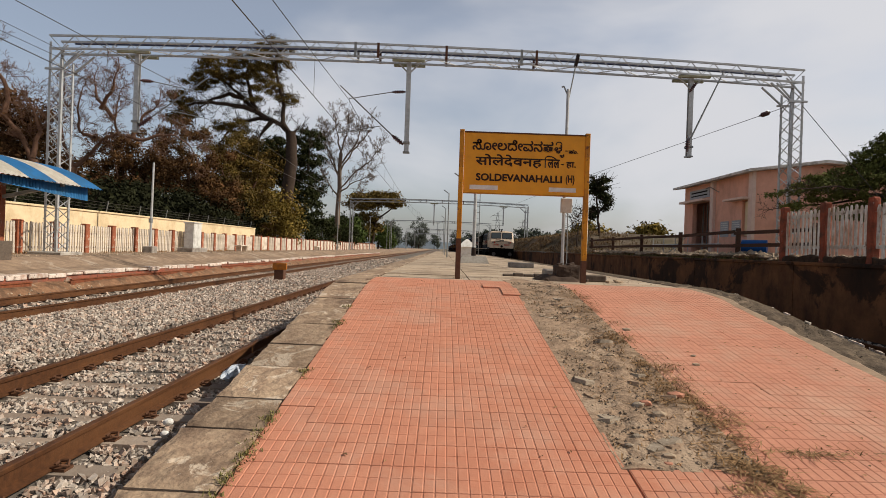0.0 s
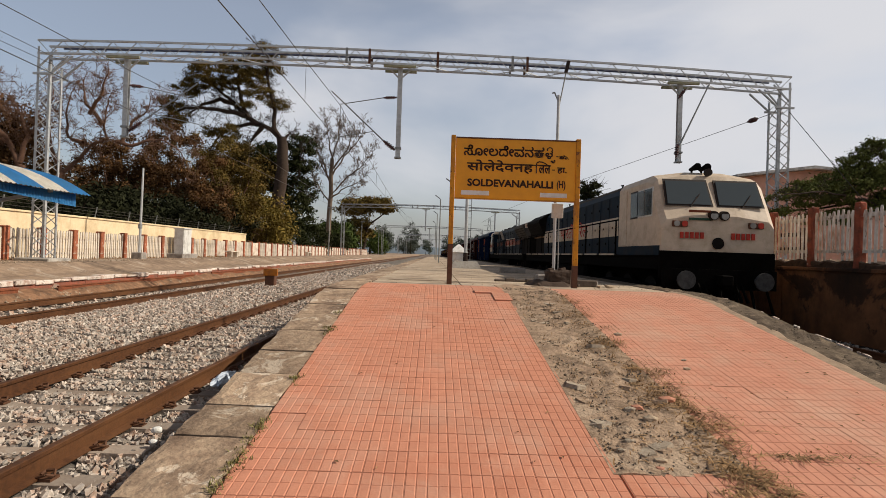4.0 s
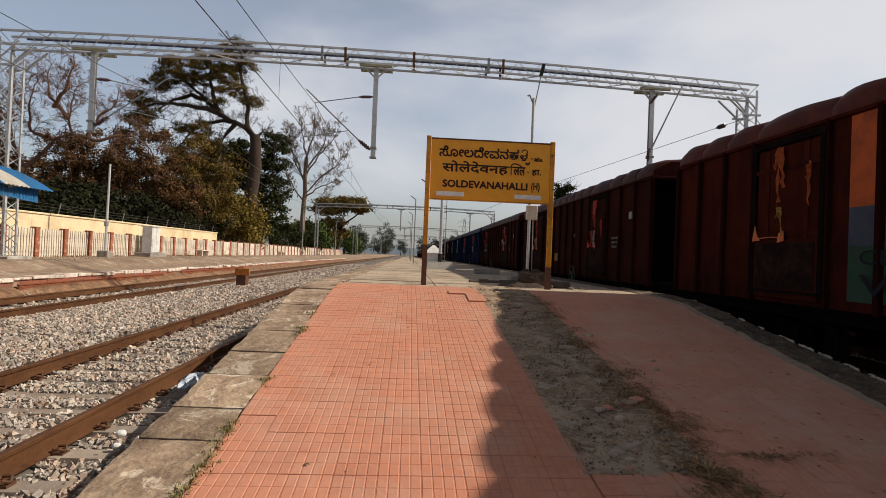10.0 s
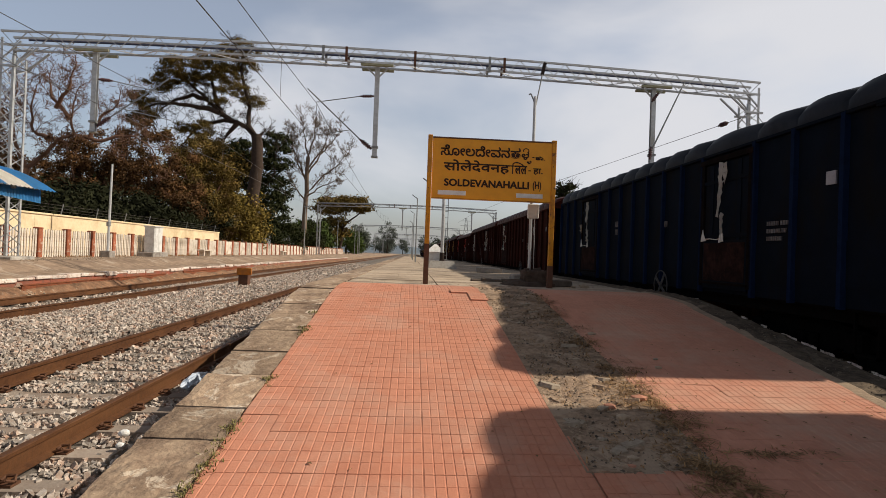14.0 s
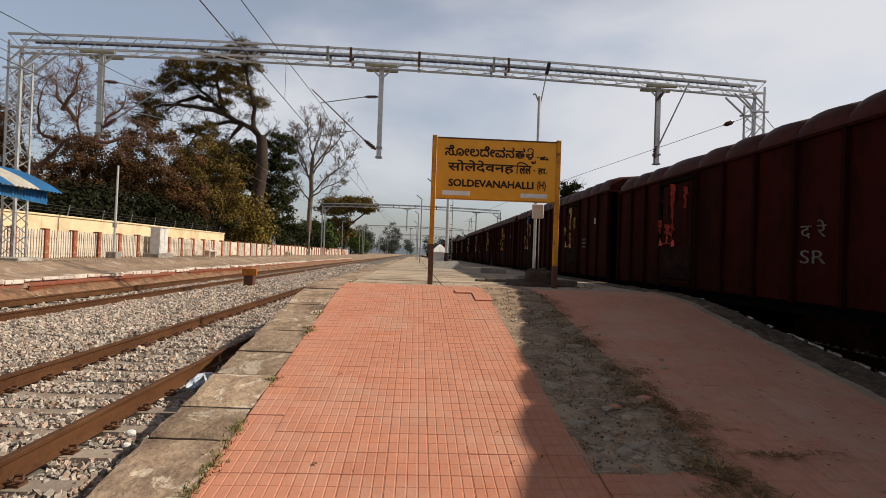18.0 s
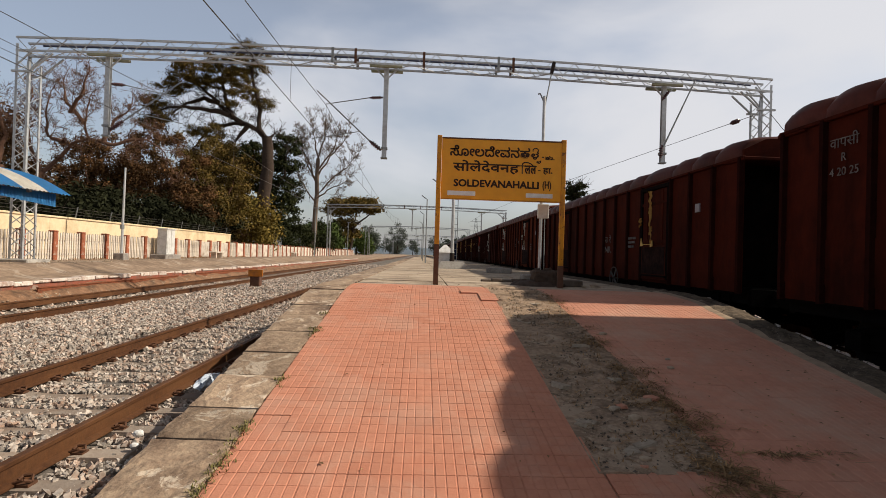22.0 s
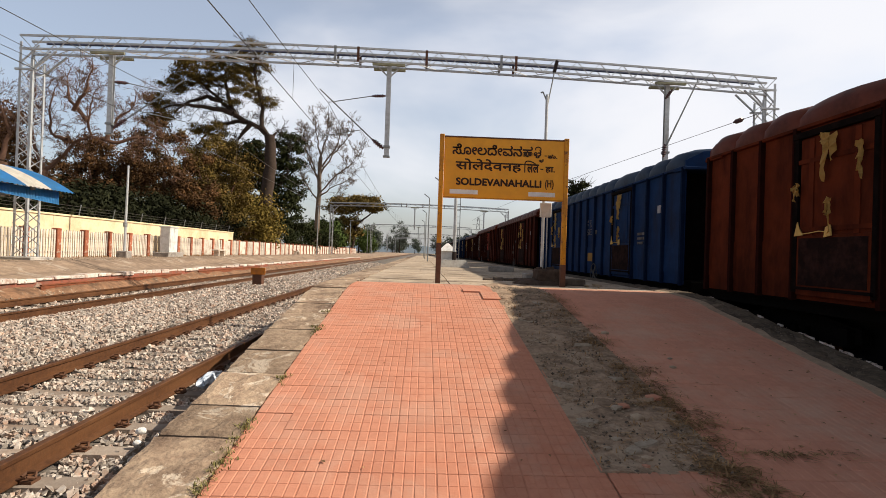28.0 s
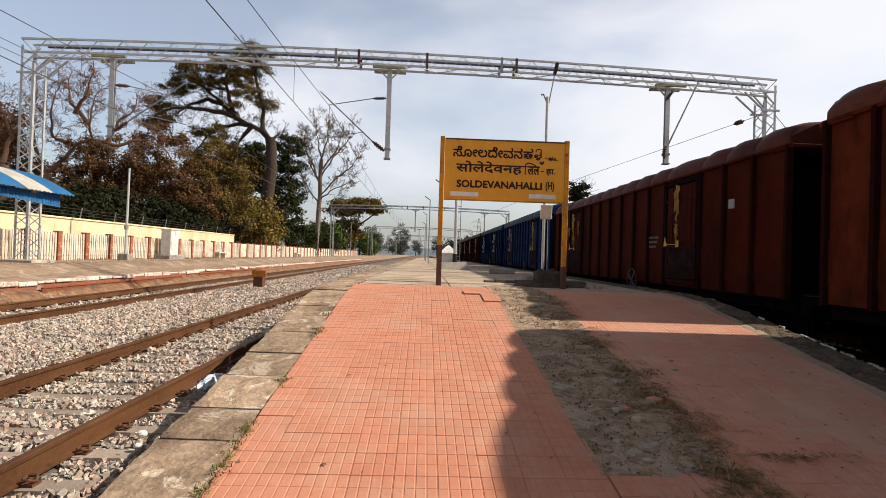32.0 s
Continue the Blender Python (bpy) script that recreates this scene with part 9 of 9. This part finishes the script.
        rg = P("rail_guard", bars(((-1.35, ya + s * .26, .24), (1.35, ya + s * .26, .24), .08)), M_UNDER)
        for x in (-1.2, -.8, -.4, 0, .4, .8, 1.2):
            P("guard_bar", bars(((x, ya + s * .1, .9), (x * 1.1, ya + s * .25, .22), .05)), M_UNDER, rg)
        for x in (-.55, -.4, .4, .55):
            P("brake_hose", bars(((x, ya + s * .1, 1.0), (x + .08, ya + s * .3, .55), .05)), M_UNDER)
    # bogies
    for yc in (4.2, 16.9):
        bm = bmesh.new()
        for sx in (-1, 1):
            x0, x1 = sorted((sx * 1.02, sx * 1.18))
            loft(bm, [[(x, yc - 2.6, .5), (x, yc - 2.6, .85), (x, yc - .6, .95), (x, yc + .6, .95), (x, yc + 2.6, .85), (x, yc + 2.6, .5), (x, yc, .42)] for x in (x0, x1)])
            for dy in (-1.85, 0, 1.85):
                box(bm, sx * 1.22 - .12, sx * 1.22 + .12, yc + dy - .2, yc + dy + .2, .38, .78, bevel=.03)
        b = P("bogie", bm, M_UNDER)
        # added black block that closes the see-through bogie and stands for its shade
        P("traction_gear", boxes((-.72, .72, yc - 2.75, yc + 2.75, .22, 1.3), bevel=.05), M_UNDER, b)
        for dy in (-1.85, 0, 1.85):
            bm = bmesh.new()
            for sx in (-1, 1):
                bar(bm, (sx * .80, 0, 0), (sx * .94, 0, 0), 1.09, sides=28)
            bar(bm, (-1.2, 0, 0), (1.2, 0, 0), .2, sides=10)
            w = P("wheelset", bm, M_WHEEL, b)
            w.location = (0, yc + dy, .55)
    # handrails
    posts = [3.9 + i * 1.7 for i in range(10)]
    for y in posts:
        P("handrail_post", bars(((-1.46, y, 1.7), (-1.46, y, 2.78), .04)), M_UNDER)
    P("handrail", bars(((-1.46, 3.7, 2.78), (-1.46, 19.9, 2.78), .04)), M_UNDER)
    P("end_railing", bars(((-1.4, 20.55, 2.7), (1.4, 20.55, 2.7), .04), *[((x, 20.55, 1.7), (x, 20.55, 2.7), .035) for x in (-1.4, -.7, .7, 1.4)]), M_UNDER)
    px = .65 if second else -1.35
    P("name_plate", boxes((px, px + .7, 20.405, 20.42, 3.42, 3.7)), M_CREAM, t, "small cream plate")
    me, tw_ = text_mesh("डब्ल्यू डी जी", .17, M_REDTXT)
    for v in me.vertices:
        v.co = Vector((-v.co.x * .62 / tw_, -v.co.y, v.co.z))
    pl = part("plate_lettering", me, None, t, "red painted lettering")
    pl.location = (px + .66, 20.425, 3.5)
    if second:
        # runs reversed: turn everything about the middle by mirroring the local axis
        for o in list(t.children):
            o.matrix_basis = pose(0, 21.2, 0, 0, 0, 180) @ o.matrix_basis
        # the turn swaps sides: put the near-side dressing back on the platform side
        for o in list(t.children):
            if o.name.split(".")[0] in ("band", "hood_door", "step_edge", "handrail_post", "handrail", "lifting_eye", "side_locker", "deflector", "side_louvre"):
                me = o.data.copy()
                for v in me.vertices:
                    v.co.x = -v.co.x
                me.flip_normals()
                o.data = me
        for o in list(t.children_recursive):
            if o.name.split(".")[0] in ("side_window", "sash", "cab_door", "cab_stripe", "cab_flank", "locker_stripe", "latch", "number_bars"):
                me = o.data.copy()
                for v in me.vertices:
                    v.co.x = -v.co.x
                me.flip_normals()
                o.data = me
        side_text(t, "INDIAN RAILWAYS", .66, 11.85, 2.42, M_REDTXT, x=-1.10, span=5.2, label="red painted lettering")
    else:
        side_text(t, "भारतीय रेल", .70, 13.0, 2.42, M_REDTXT, x=-1.10, span=4.6, label="red painted lettering")
    return t


# coupling slack: how far each wagon stands off the even pitch
SLACK = {1: -.15, 2: -.2, 3: -.1, 5: .13, 6: .05, 8: -.3, 10: .15, 11: -.14, 12: -.45, 13: -.2, 15: -.1, 18: -.1, 19: -.05, 20: .1}
for k in range(1, 27):
    rolling_stock.append((build_wagon(k), 43.36 + 15.43 * (k - 1) + SLACK.get(k, 0)))
rolling_stock.append((build_loco(False), 0.0))
rolling_stock.append((build_loco(True), 21.25))


# ---------------------------------------------------------------- what moves
# seconds, y of the leading buffers
TRAIN = [(0, 66.0), (1, 53.2), (2, 39.9), (3.5, 19.7), (5.5, -5.2), (6.5, -17.7), (7.5, -30.1), (8, -36.3), (9, -48.9), (10, -61.8), (11.5, -81.5), (12.5, -94.7), (13.5, -108.1), (14.5, -121.4), (17, -154.0), (18.5, -173.2), (19.5, -186.2), (21, -205.9), (22, -218.7), (23, -231.2), (24.5, -250.2), (25.5, -262.9), (28, -294.0), (29.5, -312.6), (30.5, -325.1), (32, -343.5)]


def motions():
    for ob, offset in rolling_stock:
        walk(ob, [(t, pose(TRACK_C, y + offset, 0)) for t, y in TRAIN])


motions()
